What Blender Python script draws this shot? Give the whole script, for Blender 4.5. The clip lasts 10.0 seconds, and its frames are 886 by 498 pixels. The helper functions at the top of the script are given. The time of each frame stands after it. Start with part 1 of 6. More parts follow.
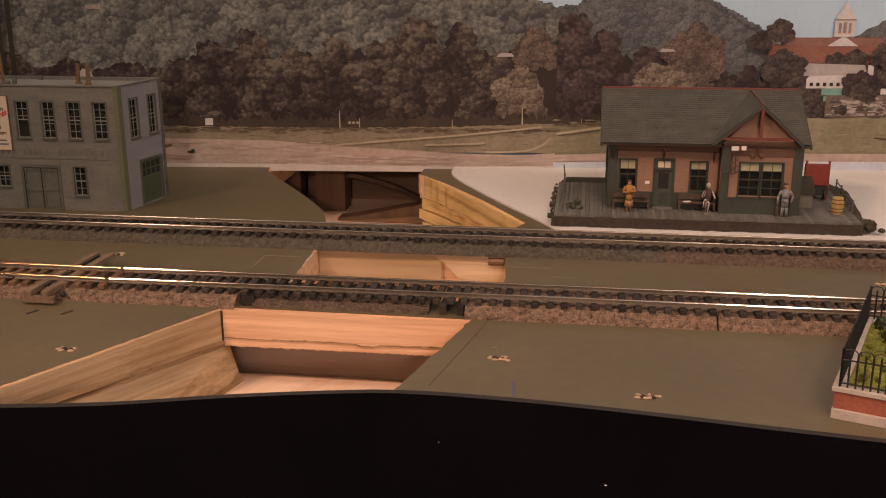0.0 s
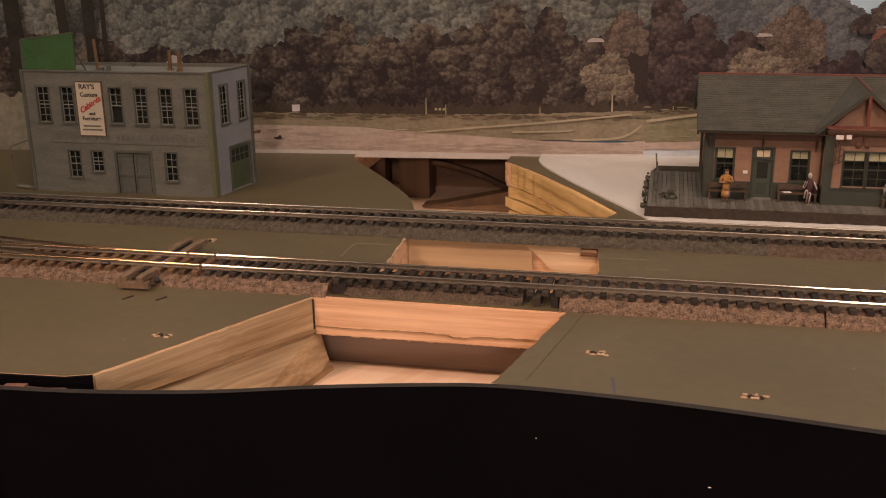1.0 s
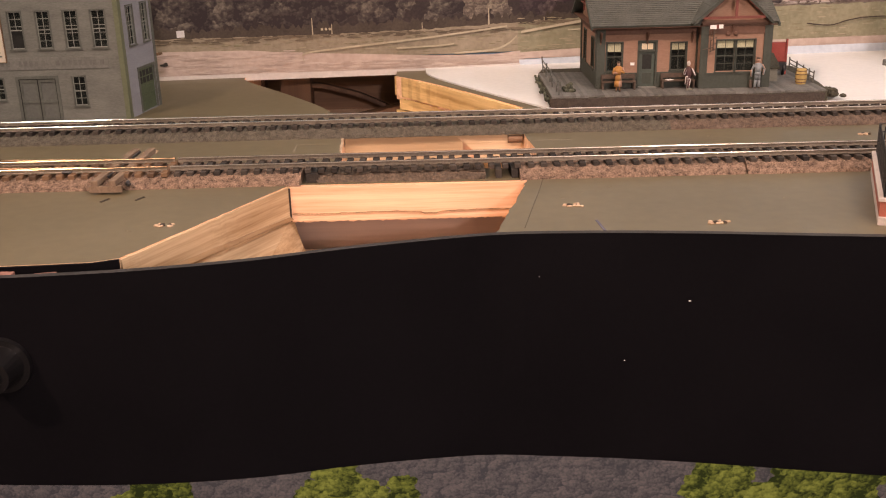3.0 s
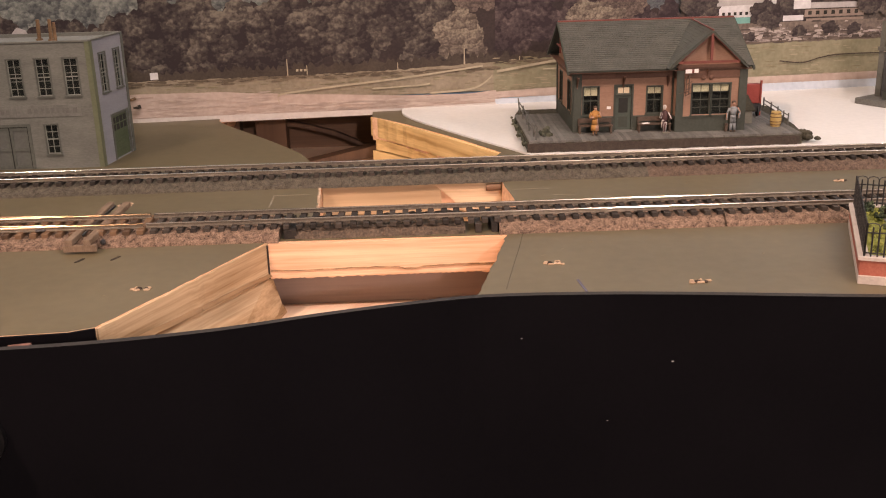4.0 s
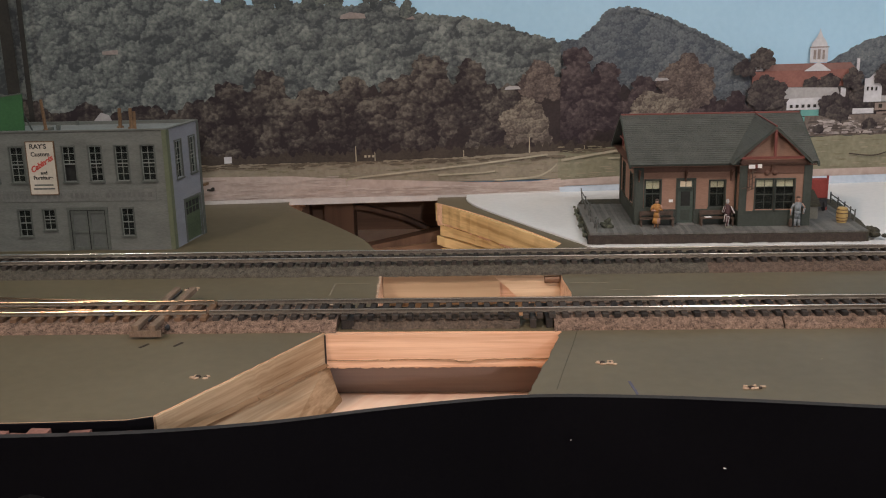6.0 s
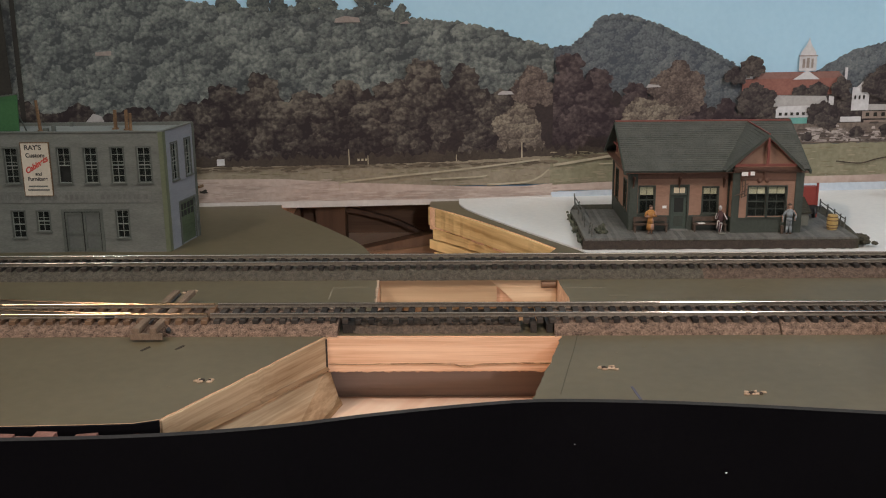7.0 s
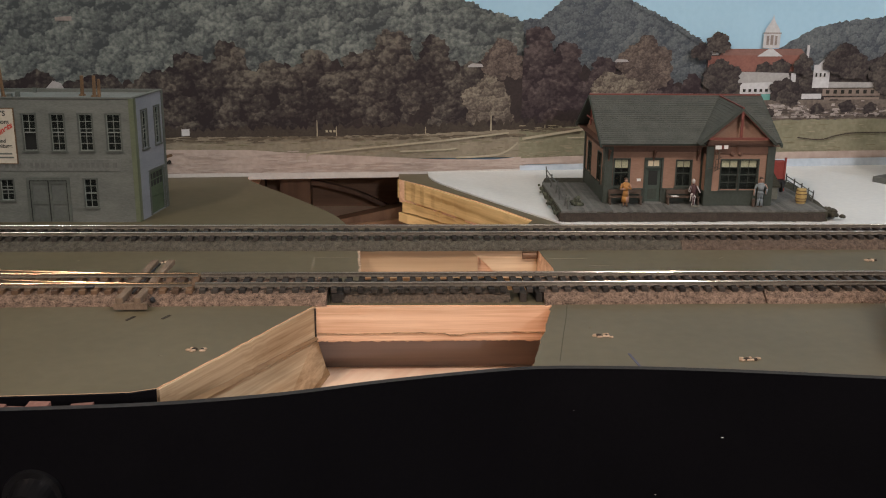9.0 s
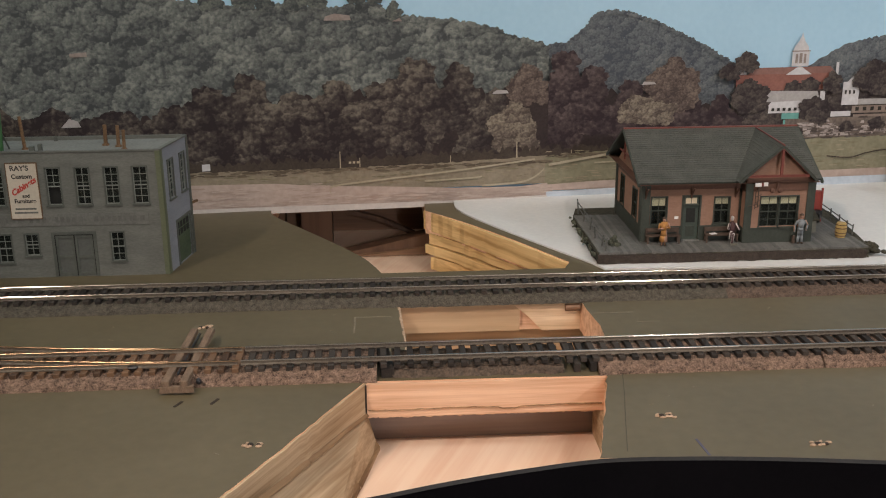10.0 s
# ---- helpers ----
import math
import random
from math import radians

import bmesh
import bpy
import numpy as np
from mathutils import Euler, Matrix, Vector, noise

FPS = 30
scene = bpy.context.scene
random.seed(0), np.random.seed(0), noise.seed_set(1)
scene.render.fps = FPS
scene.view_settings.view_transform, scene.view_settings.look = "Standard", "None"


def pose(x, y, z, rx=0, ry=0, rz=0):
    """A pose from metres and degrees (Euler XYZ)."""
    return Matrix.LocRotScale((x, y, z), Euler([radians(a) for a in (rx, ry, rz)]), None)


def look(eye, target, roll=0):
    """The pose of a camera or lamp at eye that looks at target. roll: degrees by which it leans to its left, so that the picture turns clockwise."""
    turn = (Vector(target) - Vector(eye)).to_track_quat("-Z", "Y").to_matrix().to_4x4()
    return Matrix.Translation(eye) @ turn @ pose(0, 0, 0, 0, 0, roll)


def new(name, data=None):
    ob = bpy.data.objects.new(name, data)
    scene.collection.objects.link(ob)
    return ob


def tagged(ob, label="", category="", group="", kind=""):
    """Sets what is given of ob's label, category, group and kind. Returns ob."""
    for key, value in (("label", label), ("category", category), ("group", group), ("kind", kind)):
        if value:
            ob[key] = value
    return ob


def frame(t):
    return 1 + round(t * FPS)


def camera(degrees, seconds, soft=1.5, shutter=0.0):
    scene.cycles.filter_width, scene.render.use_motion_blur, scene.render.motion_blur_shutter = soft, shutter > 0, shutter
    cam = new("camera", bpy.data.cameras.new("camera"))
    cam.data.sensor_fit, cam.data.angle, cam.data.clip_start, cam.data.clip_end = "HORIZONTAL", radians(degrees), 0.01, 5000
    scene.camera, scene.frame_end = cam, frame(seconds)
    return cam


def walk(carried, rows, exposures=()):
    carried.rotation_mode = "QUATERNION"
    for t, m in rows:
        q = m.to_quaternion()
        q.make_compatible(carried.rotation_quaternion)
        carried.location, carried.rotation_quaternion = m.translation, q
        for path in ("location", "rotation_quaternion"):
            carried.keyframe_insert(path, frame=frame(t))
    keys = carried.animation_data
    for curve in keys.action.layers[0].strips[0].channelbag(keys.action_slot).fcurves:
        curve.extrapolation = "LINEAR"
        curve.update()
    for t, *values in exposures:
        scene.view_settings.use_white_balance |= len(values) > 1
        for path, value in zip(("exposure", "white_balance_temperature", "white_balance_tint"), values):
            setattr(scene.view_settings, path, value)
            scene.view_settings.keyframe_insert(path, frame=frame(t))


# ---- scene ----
# A model railroad shelf at its true size (1:87 models, 16.5 mm gauge). z = 0 is the top of the shelf's deck.
cam = camera(47.3, 10.0, soft=1.1)
# seconds, x, y, z, yaw, pitch, roll
ROWS = [
    (0.0, 0.0465, 0.0524, 0.1551, 8.23, -16.15, -0.22),
    (0.5, 0.0319, 0.056, 0.1527, 11.73, -16.96, -0.74),
    (1.0, 0.0358, 0.0592, 0.1547, 12.54, -16.92, -0.79),
    (1.5, 0.0254, 0.0572, 0.1454, 11.11, -17.26, -1.2),
    (2.0, 0.0481, 0.034, 0.144, 9.86, -18.19, 0.19),
    (2.2, 0.0687, 0.0324, 0.1311, 11.3, -19.43, -0.87),
    (3.3, -0.0692, -0.0064, 0.1346, -3.77, -19.47, -1.33),
    (3.5, -0.061, 0.0014, 0.1383, -4.25, -19.59, -1.15),
    (4.0, -0.0463, 0.0095, 0.1495, -1.67, -18.58, -1.52),
    (4.5, -0.0429, 0.0107, 0.1603, -1.01, -17.28, -1.57),
    (5.0, -0.0476, 0.0085, 0.17, 0.32, -15.26, -1.2),
    (5.2, -0.0475, 0.0083, 0.1685, 2.21, -14.95, -1.46),
    (6.3, -0.0356, 0.0066, 0.1611, 2.53, -14.42, -1.33),
    (6.5, -0.0383, 0.0072, 0.1617, 1.69, -14.53, -1.23),
    (7.0, -0.0495, 0.004, 0.1641, 1.19, -14.37, -0.61),
    (7.5, -0.049, 0.0105, 0.1619, 0.38, -14.51, -0.09),
    (8.0, -0.0512, 0.0113, 0.1615, -0.2, -14.54, 0.28),
    (8.5, -0.0608, 0.0095, 0.1588, -1.81, -14.87, 0.35),
    (9.0, -0.077, 0.006, 0.1581, -2.67, -15.51, 0.57),
    (9.5, -0.0797, 0.0134, 0.1735, -3.09, -15.69, 0.47),
    (10.0, -0.1048, 0.0348, 0.2031, -3.27, -17.46, -0.41),
]
EXPOSURES = [
    (0.0, -0.38, 9250, 41),
    (1.0, -0.36, 8950, 36),
    (2.2, 0.09, 8100, 34),
    (3.4, 0.64, 7850, 33),
    (4.4, 0.28, 7450, 32),
    (5.0, 0.0, 6700, 29),
    (6.4, -0.2, 6300, 14),
    (8.0, -0.2, 6300, 13),
    (10.0, -0.16, 6500, 15),
]


def eye(x, y, z, yaw, pitch, roll):
    a, b = radians(yaw), radians(pitch)
    ahead = Vector((-math.sin(a) * math.cos(b), math.cos(a) * math.cos(b), math.sin(b)))
    return look((x, y, z), Vector((x, y, z)) + ahead, roll)


walk(cam, [(r[0], eye(*r[1:])) for r in ROWS], EXPOSURES)

# ---- light ----
world = bpy.data.worlds.new("room_dark")
scene.world = world
world.use_nodes = True
world.node_tree.nodes["Background"].inputs[0].default_value = (0.9, 0.8, 0.7, 1)
world.node_tree.nodes["Background"].inputs[1].default_value = 0.02


def bulb(name, at, watts, colour, radius=0.03):
    data = bpy.data.lights.new(name, "POINT")
    data.energy, data.color, data.shadow_soft_size = watts, colour, radius
    ob = new(name, data)
    ob.location = at
    return ob


bulb("white_bulb", (0.30, -0.10, 0.80), 11.0, (1.0, 0.90, 0.78), 0.04)
bulb("white_bulb", (0.80, 0.10, 0.80), 9.0, (0.90, 0.95, 1.0), 0.05)
bulb("greenish_bulb", (-0.62, 0.16, 0.85), 6.0, (0.90, 1.0, 0.88), 0.06)
bulb("room_lamp", (0.36, -1.9, 0.70), 42.0, (1.0, 0.93, 0.90), 0.05)
warm = bpy.data.lights.new("warm_spot", "SPOT")
warm.energy, warm.color, warm.shadow_soft_size, warm.spot_size, warm.spot_blend = 48.0, (1.0, 0.74, 0.58), 0.025, radians(38), 1.0
new("warm_spot", warm).matrix_world = look((-0.84, -0.34, 1.13), (0.06, 0.38, 0.0))
low = bpy.data.lights.new("lower_shelf_strip", "AREA")
low.shape, low.size, low.size_y, low.energy, low.color = "RECTANGLE", 1.2, 0.04, 0.8, (1.0, 0.97, 0.95)
strip = new("lower_shelf_strip", low)
strip.matrix_world = look((0, 0.47, -0.085), (0, 0.80, -0.45))

# ---- materials ----


def rgb(c, a=1.0):
    return (c[0], c[1], c[2], a)


def mat(name, dark, light, rough=0.7, coarse=30.0, fine=400.0, bump=0.15, metal=0.0, mix=0.5, stretch=(1, 1, 1), depth=0.0005, random_amount=0.0, island=0.0, spec=0.5):
    """Two colours mixed by noise at two scales, fine relief, and a difference from piece to piece."""
    m = bpy.data.materials.new(name)
    m.use_nodes = True
    nt = m.node_tree
    nodes, link = nt.nodes, nt.links.new
    b = nodes["Principled BSDF"]
    b.inputs["Roughness"].default_value, b.inputs["Metallic"].default_value = rough, metal
    b.inputs["Specular IOR Level"].default_value = spec
    tc, mp = nodes.new("ShaderNodeTexCoord"), nodes.new("ShaderNodeMapping")
    mp.inputs["Scale"].default_value = stretch
    link(tc.outputs["Object"], mp.inputs["Vector"])
    n1, n2 = nodes.new("ShaderNodeTexNoise"), nodes.new("ShaderNodeTexNoise")
    n1.inputs["Scale"].default_value, n1.inputs["Detail"].default_value = coarse, 4
    n2.inputs["Scale"].default_value, n2.inputs["Detail"].default_value = fine, 3
    link(mp.outputs[0], n1.inputs["Vector"])
    link(mp.outputs[0], n2.inputs["Vector"])
    add = nodes.new("ShaderNodeMath")
    add.operation = "MULTIPLY_ADD"
    link(n1.outputs["Fac"], add.inputs[0])
    add.inputs[1].default_value = 1.0 - mix
    half = nodes.new("ShaderNodeMath")
    half.operation = "MULTIPLY"
    half.inputs[1].default_value = mix
    link(n2.outputs["Fac"], half.inputs[0])
    link(half.outputs[0], add.inputs[2])
    ramp = nodes.new("ShaderNodeValToRGB")
    ramp.color_ramp.elements[0].position, ramp.color_ramp.elements[1].position = 0.32, 0.68
    ramp.color_ramp.elements[0].color, ramp.color_ramp.elements[1].color = rgb(dark), rgb(light)
    fac = add.outputs[0]
    if random_amount or island:
        src = nodes.new("ShaderNodeObjectInfo").outputs["Random"] if random_amount else nodes.new("ShaderNodeNewGeometry").outputs["Random Per Island"]
        k = random_amount or island
        sh = nodes.new("ShaderNodeMath")
        sh.operation = "MULTIPLY_ADD"
        link(src, sh.inputs[0])
        sh.inputs[1].default_value = k
        off = nodes.new("ShaderNodeMath")
        off.operation = "ADD"
        off.inputs[1].default_value = -k / 2
        link(fac, off.inputs[0])
        link(off.outputs[0], sh.inputs[2])
        fac = sh.outputs[0]
    link(fac, ramp.inputs[0])
    link(ramp.outputs[0], b.inputs["Base Color"])
    if bump:
        bp = nodes.new("ShaderNodeBump")
        bp.inputs["Strength"].default_value, bp.inputs["Distance"].default_value = bump, depth
        link(n2.outputs["Fac"], bp.inputs["Height"])
        link(bp.outputs[0], b.inputs["Normal"])
    return m


def wood(name, dark, light, along="x", rings=260.0, rough=0.6, turn=0.0):
    """Sawn pine: bands that wander along the grain, and fibres."""
    m = bpy.data.materials.new(name)
    m.use_nodes = True
    nt = m.node_tree
    nodes, link = nt.nodes, nt.links.new
    b = nodes["Principled BSDF"]
    b.inputs["Roughness"].default_value = rough
    tc, mp = nodes.new("ShaderNodeTexCoord"), nodes.new("ShaderNodeMapping")
    rot = nodes.new("ShaderNodeMapping")
    rot.inputs["Rotation"].default_value = (0, 0, radians(turn))
    link(tc.outputs["Object"], rot.inputs["Vector"])
    link(rot.outputs[0], mp.inputs["Vector"])
    mp.inputs["Scale"].default_value = {"x": (0.028, 1, 1), "y": (1, 0.028, 1), "z": (1, 1, 0.028)}[along]
    wv = nodes.new("ShaderNodeTexNoise")
    wv.inputs["Scale"].default_value, wv.inputs["Detail"].default_value, wv.inputs["Distortion"].default_value = rings, 2, 0.6
    fb = nodes.new("ShaderNodeTexNoise")
    fb.inputs["Scale"].default_value, fb.inputs["Detail"].default_value = rings * 6, 3
    cl = nodes.new("ShaderNodeTexNoise")
    cl.inputs["Scale"].default_value = 18
    link(mp.outputs[0], wv.inputs["Vector"])
    link(mp.outputs[0], fb.inputs["Vector"])
    link(tc.outputs["Object"], cl.inputs["Vector"])
    ramp = nodes.new("ShaderNodeValToRGB")
    ramp.color_ramp.elements[0].position, ramp.color_ramp.elements[1].position = 0.36, 0.60
    ramp.color_ramp.elements[0].color, ramp.color_ramp.elements[1].color = rgb(dark), rgb(light)
    s = nodes.new("ShaderNodeMath")
    s.operation = "MULTIPLY_ADD"
    s.inputs[1].default_value = 0.22
    link(fb.outputs["Fac"], s.inputs[0])
    s2 = nodes.new("ShaderNodeMath")
    s2.operation = "MULTIPLY_ADD"
    s2.inputs[1].default_value = 0.55
    link(wv.outputs["Fac"], s2.inputs[0])
    s3 = nodes.new("ShaderNodeMath")
    s3.operation = "MULTIPLY"
    s3.inputs[1].default_value = 0.25
    link(cl.outputs["Fac"], s3.inputs[0])
    link(s3.outputs[0], s2.inputs[2])
    link(s2.outputs[0], s.inputs[2])
    link(s.outputs[0], ramp.inputs[0])
    link(ramp.outputs[0], b.inputs["Base Color"])
    bp = nodes.new("ShaderNodeBump")
    bp.inputs["Strength"].default_value, bp.inputs["Distance"].default_value = 0.2, 0.0004
    link(fb.outputs["Fac"], bp.inputs["Height"])
    link(bp.outputs[0], b.inputs["Normal"])
    return m


DECK_PAINT = mat("deck_paint", (0.102, 0.084, 0.046), (0.147, 0.124, 0.074), 0.46, 9, 160, 0.12, depth=0.0003, mix=0.35)
# The opening's orange-pink light is put into PINE_X and PINE_PALE.
PINE_X = wood("pine_along_x", (0.60, 0.33, 0.19), (0.88, 0.60, 0.41), "x", 300)
# Darkened for the dimmer light on the opening's left side.
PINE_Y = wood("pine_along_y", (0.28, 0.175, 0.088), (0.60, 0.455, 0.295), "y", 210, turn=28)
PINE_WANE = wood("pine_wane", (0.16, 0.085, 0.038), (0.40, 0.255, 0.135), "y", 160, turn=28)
PINE_PALE = wood("pine_pale", (0.82, 0.55, 0.40), (0.93, 0.72, 0.56), "y", 90, turn=24)
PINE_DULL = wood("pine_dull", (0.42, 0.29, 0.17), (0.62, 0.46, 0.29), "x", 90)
# The same pine with the shade under the deck put into its colour.
PINE_SHADED = wood("pine_shaded", (0.19, 0.135, 0.115), (0.30, 0.225, 0.19), "x", 90)
YELLOW_PINE = wood("yellow_pine", (0.40, 0.24, 0.085), (0.82, 0.60, 0.29), "y", 120, turn=-32)
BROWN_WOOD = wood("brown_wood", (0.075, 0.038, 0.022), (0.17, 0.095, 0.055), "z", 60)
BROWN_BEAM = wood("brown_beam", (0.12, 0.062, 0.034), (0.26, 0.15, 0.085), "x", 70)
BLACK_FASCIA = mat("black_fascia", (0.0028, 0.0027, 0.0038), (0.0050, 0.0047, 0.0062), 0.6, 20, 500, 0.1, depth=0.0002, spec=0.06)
GREY_EDGE = mat("fascia_edge", (0.0120, 0.0116, 0.0120), (0.0310, 0.0290, 0.0290), 0.8, 60, 600, 0.2)
PINK_PAPER = mat("torn_pink_edge", (0.15, 0.065, 0.05), (0.30, 0.15, 0.12), 0.9, 120, 700, 0.4)
FOAM = mat("white_foam_sheet", (0.68, 0.71, 0.71), (0.78, 0.80, 0.79), 0.42, 8, 300, 0.05)
CORK_TAN = mat("cork_tan", (0.030, 0.018, 0.013), (0.46, 0.315, 0.23), 0.95, 420, 1500, 1.0, depth=0.002, mix=0.5)
CORK_GREY = mat("cork_painted", (0.040, 0.036, 0.028), (0.185, 0.165, 0.128), 0.95, 420, 1500, 1.0, depth=0.002, mix=0.5)
CORK_MIXED = mat("cork_half_painted", (0.048, 0.033, 0.024), (0.24, 0.172, 0.13), 0.95, 480, 1500, 1.0, depth=0.002, mix=0.5)
CORK_DARK = mat("cork_torn", (0.035, 0.028, 0.022), (0.15, 0.11, 0.08), 0.95, 300, 900, 0.8, depth=0.001, mix=0.6)
TIE_BLACK = mat("tie_black", (0.014, 0.011, 0.009), (0.050, 0.040, 0.032), 0.75, 200, 1500, 0.3, random_amount=0.5)
TIE_BROWN = mat("tie_brown", (0.055, 0.031, 0.018), (0.165, 0.095, 0.052), 0.65, 200, 1500, 0.3, random_amount=0.5)
RAIL = mat("nickel_rail", (0.46, 0.44, 0.40), (0.60, 0.57, 0.53), 0.12, 60, 900, 0.02, metal=1.0)
RAIL_SIDE = mat("rail_web", (0.16, 0.14, 0.115), (0.32, 0.285, 0.24), 0.36, 60, 900, 0.1, metal=0.7)
RAIL_BRASS = mat("brass_rail", (0.20, 0.145, 0.09), (0.30, 0.225, 0.15), 0.24, 60, 900, 0.02, metal=1.0)
BLACK_PLASTIC = mat("black_plastic", (0.004, 0.004, 0.005), (0.008, 0.008, 0.009), 0.3, 90, 500, 0.02)
METAL_DARK = mat("dark_metal", (0.03, 0.03, 0.032), (0.08, 0.08, 0.085), 0.45, 90, 700, 0.1, metal=0.6)
PAINT_SCUFF = mat("paint_scuff", (0.150, 0.130, 0.090), (0.260, 0.228, 0.170), 0.9, 300, 1200, 0.3)
SPLINTER = mat("raw_splinters", (0.30, 0.20, 0.13), (0.62, 0.47, 0.34), 0.9, 300, 1200, 0.5)
HOLE_DARK = mat("screw_hole", (0.02, 0.015, 0.012), (0.06, 0.045, 0.035), 0.9, 300, 1200, 0.5)
WALL_PAINT = mat("room_wall", (0.30, 0.27, 0.24), (0.36, 0.33, 0.29), 0.9, 3, 80, 0.1)
CEIL_PAINT = mat("room_ceiling", (0.55, 0.52, 0.48), (0.62, 0.59, 0.55), 0.9, 3, 80, 0.1)
FLOOR_GREY = mat("room_floor", (0.10, 0.09, 0.08), (0.16, 0.14, 0.12), 0.8, 4, 80, 0.1)

# Front siding is darkened in colour for the weaker light it gets.
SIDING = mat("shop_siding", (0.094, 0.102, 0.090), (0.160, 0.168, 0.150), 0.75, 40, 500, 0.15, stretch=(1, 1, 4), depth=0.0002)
# Paler, bluer copy: the end wall's bluish light is in the colour.
SIDING_END_LIT = mat("shop_end_siding_lit", (0.165, 0.180, 0.205), (0.225, 0.240, 0.270), 0.75, 40, 500, 0.15, stretch=(1, 1, 4), depth=0.0002)
SHOP_TRIM = mat("shop_trim", (0.062, 0.072, 0.062), (0.105, 0.116, 0.102), 0.7, 60, 600, 0.1)
SHOP_SASH = mat("shop_sash", (0.17, 0.19, 0.17), (0.24, 0.26, 0.235), 0.7, 60, 600, 0.1)
SHOP_GREEN = mat("shop_green", (0.085, 0.102, 0.060), (0.125, 0.142, 0.085), 0.7, 60, 600, 0.1)
SIGN_GREEN = mat("sign_green", (0.020, 0.085, 0.028), (0.04, 0.13, 0.045), 0.6, 60, 600, 0.1)
SHOP_DOOR = mat("shop_door", (0.075, 0.082, 0.076), (0.110, 0.120, 0.110), 0.7, 60, 600, 0.1)
ROOF_GREY = mat("flat_roof", (0.15, 0.16, 0.15), (0.24, 0.25, 0.235), 0.85, 50, 600, 0.2)
RUST = mat("rusty_pipe", (0.085, 0.050, 0.026), (0.21, 0.125, 0.062), 0.8, 120, 900, 0.2)
SIGN_CREAM = mat("sign_cream", (0.46, 0.42, 0.34), (0.58, 0.53, 0.44), 0.7, 60, 500, 0.05)
INK_BLACK = mat("ink_black", (0.03, 0.03, 0.03), (0.05, 0.045, 0.04), 0.7, 80, 500, 0)
INK_RED = mat("ink_red", (0.42, 0.05, 0.04), (0.52, 0.09, 0.06), 0.7, 80, 500, 0)
INK_GHOST = mat("faded_letters", (0.090, 0.095, 0.086), (0.135, 0.140, 0.128), 0.8, 200, 900, 0)
TIE_WORN = mat("tie_worn", (0.11, 0.075, 0.05), (0.27, 0.19, 0.13), 0.75, 120, 1200, 0.3, stretch=(4, 1, 1))
GHOST_BAND = mat("faded_band", (0.100, 0.106, 0.096), (0.165, 0.170, 0.155), 0.8, 100, 700, 0)
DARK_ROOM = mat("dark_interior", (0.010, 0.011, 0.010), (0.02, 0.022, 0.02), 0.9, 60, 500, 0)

DEPOT_TAN = mat("depot_siding", (0.235, 0.136, 0.092), (0.318, 0.192, 0.135), 0.75, 60, 500, 0.15, stretch=(1, 1, 3), depth=0.0002)
DEPOT_GREEN = mat("depot_green", (0.030, 0.039, 0.031), (0.052, 0.064, 0.052), 0.65, 80, 600, 0.1)
DEPOT_DOOR = mat("depot_door_green", (0.0400, 0.0600, 0.0480), (0.0640, 0.0880, 0.0720), 0.6, 80, 600, 0.1)
DEPOT_BROWN = mat("depot_frieze", (0.0960, 0.0480, 0.0320), (0.1440, 0.0760, 0.0520), 0.7, 80, 600, 0.1)
DEPOT_RED = mat("depot_red", (0.125, 0.034, 0.027), (0.21, 0.058, 0.044), 0.6, 80, 600, 0.1)
SHINGLE = mat("green_shingles", (0.0541, 0.0590, 0.0508), (0.0968, 0.1017, 0.0886), 0.85, 120, 900, 0.3, random_amount=0.10)
SHINGLE_BED = mat("shingle_bed", (0.0410, 0.0492, 0.0410), (0.0656, 0.0779, 0.0656), 0.9, 120, 900, 0.3)
SHADE_CREAM = mat("window_shade", (0.60, 0.52, 0.36), (0.74, 0.66, 0.49), 0.8, 200, 900, 0.05)
PLATFORM = mat("platform_planks", (0.0936, 0.0972, 0.0900), (0.1692, 0.1728, 0.1620), 0.8, 150, 900, 0.3, island=0.35)
PLATFORM_EDGE = mat("platform_edge", (0.012, 0.012, 0.008), (0.078, 0.072, 0.046), 0.9, 150, 900, 0.5)
SCRUB = mat("scrub", (0.035, 0.04, 0.028), (0.11, 0.12, 0.085), 0.95, 200, 900, 0.8, island=0.4)
IRON_GREY = mat("iron_grey", (0.06, 0.065, 0.06), (0.13, 0.135, 0.125), 0.6, 200, 900, 0.2)
BENCH = mat("bench_wood", (0.05, 0.035, 0.025), (0.11, 0.075, 0.055), 0.7, 200, 900, 0.2)
CLOTH_ORANGE = mat("cloth_orange", (0.3150, 0.1425, 0.0375), (0.4350, 0.2250, 0.0675), 0.8, 250, 900, 0.2)
CLOTH_GREY = mat("cloth_blue_grey", (0.1500, 0.1800, 0.1950), (0.2325, 0.2625, 0.2775), 0.8, 250, 900, 0.2)
CLOTH_DARK = mat("cloth_maroon", (0.045, 0.022, 0.024), (0.090, 0.045, 0.045), 0.8, 160, 500, 0.2)
CLOTH_WHITE = mat("cloth_white", (0.36, 0.34, 0.33), (0.52, 0.50, 0.48), 0.8, 160, 500, 0.2)
FLESH = mat("painted_flesh", (0.30, 0.17, 0.12), (0.42, 0.26, 0.19), 0.7, 200, 900, 0.1)
BARREL_YELLOW = mat("barrel_yellow", (0.3600, 0.2480, 0.0800), (0.4960, 0.3680, 0.1440), 0.7, 200, 900, 0.2)
CRATE_RED = mat("cart_red", (0.24, 0.035, 0.025), (0.36, 0.065, 0.05), 0.65, 150, 900, 0.15)
CRATE_GREY = mat("crate_grey", (0.12, 0.12, 0.095), (0.20, 0.20, 0.165), 0.8, 150, 900, 0.2)
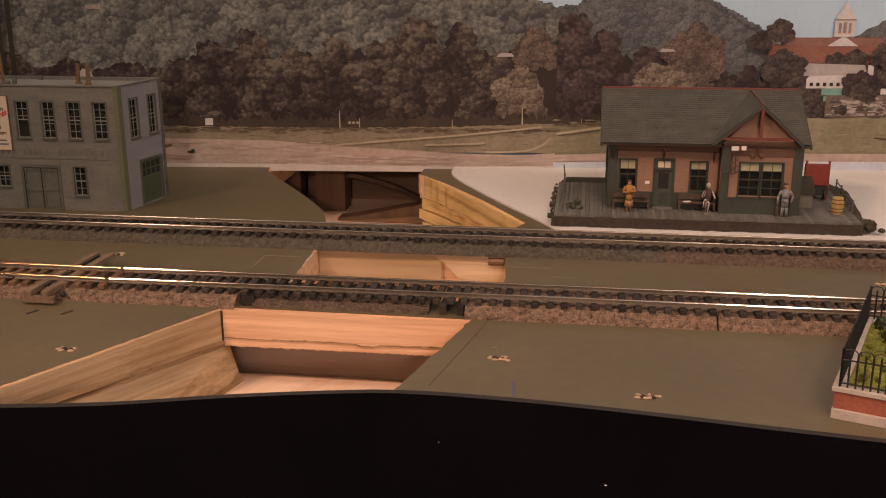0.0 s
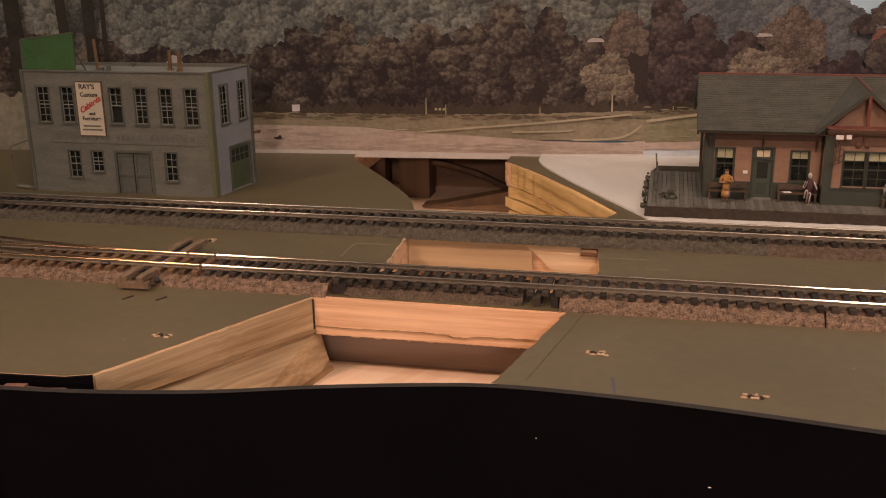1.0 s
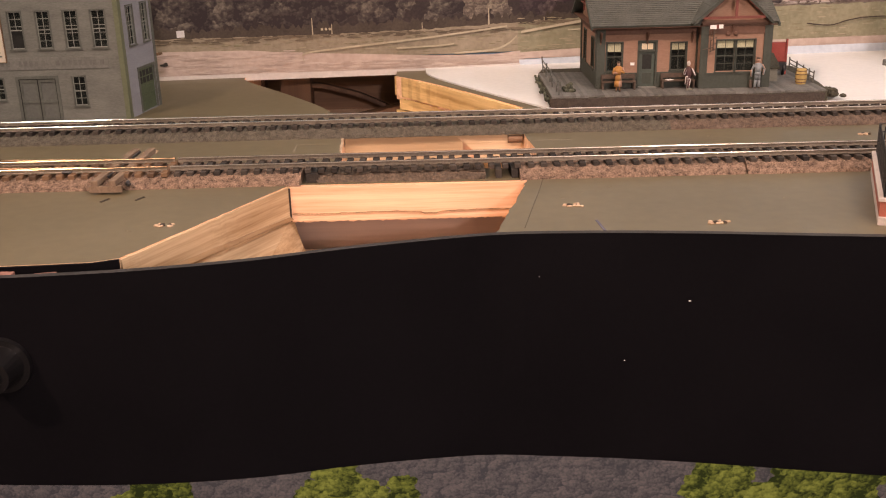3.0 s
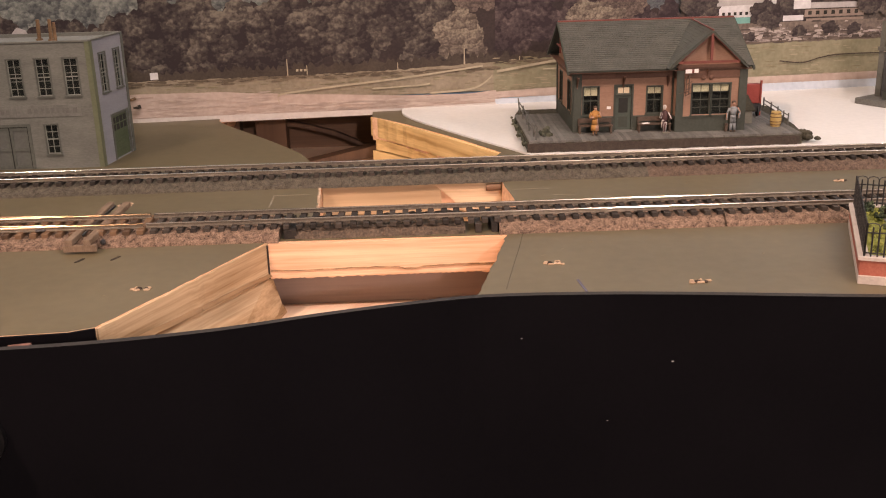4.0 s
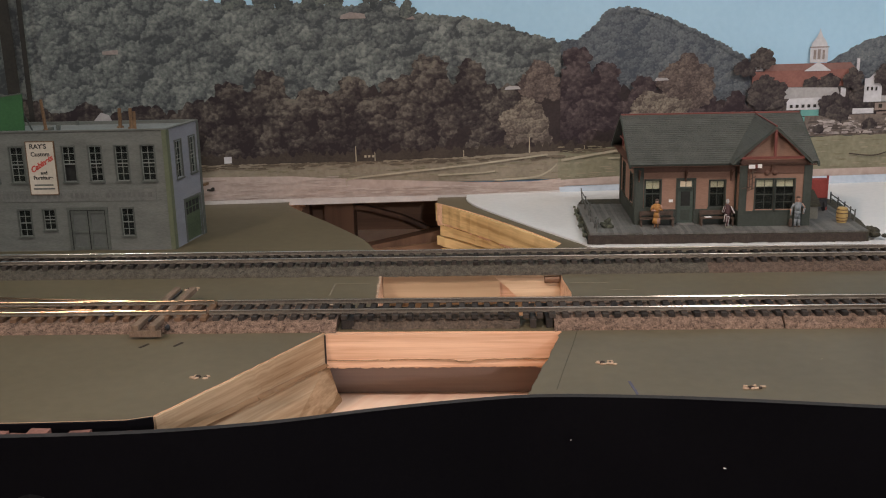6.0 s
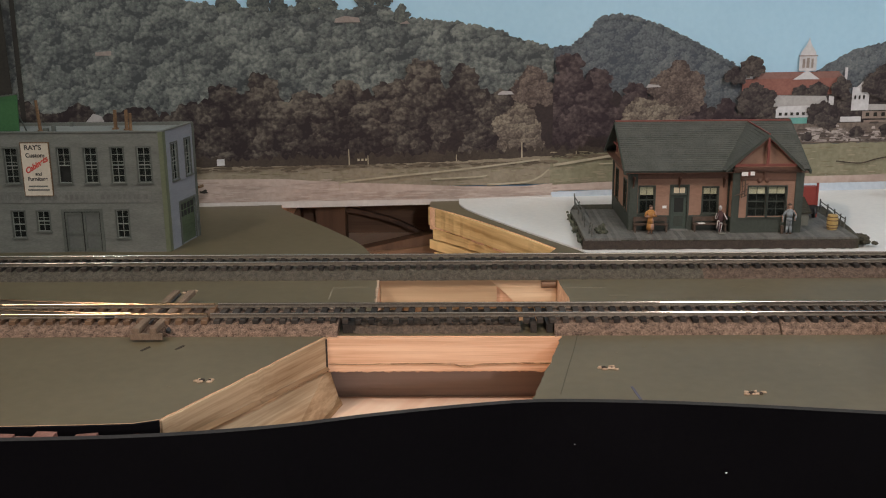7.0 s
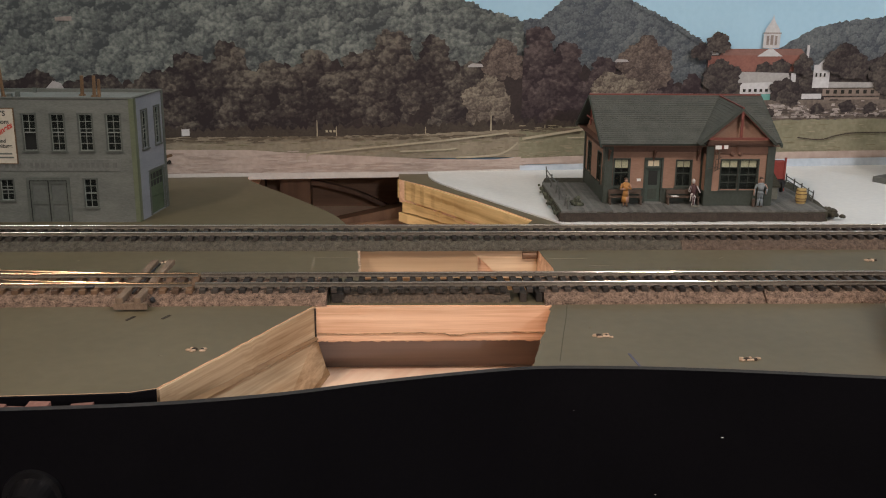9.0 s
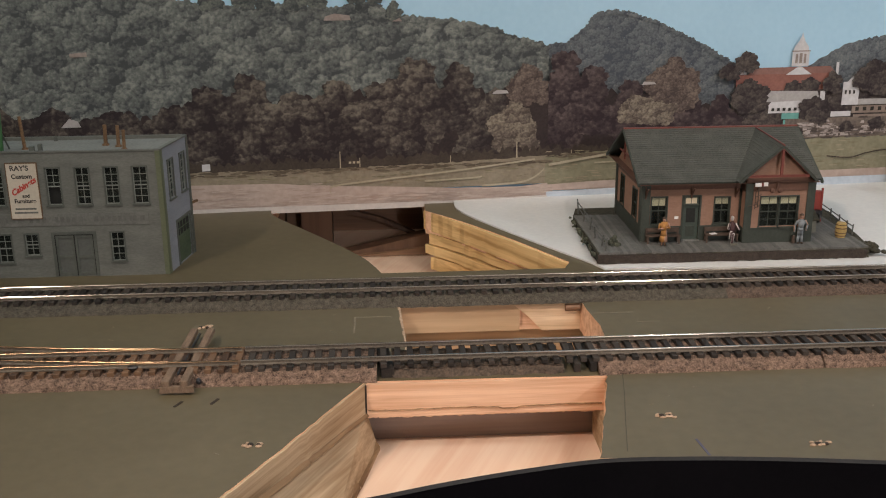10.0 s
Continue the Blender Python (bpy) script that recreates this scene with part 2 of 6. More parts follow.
WHITE_PAINT = mat("white_paint", (0.70, 0.70, 0.68), (0.82, 0.82, 0.80), 0.6, 80, 500, 0.05)

BRICK = mat("brick_red", (0.3200, 0.0920, 0.0600), (0.4480, 0.1520, 0.1040), 0.8, 150, 900, 0.3, random_amount=0.5)
# Pale stone, dimmed: the plot footing's shade is put into this colour.
COPING = mat("coping_pale", (0.40, 0.36, 0.33), (0.54, 0.49, 0.45), 0.8, 100, 700, 0.2)
IRON_BLACK = mat("iron_black", (0.010, 0.011, 0.012), (0.03, 0.032, 0.034), 0.5, 200, 900, 0.1)
TURF = mat("turf", (0.0975, 0.1125, 0.0188), (0.2475, 0.2775, 0.0562), 0.95, 140, 900, 0.8, depth=0.001, mix=0.6)
TURF_TUFT = mat("turf_tuft", (0.0750, 0.0900, 0.0150), (0.2700, 0.2850, 0.0675), 0.95, 200, 900, 0.4, island=0.7)
BUSH = mat("dark_bush", (0.02, 0.035, 0.02), (0.09, 0.13, 0.07), 0.95, 200, 900, 0.4, island=0.7)
STONE_GREY = mat("headstone", (0.095, 0.11, 0.12), (0.20, 0.22, 0.235), 0.8, 150, 900, 0.2)
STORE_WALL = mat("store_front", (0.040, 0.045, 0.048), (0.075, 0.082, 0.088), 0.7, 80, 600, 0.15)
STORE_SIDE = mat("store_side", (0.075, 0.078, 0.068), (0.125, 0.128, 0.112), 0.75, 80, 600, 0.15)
AWNING_WHITE = mat("awning_white", (0.36, 0.36, 0.37), (0.46, 0.46, 0.47), 0.8, 80, 600, 0.1)
DOOR_GREEN = mat("garage_green", (0.040, 0.062, 0.034), (0.07, 0.10, 0.055), 0.7, 60, 600, 0.1)
AWNING_GREY = mat("awning_stripe", (0.13, 0.14, 0.16), (0.18, 0.19, 0.21), 0.8, 80, 600, 0.1)


def glass_mat():
    m = bpy.data.materials.new("window_glass")
    m.use_nodes = True
    nt = m.node_tree
    nt.nodes.clear()
    o, mx = nt.nodes.new("ShaderNodeOutputMaterial"), nt.nodes.new("ShaderNodeMixShader")
    t, g = nt.nodes.new("ShaderNodeBsdfTransparent"), nt.nodes.new("ShaderNodeBsdfGlossy")
    t.inputs[0].default_value = (0.85, 0.9, 0.88, 1)
    g.inputs["Roughness"].default_value = 0.12
    mx.inputs[0].default_value = 0.02
    for a, b in ((t.outputs[0], mx.inputs[1]), (g.outputs[0], mx.inputs[2]), (mx.outputs[0], o.inputs[0])):
        nt.links.new(a, b)
    return m


GLASS = glass_mat()

# ---- builders ----
ORIGIN = {}


def thing(name, at, label="", category="", group="", kind=""):
    ob = new(name)
    ob.empty_display_size = 0.01
    ob.location = at
    ORIGIN[ob.name] = Vector(at)
    return tagged(ob, label, category, group, kind)


def part(name, bm, material, parent=None, label="", smooth=False):
    """Links a bmesh, built in world places, as one mesh object under a thing or a part."""
    me = bpy.data.meshes.new(name)
    base = ORIGIN[parent.name] if parent else Vector((0, 0, 0))
    bmesh.ops.translate(bm, verts=bm.verts, vec=-base)
    bmesh.ops.recalc_face_normals(bm, faces=bm.faces)
    if smooth:
        for f in bm.faces:
            f.smooth = True
    bm.to_mesh(me)
    bm.free()
    for m in (material if isinstance(material, (list, tuple)) else [material]):
        me.materials.append(m)
    ob = new(name, me)
    if parent:
        ob.parent = parent
    ORIGIN[ob.name] = base
    return tagged(ob, label)


def box(bm, lo, hi, turn=None, bevel=0.0):
    """An upright box between two corners; turn: a matrix laid over it."""
    c = [(a + b) / 2 for a, b in zip(lo, hi)]
    s = [abs(b - a) for a, b in zip(lo, hi)]
    made = bmesh.ops.create_cube(bm, size=1, matrix=Matrix.Translation(c) @ Matrix.Diagonal((*s, 1)))["verts"]
    if bevel:
        edges = list({e for v in made for e in v.link_edges})
        made = bmesh.ops.bevel(bm, geom=edges, offset=bevel, segments=1, affect="EDGES", profile=0.5)["verts"]
    if turn:
        bmesh.ops.transform(bm, matrix=turn, verts=[v for v in made if v.is_valid])
    return bm


def rod(bm, a, b, r0, r1=None, n=8):
    a, b = Vector(a), Vector(b)
    m = Matrix.Translation((a + b) / 2) @ (b - a).to_track_quat("Z", "Y").to_matrix().to_4x4()
    bmesh.ops.create_cone(bm, cap_ends=True, segments=n, radius1=r0, radius2=r0 if r1 is None else r1, depth=(b - a).length, matrix=m)
    return bm


def ball(bm, at, size, n=8):
    s = size if isinstance(size, (tuple, list)) else (size,) * 3
    bmesh.ops.create_uvsphere(bm, u_segments=n, v_segments=max(4, n - 2), radius=1, matrix=Matrix.Translation(at) @ Matrix.Diagonal((*s, 1)))
    return bm


def prism(bm, outline, a, b, axis="z"):
    """A flat outline carried from a to b along an axis. The outline's two numbers are the other two axes in order."""
    def place(p, v):
        return {"z": (p[0], p[1], v), "y": (p[0], v, p[1]), "x": (v, p[0], p[1])}[axis]
    lo, hi = [bm.verts.new(place(p, a)) for p in outline], [bm.verts.new(place(p, b)) for p in outline]
    n = len(outline)
    faces = [bm.faces.new(lo), bm.faces.new(hi)] + [bm.faces.new((lo[i], lo[(i + 1) % n], hi[(i + 1) % n], hi[i])) for i in range(n)]
    return faces


def B():
    return bmesh.new()


def turned(at, rz):
    return Matrix.Translation(at) @ Matrix.Rotation(radians(rz), 4, "Z") @ Matrix.Translation(-Vector(at))


def roughen(bm, amount, scale, seed=0.0):
    for v in bm.verts:
        v.co += noise.noise_vector(v.co * scale + Vector((seed, seed, seed))) * amount
    return bm


rnd = random.Random(4)

# ---- the room, the shelf's deck and the wood under it ----
def slab(name, lo, hi, m, label, category=""):
    return tagged(part(name, box(B(), lo, hi), m), label, category, kind="structure")


slab("floor", (-2.6, -2.6, -1.25), (2.6, 2.6, -1.2), FLOOR_GREY, "dark grey concrete floor of the layout room")
slab("ceiling", (-2.6, -2.6, 1.2), (2.6, 2.6, 1.25), CEIL_PAINT, "plain off-white ceiling of the layout room")
slab("wall_north", (-2.6, 0.93, -1.2), (2.6, 0.98, 1.2), WALL_PAINT, "plain dull wall behind the layout")
slab("wall_south", (-2.6, -2.6, -1.2), (2.6, -2.55, 1.2), WALL_PAINT, "plain dull wall of the layout room")
slab("wall_west", (-2.6, -2.55, -1.2), (-2.55, 0.93, 1.2), WALL_PAINT, "plain dull wall of the layout room")
slab("wall_east", (2.55, -2.55, -1.2), (2.6, 0.93, 1.2), WALL_PAINT, "plain dull wall of the layout room")

THICK = 0.0178


def fascia_y(x):
    """The line of the curved front board: it bows out to the left and in at the middle."""
    keys = [(-0.80, 0.330), (-0.45, 0.344), (-0.30, 0.353), (-0.20, 0.357), (-0.16, 0.3605), (-0.12, 0.368), (-0.085, 0.3785), (-0.05, 0.387), (-0.02, 0.392), (0.02, 0.391), (0.06, 0.387), (0.12, 0.3785), (0.22, 0.366), (0.45, 0.345), (0.80, 0.320)]
    for i in range(len(keys) - 1):
        (x0, y0), (x1, y1) = keys[i], keys[i + 1]
        if x <= x1:
            break
    before, after = keys[max(i - 1, 0)], keys[min(i + 2, len(keys) - 1)]
    m0 = (y1 - before[1]) / (x1 - before[0])
    m1 = (after[1] - y0) / (after[0] - x0)
    u, w = (x - x0) / (x1 - x0), x1 - x0
    return (2 * u**3 - 3 * u**2 + 1) * y0 + (u**3 - 2 * u**2 + u) * w * m0 + (-2 * u**3 + 3 * u**2) * y1 + (u**3 - u**2) * w * m1


def arc(pts, n=6):
    """A smooth line through points of the plan."""
    out = []
    for i in range(len(pts) - 1):
        p0, p1, p2, p3 = (Vector(pts[max(0, min(len(pts) - 1, i + k))]) for k in (-1, 0, 1, 2))
        for k in range(n):
            u = k / n
            out.append(tuple(0.5 * (2 * p1 + (p2 - p0) * u + (2 * p0 - 5 * p1 + 4 * p2 - p3) * u * u + (3 * p1 - p0 - 3 * p2 + p3) * u**3)))
    return out + [tuple(pts[-1])]


def wobble(line, amount, seed):
    r = random.Random(seed)
    return [line[0]] + [(x + r.uniform(-amount, amount), y + r.uniform(-amount, amount)) for x, y in line[1:-1]] + [line[-1]]


xs = [-0.78 + 0.02 * i for i in range(79)]
front_left = [(x, fascia_y(x) + 0.0125) for x in xs if x < -0.178] + [(-0.1705, 0.3745)]
notch_left = wobble(arc([(-0.1705, 0.3745), (-0.150, 0.4120), (-0.1335, 0.4430), (-0.1172, 0.4738)], 7), 0.0003, 1)
notch_back = arc([(-0.1172, 0.4738), (-0.060, 0.4732), (-0.0020, 0.4722)], 5)
notch_right = wobble(arc([(-0.0020, 0.4722), (-0.0085, 0.445), (-0.0165, 0.412), (-0.0215, 0.3940)], 7), 0.0008, 2)
front_right = [(x, fascia_y(x) + 0.0006) for x in xs if x > -0.015]
riser = arc([(-0.0755, 0.7775), (-0.0513, 0.7469), (-0.018, 0.696), (0.0111, 0.6448)], 5)
pad = arc([(-0.1092, 0.6323), (-0.1150, 0.6500), (-0.1235, 0.6690), (-0.1505, 0.7130), (-0.1870, 0.7680), (-0.1930, 0.7860)], 6)
outline = front_left + notch_left[1:] + notch_back[1:] + notch_right[1:] + front_right + [(0.78, 0.90), (-0.0755, 0.90)] + riser + [(0.006, 0.6330)] + pad + [(-0.1930, 0.90), (-0.78, 0.90)]
window_cut = wobble([(-0.0990, 0.5790), (-0.060, 0.5782), (-0.020, 0.5772), (0.0050, 0.5765), (0.0062, 0.560), (0.0085, 0.536), (0.0070, 0.520), (0.0060, 0.4965), (-0.050, 0.4965), (-0.0955, 0.4965), (-0.0962, 0.515), (-0.0975, 0.545)], 0.0005, 3)


def cut_slab(name, outer, holes, z0, z1, mats, label):
    """A board with cut-outs: painted on top (first material), raw at its edges (second)."""
    from mathutils import geometry
    loops = [outer] + holes
    flat = [Vector((*p, 0)) for loop in loops for p in loop]
    tris = geometry.tessellate_polygon([[Vector((*p, 0)) for p in loop] for loop in loops])
    bm = B()
    top, bot = [bm.verts.new((p.x, p.y, z1)) for p in flat], [bm.verts.new((p.x, p.y, z0)) for p in flat]
    for t in tris:
        for vs in ([top[i] for i in t], [bot[i] for i in t]):
            try:
                bm.faces.new(vs)
            except ValueError:
                pass
    at = 0
    for loop in loops:
        n = len(loop)
        for i in range(n):
            a, b = at + i, at + (i + 1) % n
            bm.faces.new((top[a], top[b], bot[b], bot[a])).material_index = 1
        at += n
    return tagged(part(name, bm, mats), label, kind="structure")


deck = cut_slab("deck", outline, [window_cut], -THICK, 0.0, [DECK_PAINT, PINE_X], "olive drab painted plywood deck with sawn openings")
ORIGIN[deck.name] = Vector((0, 0, 0))

# faces of the sawn opening in front: bare pine, a little proud of the cut
part("sawn_face", roughen(box(B(), (-0.1168, 0.4712, -0.0176), (-0.0028, 0.4730, -0.0006)), 0.0002, 90), PINE_X, deck, "bare pine sawn edge with warm orange light in its colour")
bm = B()
x0 = -0.1166
while x0 < -0.004:
    w = rnd.uniform(0.002, 0.006)
    x1 = min(x0 + w, -0.003)
    a, b = rnd.uniform(0.0001, 0.0007), rnd.uniform(0.0001, 0.0008)
    prism(bm, [(x0, -0.0174), (x1, -0.0174), (x1, -0.0176 - a * 0.5), ((x0 + x1) / 2, -0.0178 - b), (x0, -0.0176 - a)], 0.4716, 0.4734, "y")
    x0 = x1
part("splintered_edge", bm, PINE_X, deck)
bm = B()
split = [(-0.1160 + 0.0028 * i, -0.0136 - 0.0002 * math.sin(i * 0.31) - (0.0009 if 22 < i < 26 else 0.0) + rnd.uniform(-0.00012, 0.00012)) for i in range(41)]
for (xa, za), (xb, zb) in zip(split, split[1:]):
    w = rnd.uniform(0.00002, 0.00016)
    prism(bm, [(xa, za - w), (xb, zb - w), (xb, zb + w), (xa, za + w)], 0.4703, 0.4716, "y")
part("split_line", bm, PINE_WANE, deck, "brown split along the sawn edge")


def beside(line, d):
    """The same line, d to its right."""
    out = []
    for i, (x, y) in enumerate(line):
        a, b = Vector(line[max(i - 1, 0)]), Vector(line[min(i + 1, len(line) - 1)])
        n = Vector(((b - a).y, -(b - a).x)).normalized() * d
        out.append((x + n.x, y + n.y))
    return out


bm = B()
prism(bm, notch_left + beside(notch_left, 0.0012)[::-1], -0.0176, -0.0005, "z")
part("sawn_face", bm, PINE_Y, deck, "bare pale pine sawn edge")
# The duller pine here carries the face's half shade in its colour.
part("sawn_face", box(B(), (-0.0985, 0.5752, -0.0176), (-0.0300, 0.5772, -0.0008)), PINE_DULL, deck, "bare pine sawn edge, half shade put into its colour")
bm = B()
prism(bm, [(-0.0345, -0.0008), (0.0050, -0.0008), (0.0050, -0.0176), (-0.0170, -0.0176), (-0.0250, -0.0090)], 0.5745, 0.5765, "y")
part("sawn_face", bm, wood("pine_wedge", (0.52, 0.36, 0.21), (0.80, 0.62, 0.42), "x", 200), deck, "paler bare pine wedge")
bm = B()
for (x0, y0), (x1, y1) in zip(beside(notch_left, 0.0012), beside(notch_left, 0.0012)[1:]):
    n = Vector((y1 - y0, -(x1 - x0))).normalized()
    h0, h1 = (-0.0170 + 0.047 * (0.4775 - y) + 0.0001 for y in (y0, y1))
    k0, k1 = (0.0014 + 0.016 * (0.4775 - y) for y in (y0, y1))
    v = [bm.verts.new(c) for c in ((x0, y0, h0 - 0.001), (x1, y1, h1 - 0.001), (x1 + n.x * k1, y1 + n.y * k1, h1), (x0 + n.x * k0, y0 + n.y * k0, h0), (x0 + n.x * 0.0004, y0 + n.y * 0.0004, h0 + 0.0016), (x1 + n.x * 0.0004, y1 + n.y * 0.0004, h1 + 0.0016))]
    bm.faces.new((v[4], v[5], v[2], v[3]))
    bm.faces.new((v[0], v[1], v[5], v[4]))
    bm.faces.new((v[0], v[3], v[2], v[1]))
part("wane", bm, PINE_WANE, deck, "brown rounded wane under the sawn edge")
part("dark_joint", box(B(), (-0.1172, 0.4706, -0.0176), (-0.1164, 0.4714, -0.0008)), HOLE_DARK, deck)
part("knot_notch", rod(B(), (-0.004, 0.5735, -0.0035), (0.0045, 0.5735, -0.0035), 0.0022, n=10), BROWN_BEAM, deck)

bm = B()
prism(bm, [(-0.1330, 0.3745), (-0.1300, 0.4040), (-0.1122, 0.4775), (-0.1172, 0.4775), (-0.172, 0.3745)], -0.0640, -0.0170)
for v in bm.verts:
    if v.co.z > -0.03:
        v.co.z += 0.047 * (0.4775 - v.co.y) if v.co.x < -0.14 or v.co.x < -0.115 and v.co.y > 0.45 else -0.0185
edge_pts = [(-0.1330, 0.3745), (-0.1300, 0.4040), (-0.1211, 0.4408), (-0.1122, 0.4775)]
wane = B()
for (xa, ya), (xb, yb) in zip(edge_pts, edge_pts[1:]):
    v = [wane.verts.new(c) for c in ((xa - 0.0034, ya, -0.0336), (xb - 0.0012, yb, -0.0320), (xb + 0.0012, yb, -0.0366), (xa + 0.0014, ya, -0.0366), (xa + 0.0018, ya, -0.0380), (xb + 0.0014, yb, -0.0380))]
    wane.faces.new(v[:4])
    wane.faces.new((v[3], v[2], v[5], v[4]))
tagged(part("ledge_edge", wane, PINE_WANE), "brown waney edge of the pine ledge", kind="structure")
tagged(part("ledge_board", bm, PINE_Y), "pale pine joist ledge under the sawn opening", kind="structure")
slab("shelf_bottom", (-0.30, 0.394, -0.0475), (0.10, 0.600, -0.0380), PINE_PALE, "pale pine board at the bottom of the opening")
# This board's shade under the deck edge is in its dark colour.
slab("cross_board", (-0.1400, 0.4880, -0.0400), (0.05, 0.5010, -0.0180), PINE_SHADED, "pine cross board with shade put into its grey-brown colour")
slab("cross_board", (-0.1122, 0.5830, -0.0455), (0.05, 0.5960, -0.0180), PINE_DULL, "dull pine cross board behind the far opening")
slab("side_board", (-0.0045, 0.3965, -0.0455), (0.012, 0.5060, -0.0180), PINE_Y, "pine side board under the opening")
for x, y in ((-0.060, 0.452), (-0.047, 0.4475), (-0.024, 0.452), (-0.030, 0.442), (-0.050, 0.430)):
    part("knot", rod(B(), (x, y - 0.014, -0.0382), (x, y - 0.014, -0.0377), 0.0007, n=8), BROWN_BEAM, bpy.data.objects["shelf_bottom"])

# front board


def front_bottom(x):
    """The lower edge of the front board rises a little to the left."""
    return -0.1025 - 0.028 * x if x > 0 else -0.1025 - 0.068 * x


bm = B()
cols = []
for i in range(158):
    x = -0.78 + i * 0.01
    y = fascia_y(x)
    cols.append([bm.verts.new(p) for p in ((x, y, 0.0008), (x, y - 0.0032, 0.0008), (x, y - 0.0032, front_bottom(x)), (x, y, front_bottom(x)))])
for a, b in zip(cols, cols[1:]):
    for k in range(4):
        f = bm.faces.new((a[k], a[(k + 1) % 4], b[(k + 1) % 4], b[k]))
        f.material_index = 1 if k == 0 else 0
for end in (cols[0], cols[-1]):
    bm.faces.new(end)
fascia = tagged(part("fascia", bm, [BLACK_FASCIA, GREY_EDGE]), "black painted curved hardboard front of the shelf", kind="structure")
for x, z, r in ((0.0575, -0.0285, 0.0006), (0.0320, -0.0560, 0.0003), (-0.0040, -0.0180, 0.0003)):
    part("paint_chip", ball(B(), (x, fascia_y(x) - 0.0032, z), (r * 1.0, 0.0003, r * 0.45), 8), WHITE_PAINT, fascia)
bm = B()
r0 = random.Random(9)
strip_pts = [(x, fascia_y(x)) for x in [-0.60 + 0.008 * i for i in range(55)] if x < -0.17]
for (x0, y0), (x1, y1) in zip(strip_pts, strip_pts[1:]):
    d = r0.uniform(0.0062, 0.0092)
    prism(bm, [(x0, y0 + 0.0003), (x1, y1 + 0.0003), (x1, y1 + d), (x0, y0 + d * r0.uniform(0.8, 1.2))], -0.012, -0.0016 + r0.uniform(-0.0012, 0.0009))
# Black strip on the deck's front edge paints the shade of the gap.
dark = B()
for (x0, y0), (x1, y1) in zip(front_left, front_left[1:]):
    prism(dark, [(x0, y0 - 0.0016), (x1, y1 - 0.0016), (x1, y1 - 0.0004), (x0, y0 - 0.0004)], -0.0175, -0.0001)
part("gap_shade", dark, BLACK_FASCIA, deck, "black strip on the deck's front edge, painted shade of the gap")
part("torn_edge", bm, PINK_PAPER, fascia, "torn pinkish foam edge behind the front board")
knob = thing("control_knob", (-0.2135, fascia_y(-0.2135) - 0.0032, -0.0345), "round glossy black control knob on the front board", "knob")
kx, ky, kz = knob.location
part("collar", rod(B(), (kx, ky, kz), (kx, ky - 0.002, kz), 0.0115, 0.0112, 32), BLACK_PLASTIC, knob)
part("cap", rod(B(), (kx, ky - 0.002, kz), (kx, ky - 0.012, kz), 0.0088, 0.0070, 28), BLACK_PLASTIC, knob, smooth=False)
part("shine_disc", ball(B(), (kx, ky - 0.0122, kz), (0.0045, 0.0015, 0.0045), 16), BLACK_PLASTIC, knob, smooth=True)

# foam sheet on the right, and the laminated riser below its edge
foam_line = arc([(-0.0527, 0.7850), (-0.0500, 0.7720), (-0.0395, 0.7480), (-0.0081, 0.6923), (0.0229, 0.6415), (0.0300, 0.6260)], 6)
foam_outline = foam_line + [(0.30, 0.6180), (0.78, 0.6180), (0.78, 0.895), (-0.052, 0.895)]
cut_slab("foam_sheet", foam_outline, [], 0.0002, 0.0014, [FOAM, FOAM], "glossy white foam sheet laid over the deck")
riser_ob = thing("plank_riser", (-0.03, 0.71, -0.02), "stack of rough-sawn yellow pine planks under the deck's edge", "planks", kind="structure")
for k, (z0, z1, off, back) in enumerate(((-0.0150, -0.0006, 0.0022, 0.000), (-0.0245, -0.0166, 0.0058, 0.008), (-0.0330, -0.0258, 0.0030, 0.004), (-0.0440, -0.0342, 0.0066, 0.012))):
    bm = B()
    line = wobble(arc([(-0.0790 + off, 0.7800 - back), (-0.0550 + off, 0.7440), (-0.0215 + off, 0.6930), (0.0100 + off, 0.6400)], 8), 0.0007, 20 + k)
    prism(bm, line + [(0.060, 0.640), (0.02, 0.78)], z0, z1)
    part("plank", bm, YELLOW_PINE, riser_ob)
# what shows in the well behind the tracks
slab("well_back", (-0.34, 0.895, -0.135), (0.10, 0.91, -0.006), BROWN_BEAM, "brown board wall of the well under the backdrop")
# Added unseen board: keeps the lower strip's light off the well's back.
slab("well_light_block", (-0.34, 0.606, -0.135), (0.10, 0.620, -0.056), BROWN_WOOD, "unseen brown board added to block the strip lamp's light")
slab("well_floor", (-0.34, 0.606, -0.060), (0.10, 0.895, -0.0486), PINE_PALE, "pale pine board at the bottom of the well")
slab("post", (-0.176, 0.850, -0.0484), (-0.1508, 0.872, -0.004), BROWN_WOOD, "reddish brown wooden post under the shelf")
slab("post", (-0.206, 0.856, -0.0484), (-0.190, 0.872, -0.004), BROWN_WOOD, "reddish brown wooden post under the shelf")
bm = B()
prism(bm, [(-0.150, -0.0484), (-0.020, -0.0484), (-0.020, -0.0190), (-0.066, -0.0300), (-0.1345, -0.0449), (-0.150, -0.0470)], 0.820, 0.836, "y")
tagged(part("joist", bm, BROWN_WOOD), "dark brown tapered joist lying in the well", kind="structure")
bm = B()
prism(bm, [(-0.148, -0.0478), (-0.062, -0.0478), (-0.062, -0.0395), (-0.110, -0.0455)], 0.8165, 0.8198, "y")
tagged(part("joist", bm, BROWN_BEAM), "lighter brown strip along the joist", kind="structure")
bow = arc([(-0.152, -0.0185), (-0.1429, -0.0190), (-0.1250, -0.0235), (-0.1072, -0.0290), (-0.0832, -0.0405), (-0.070, -0.0480)], 5)
bm = B()
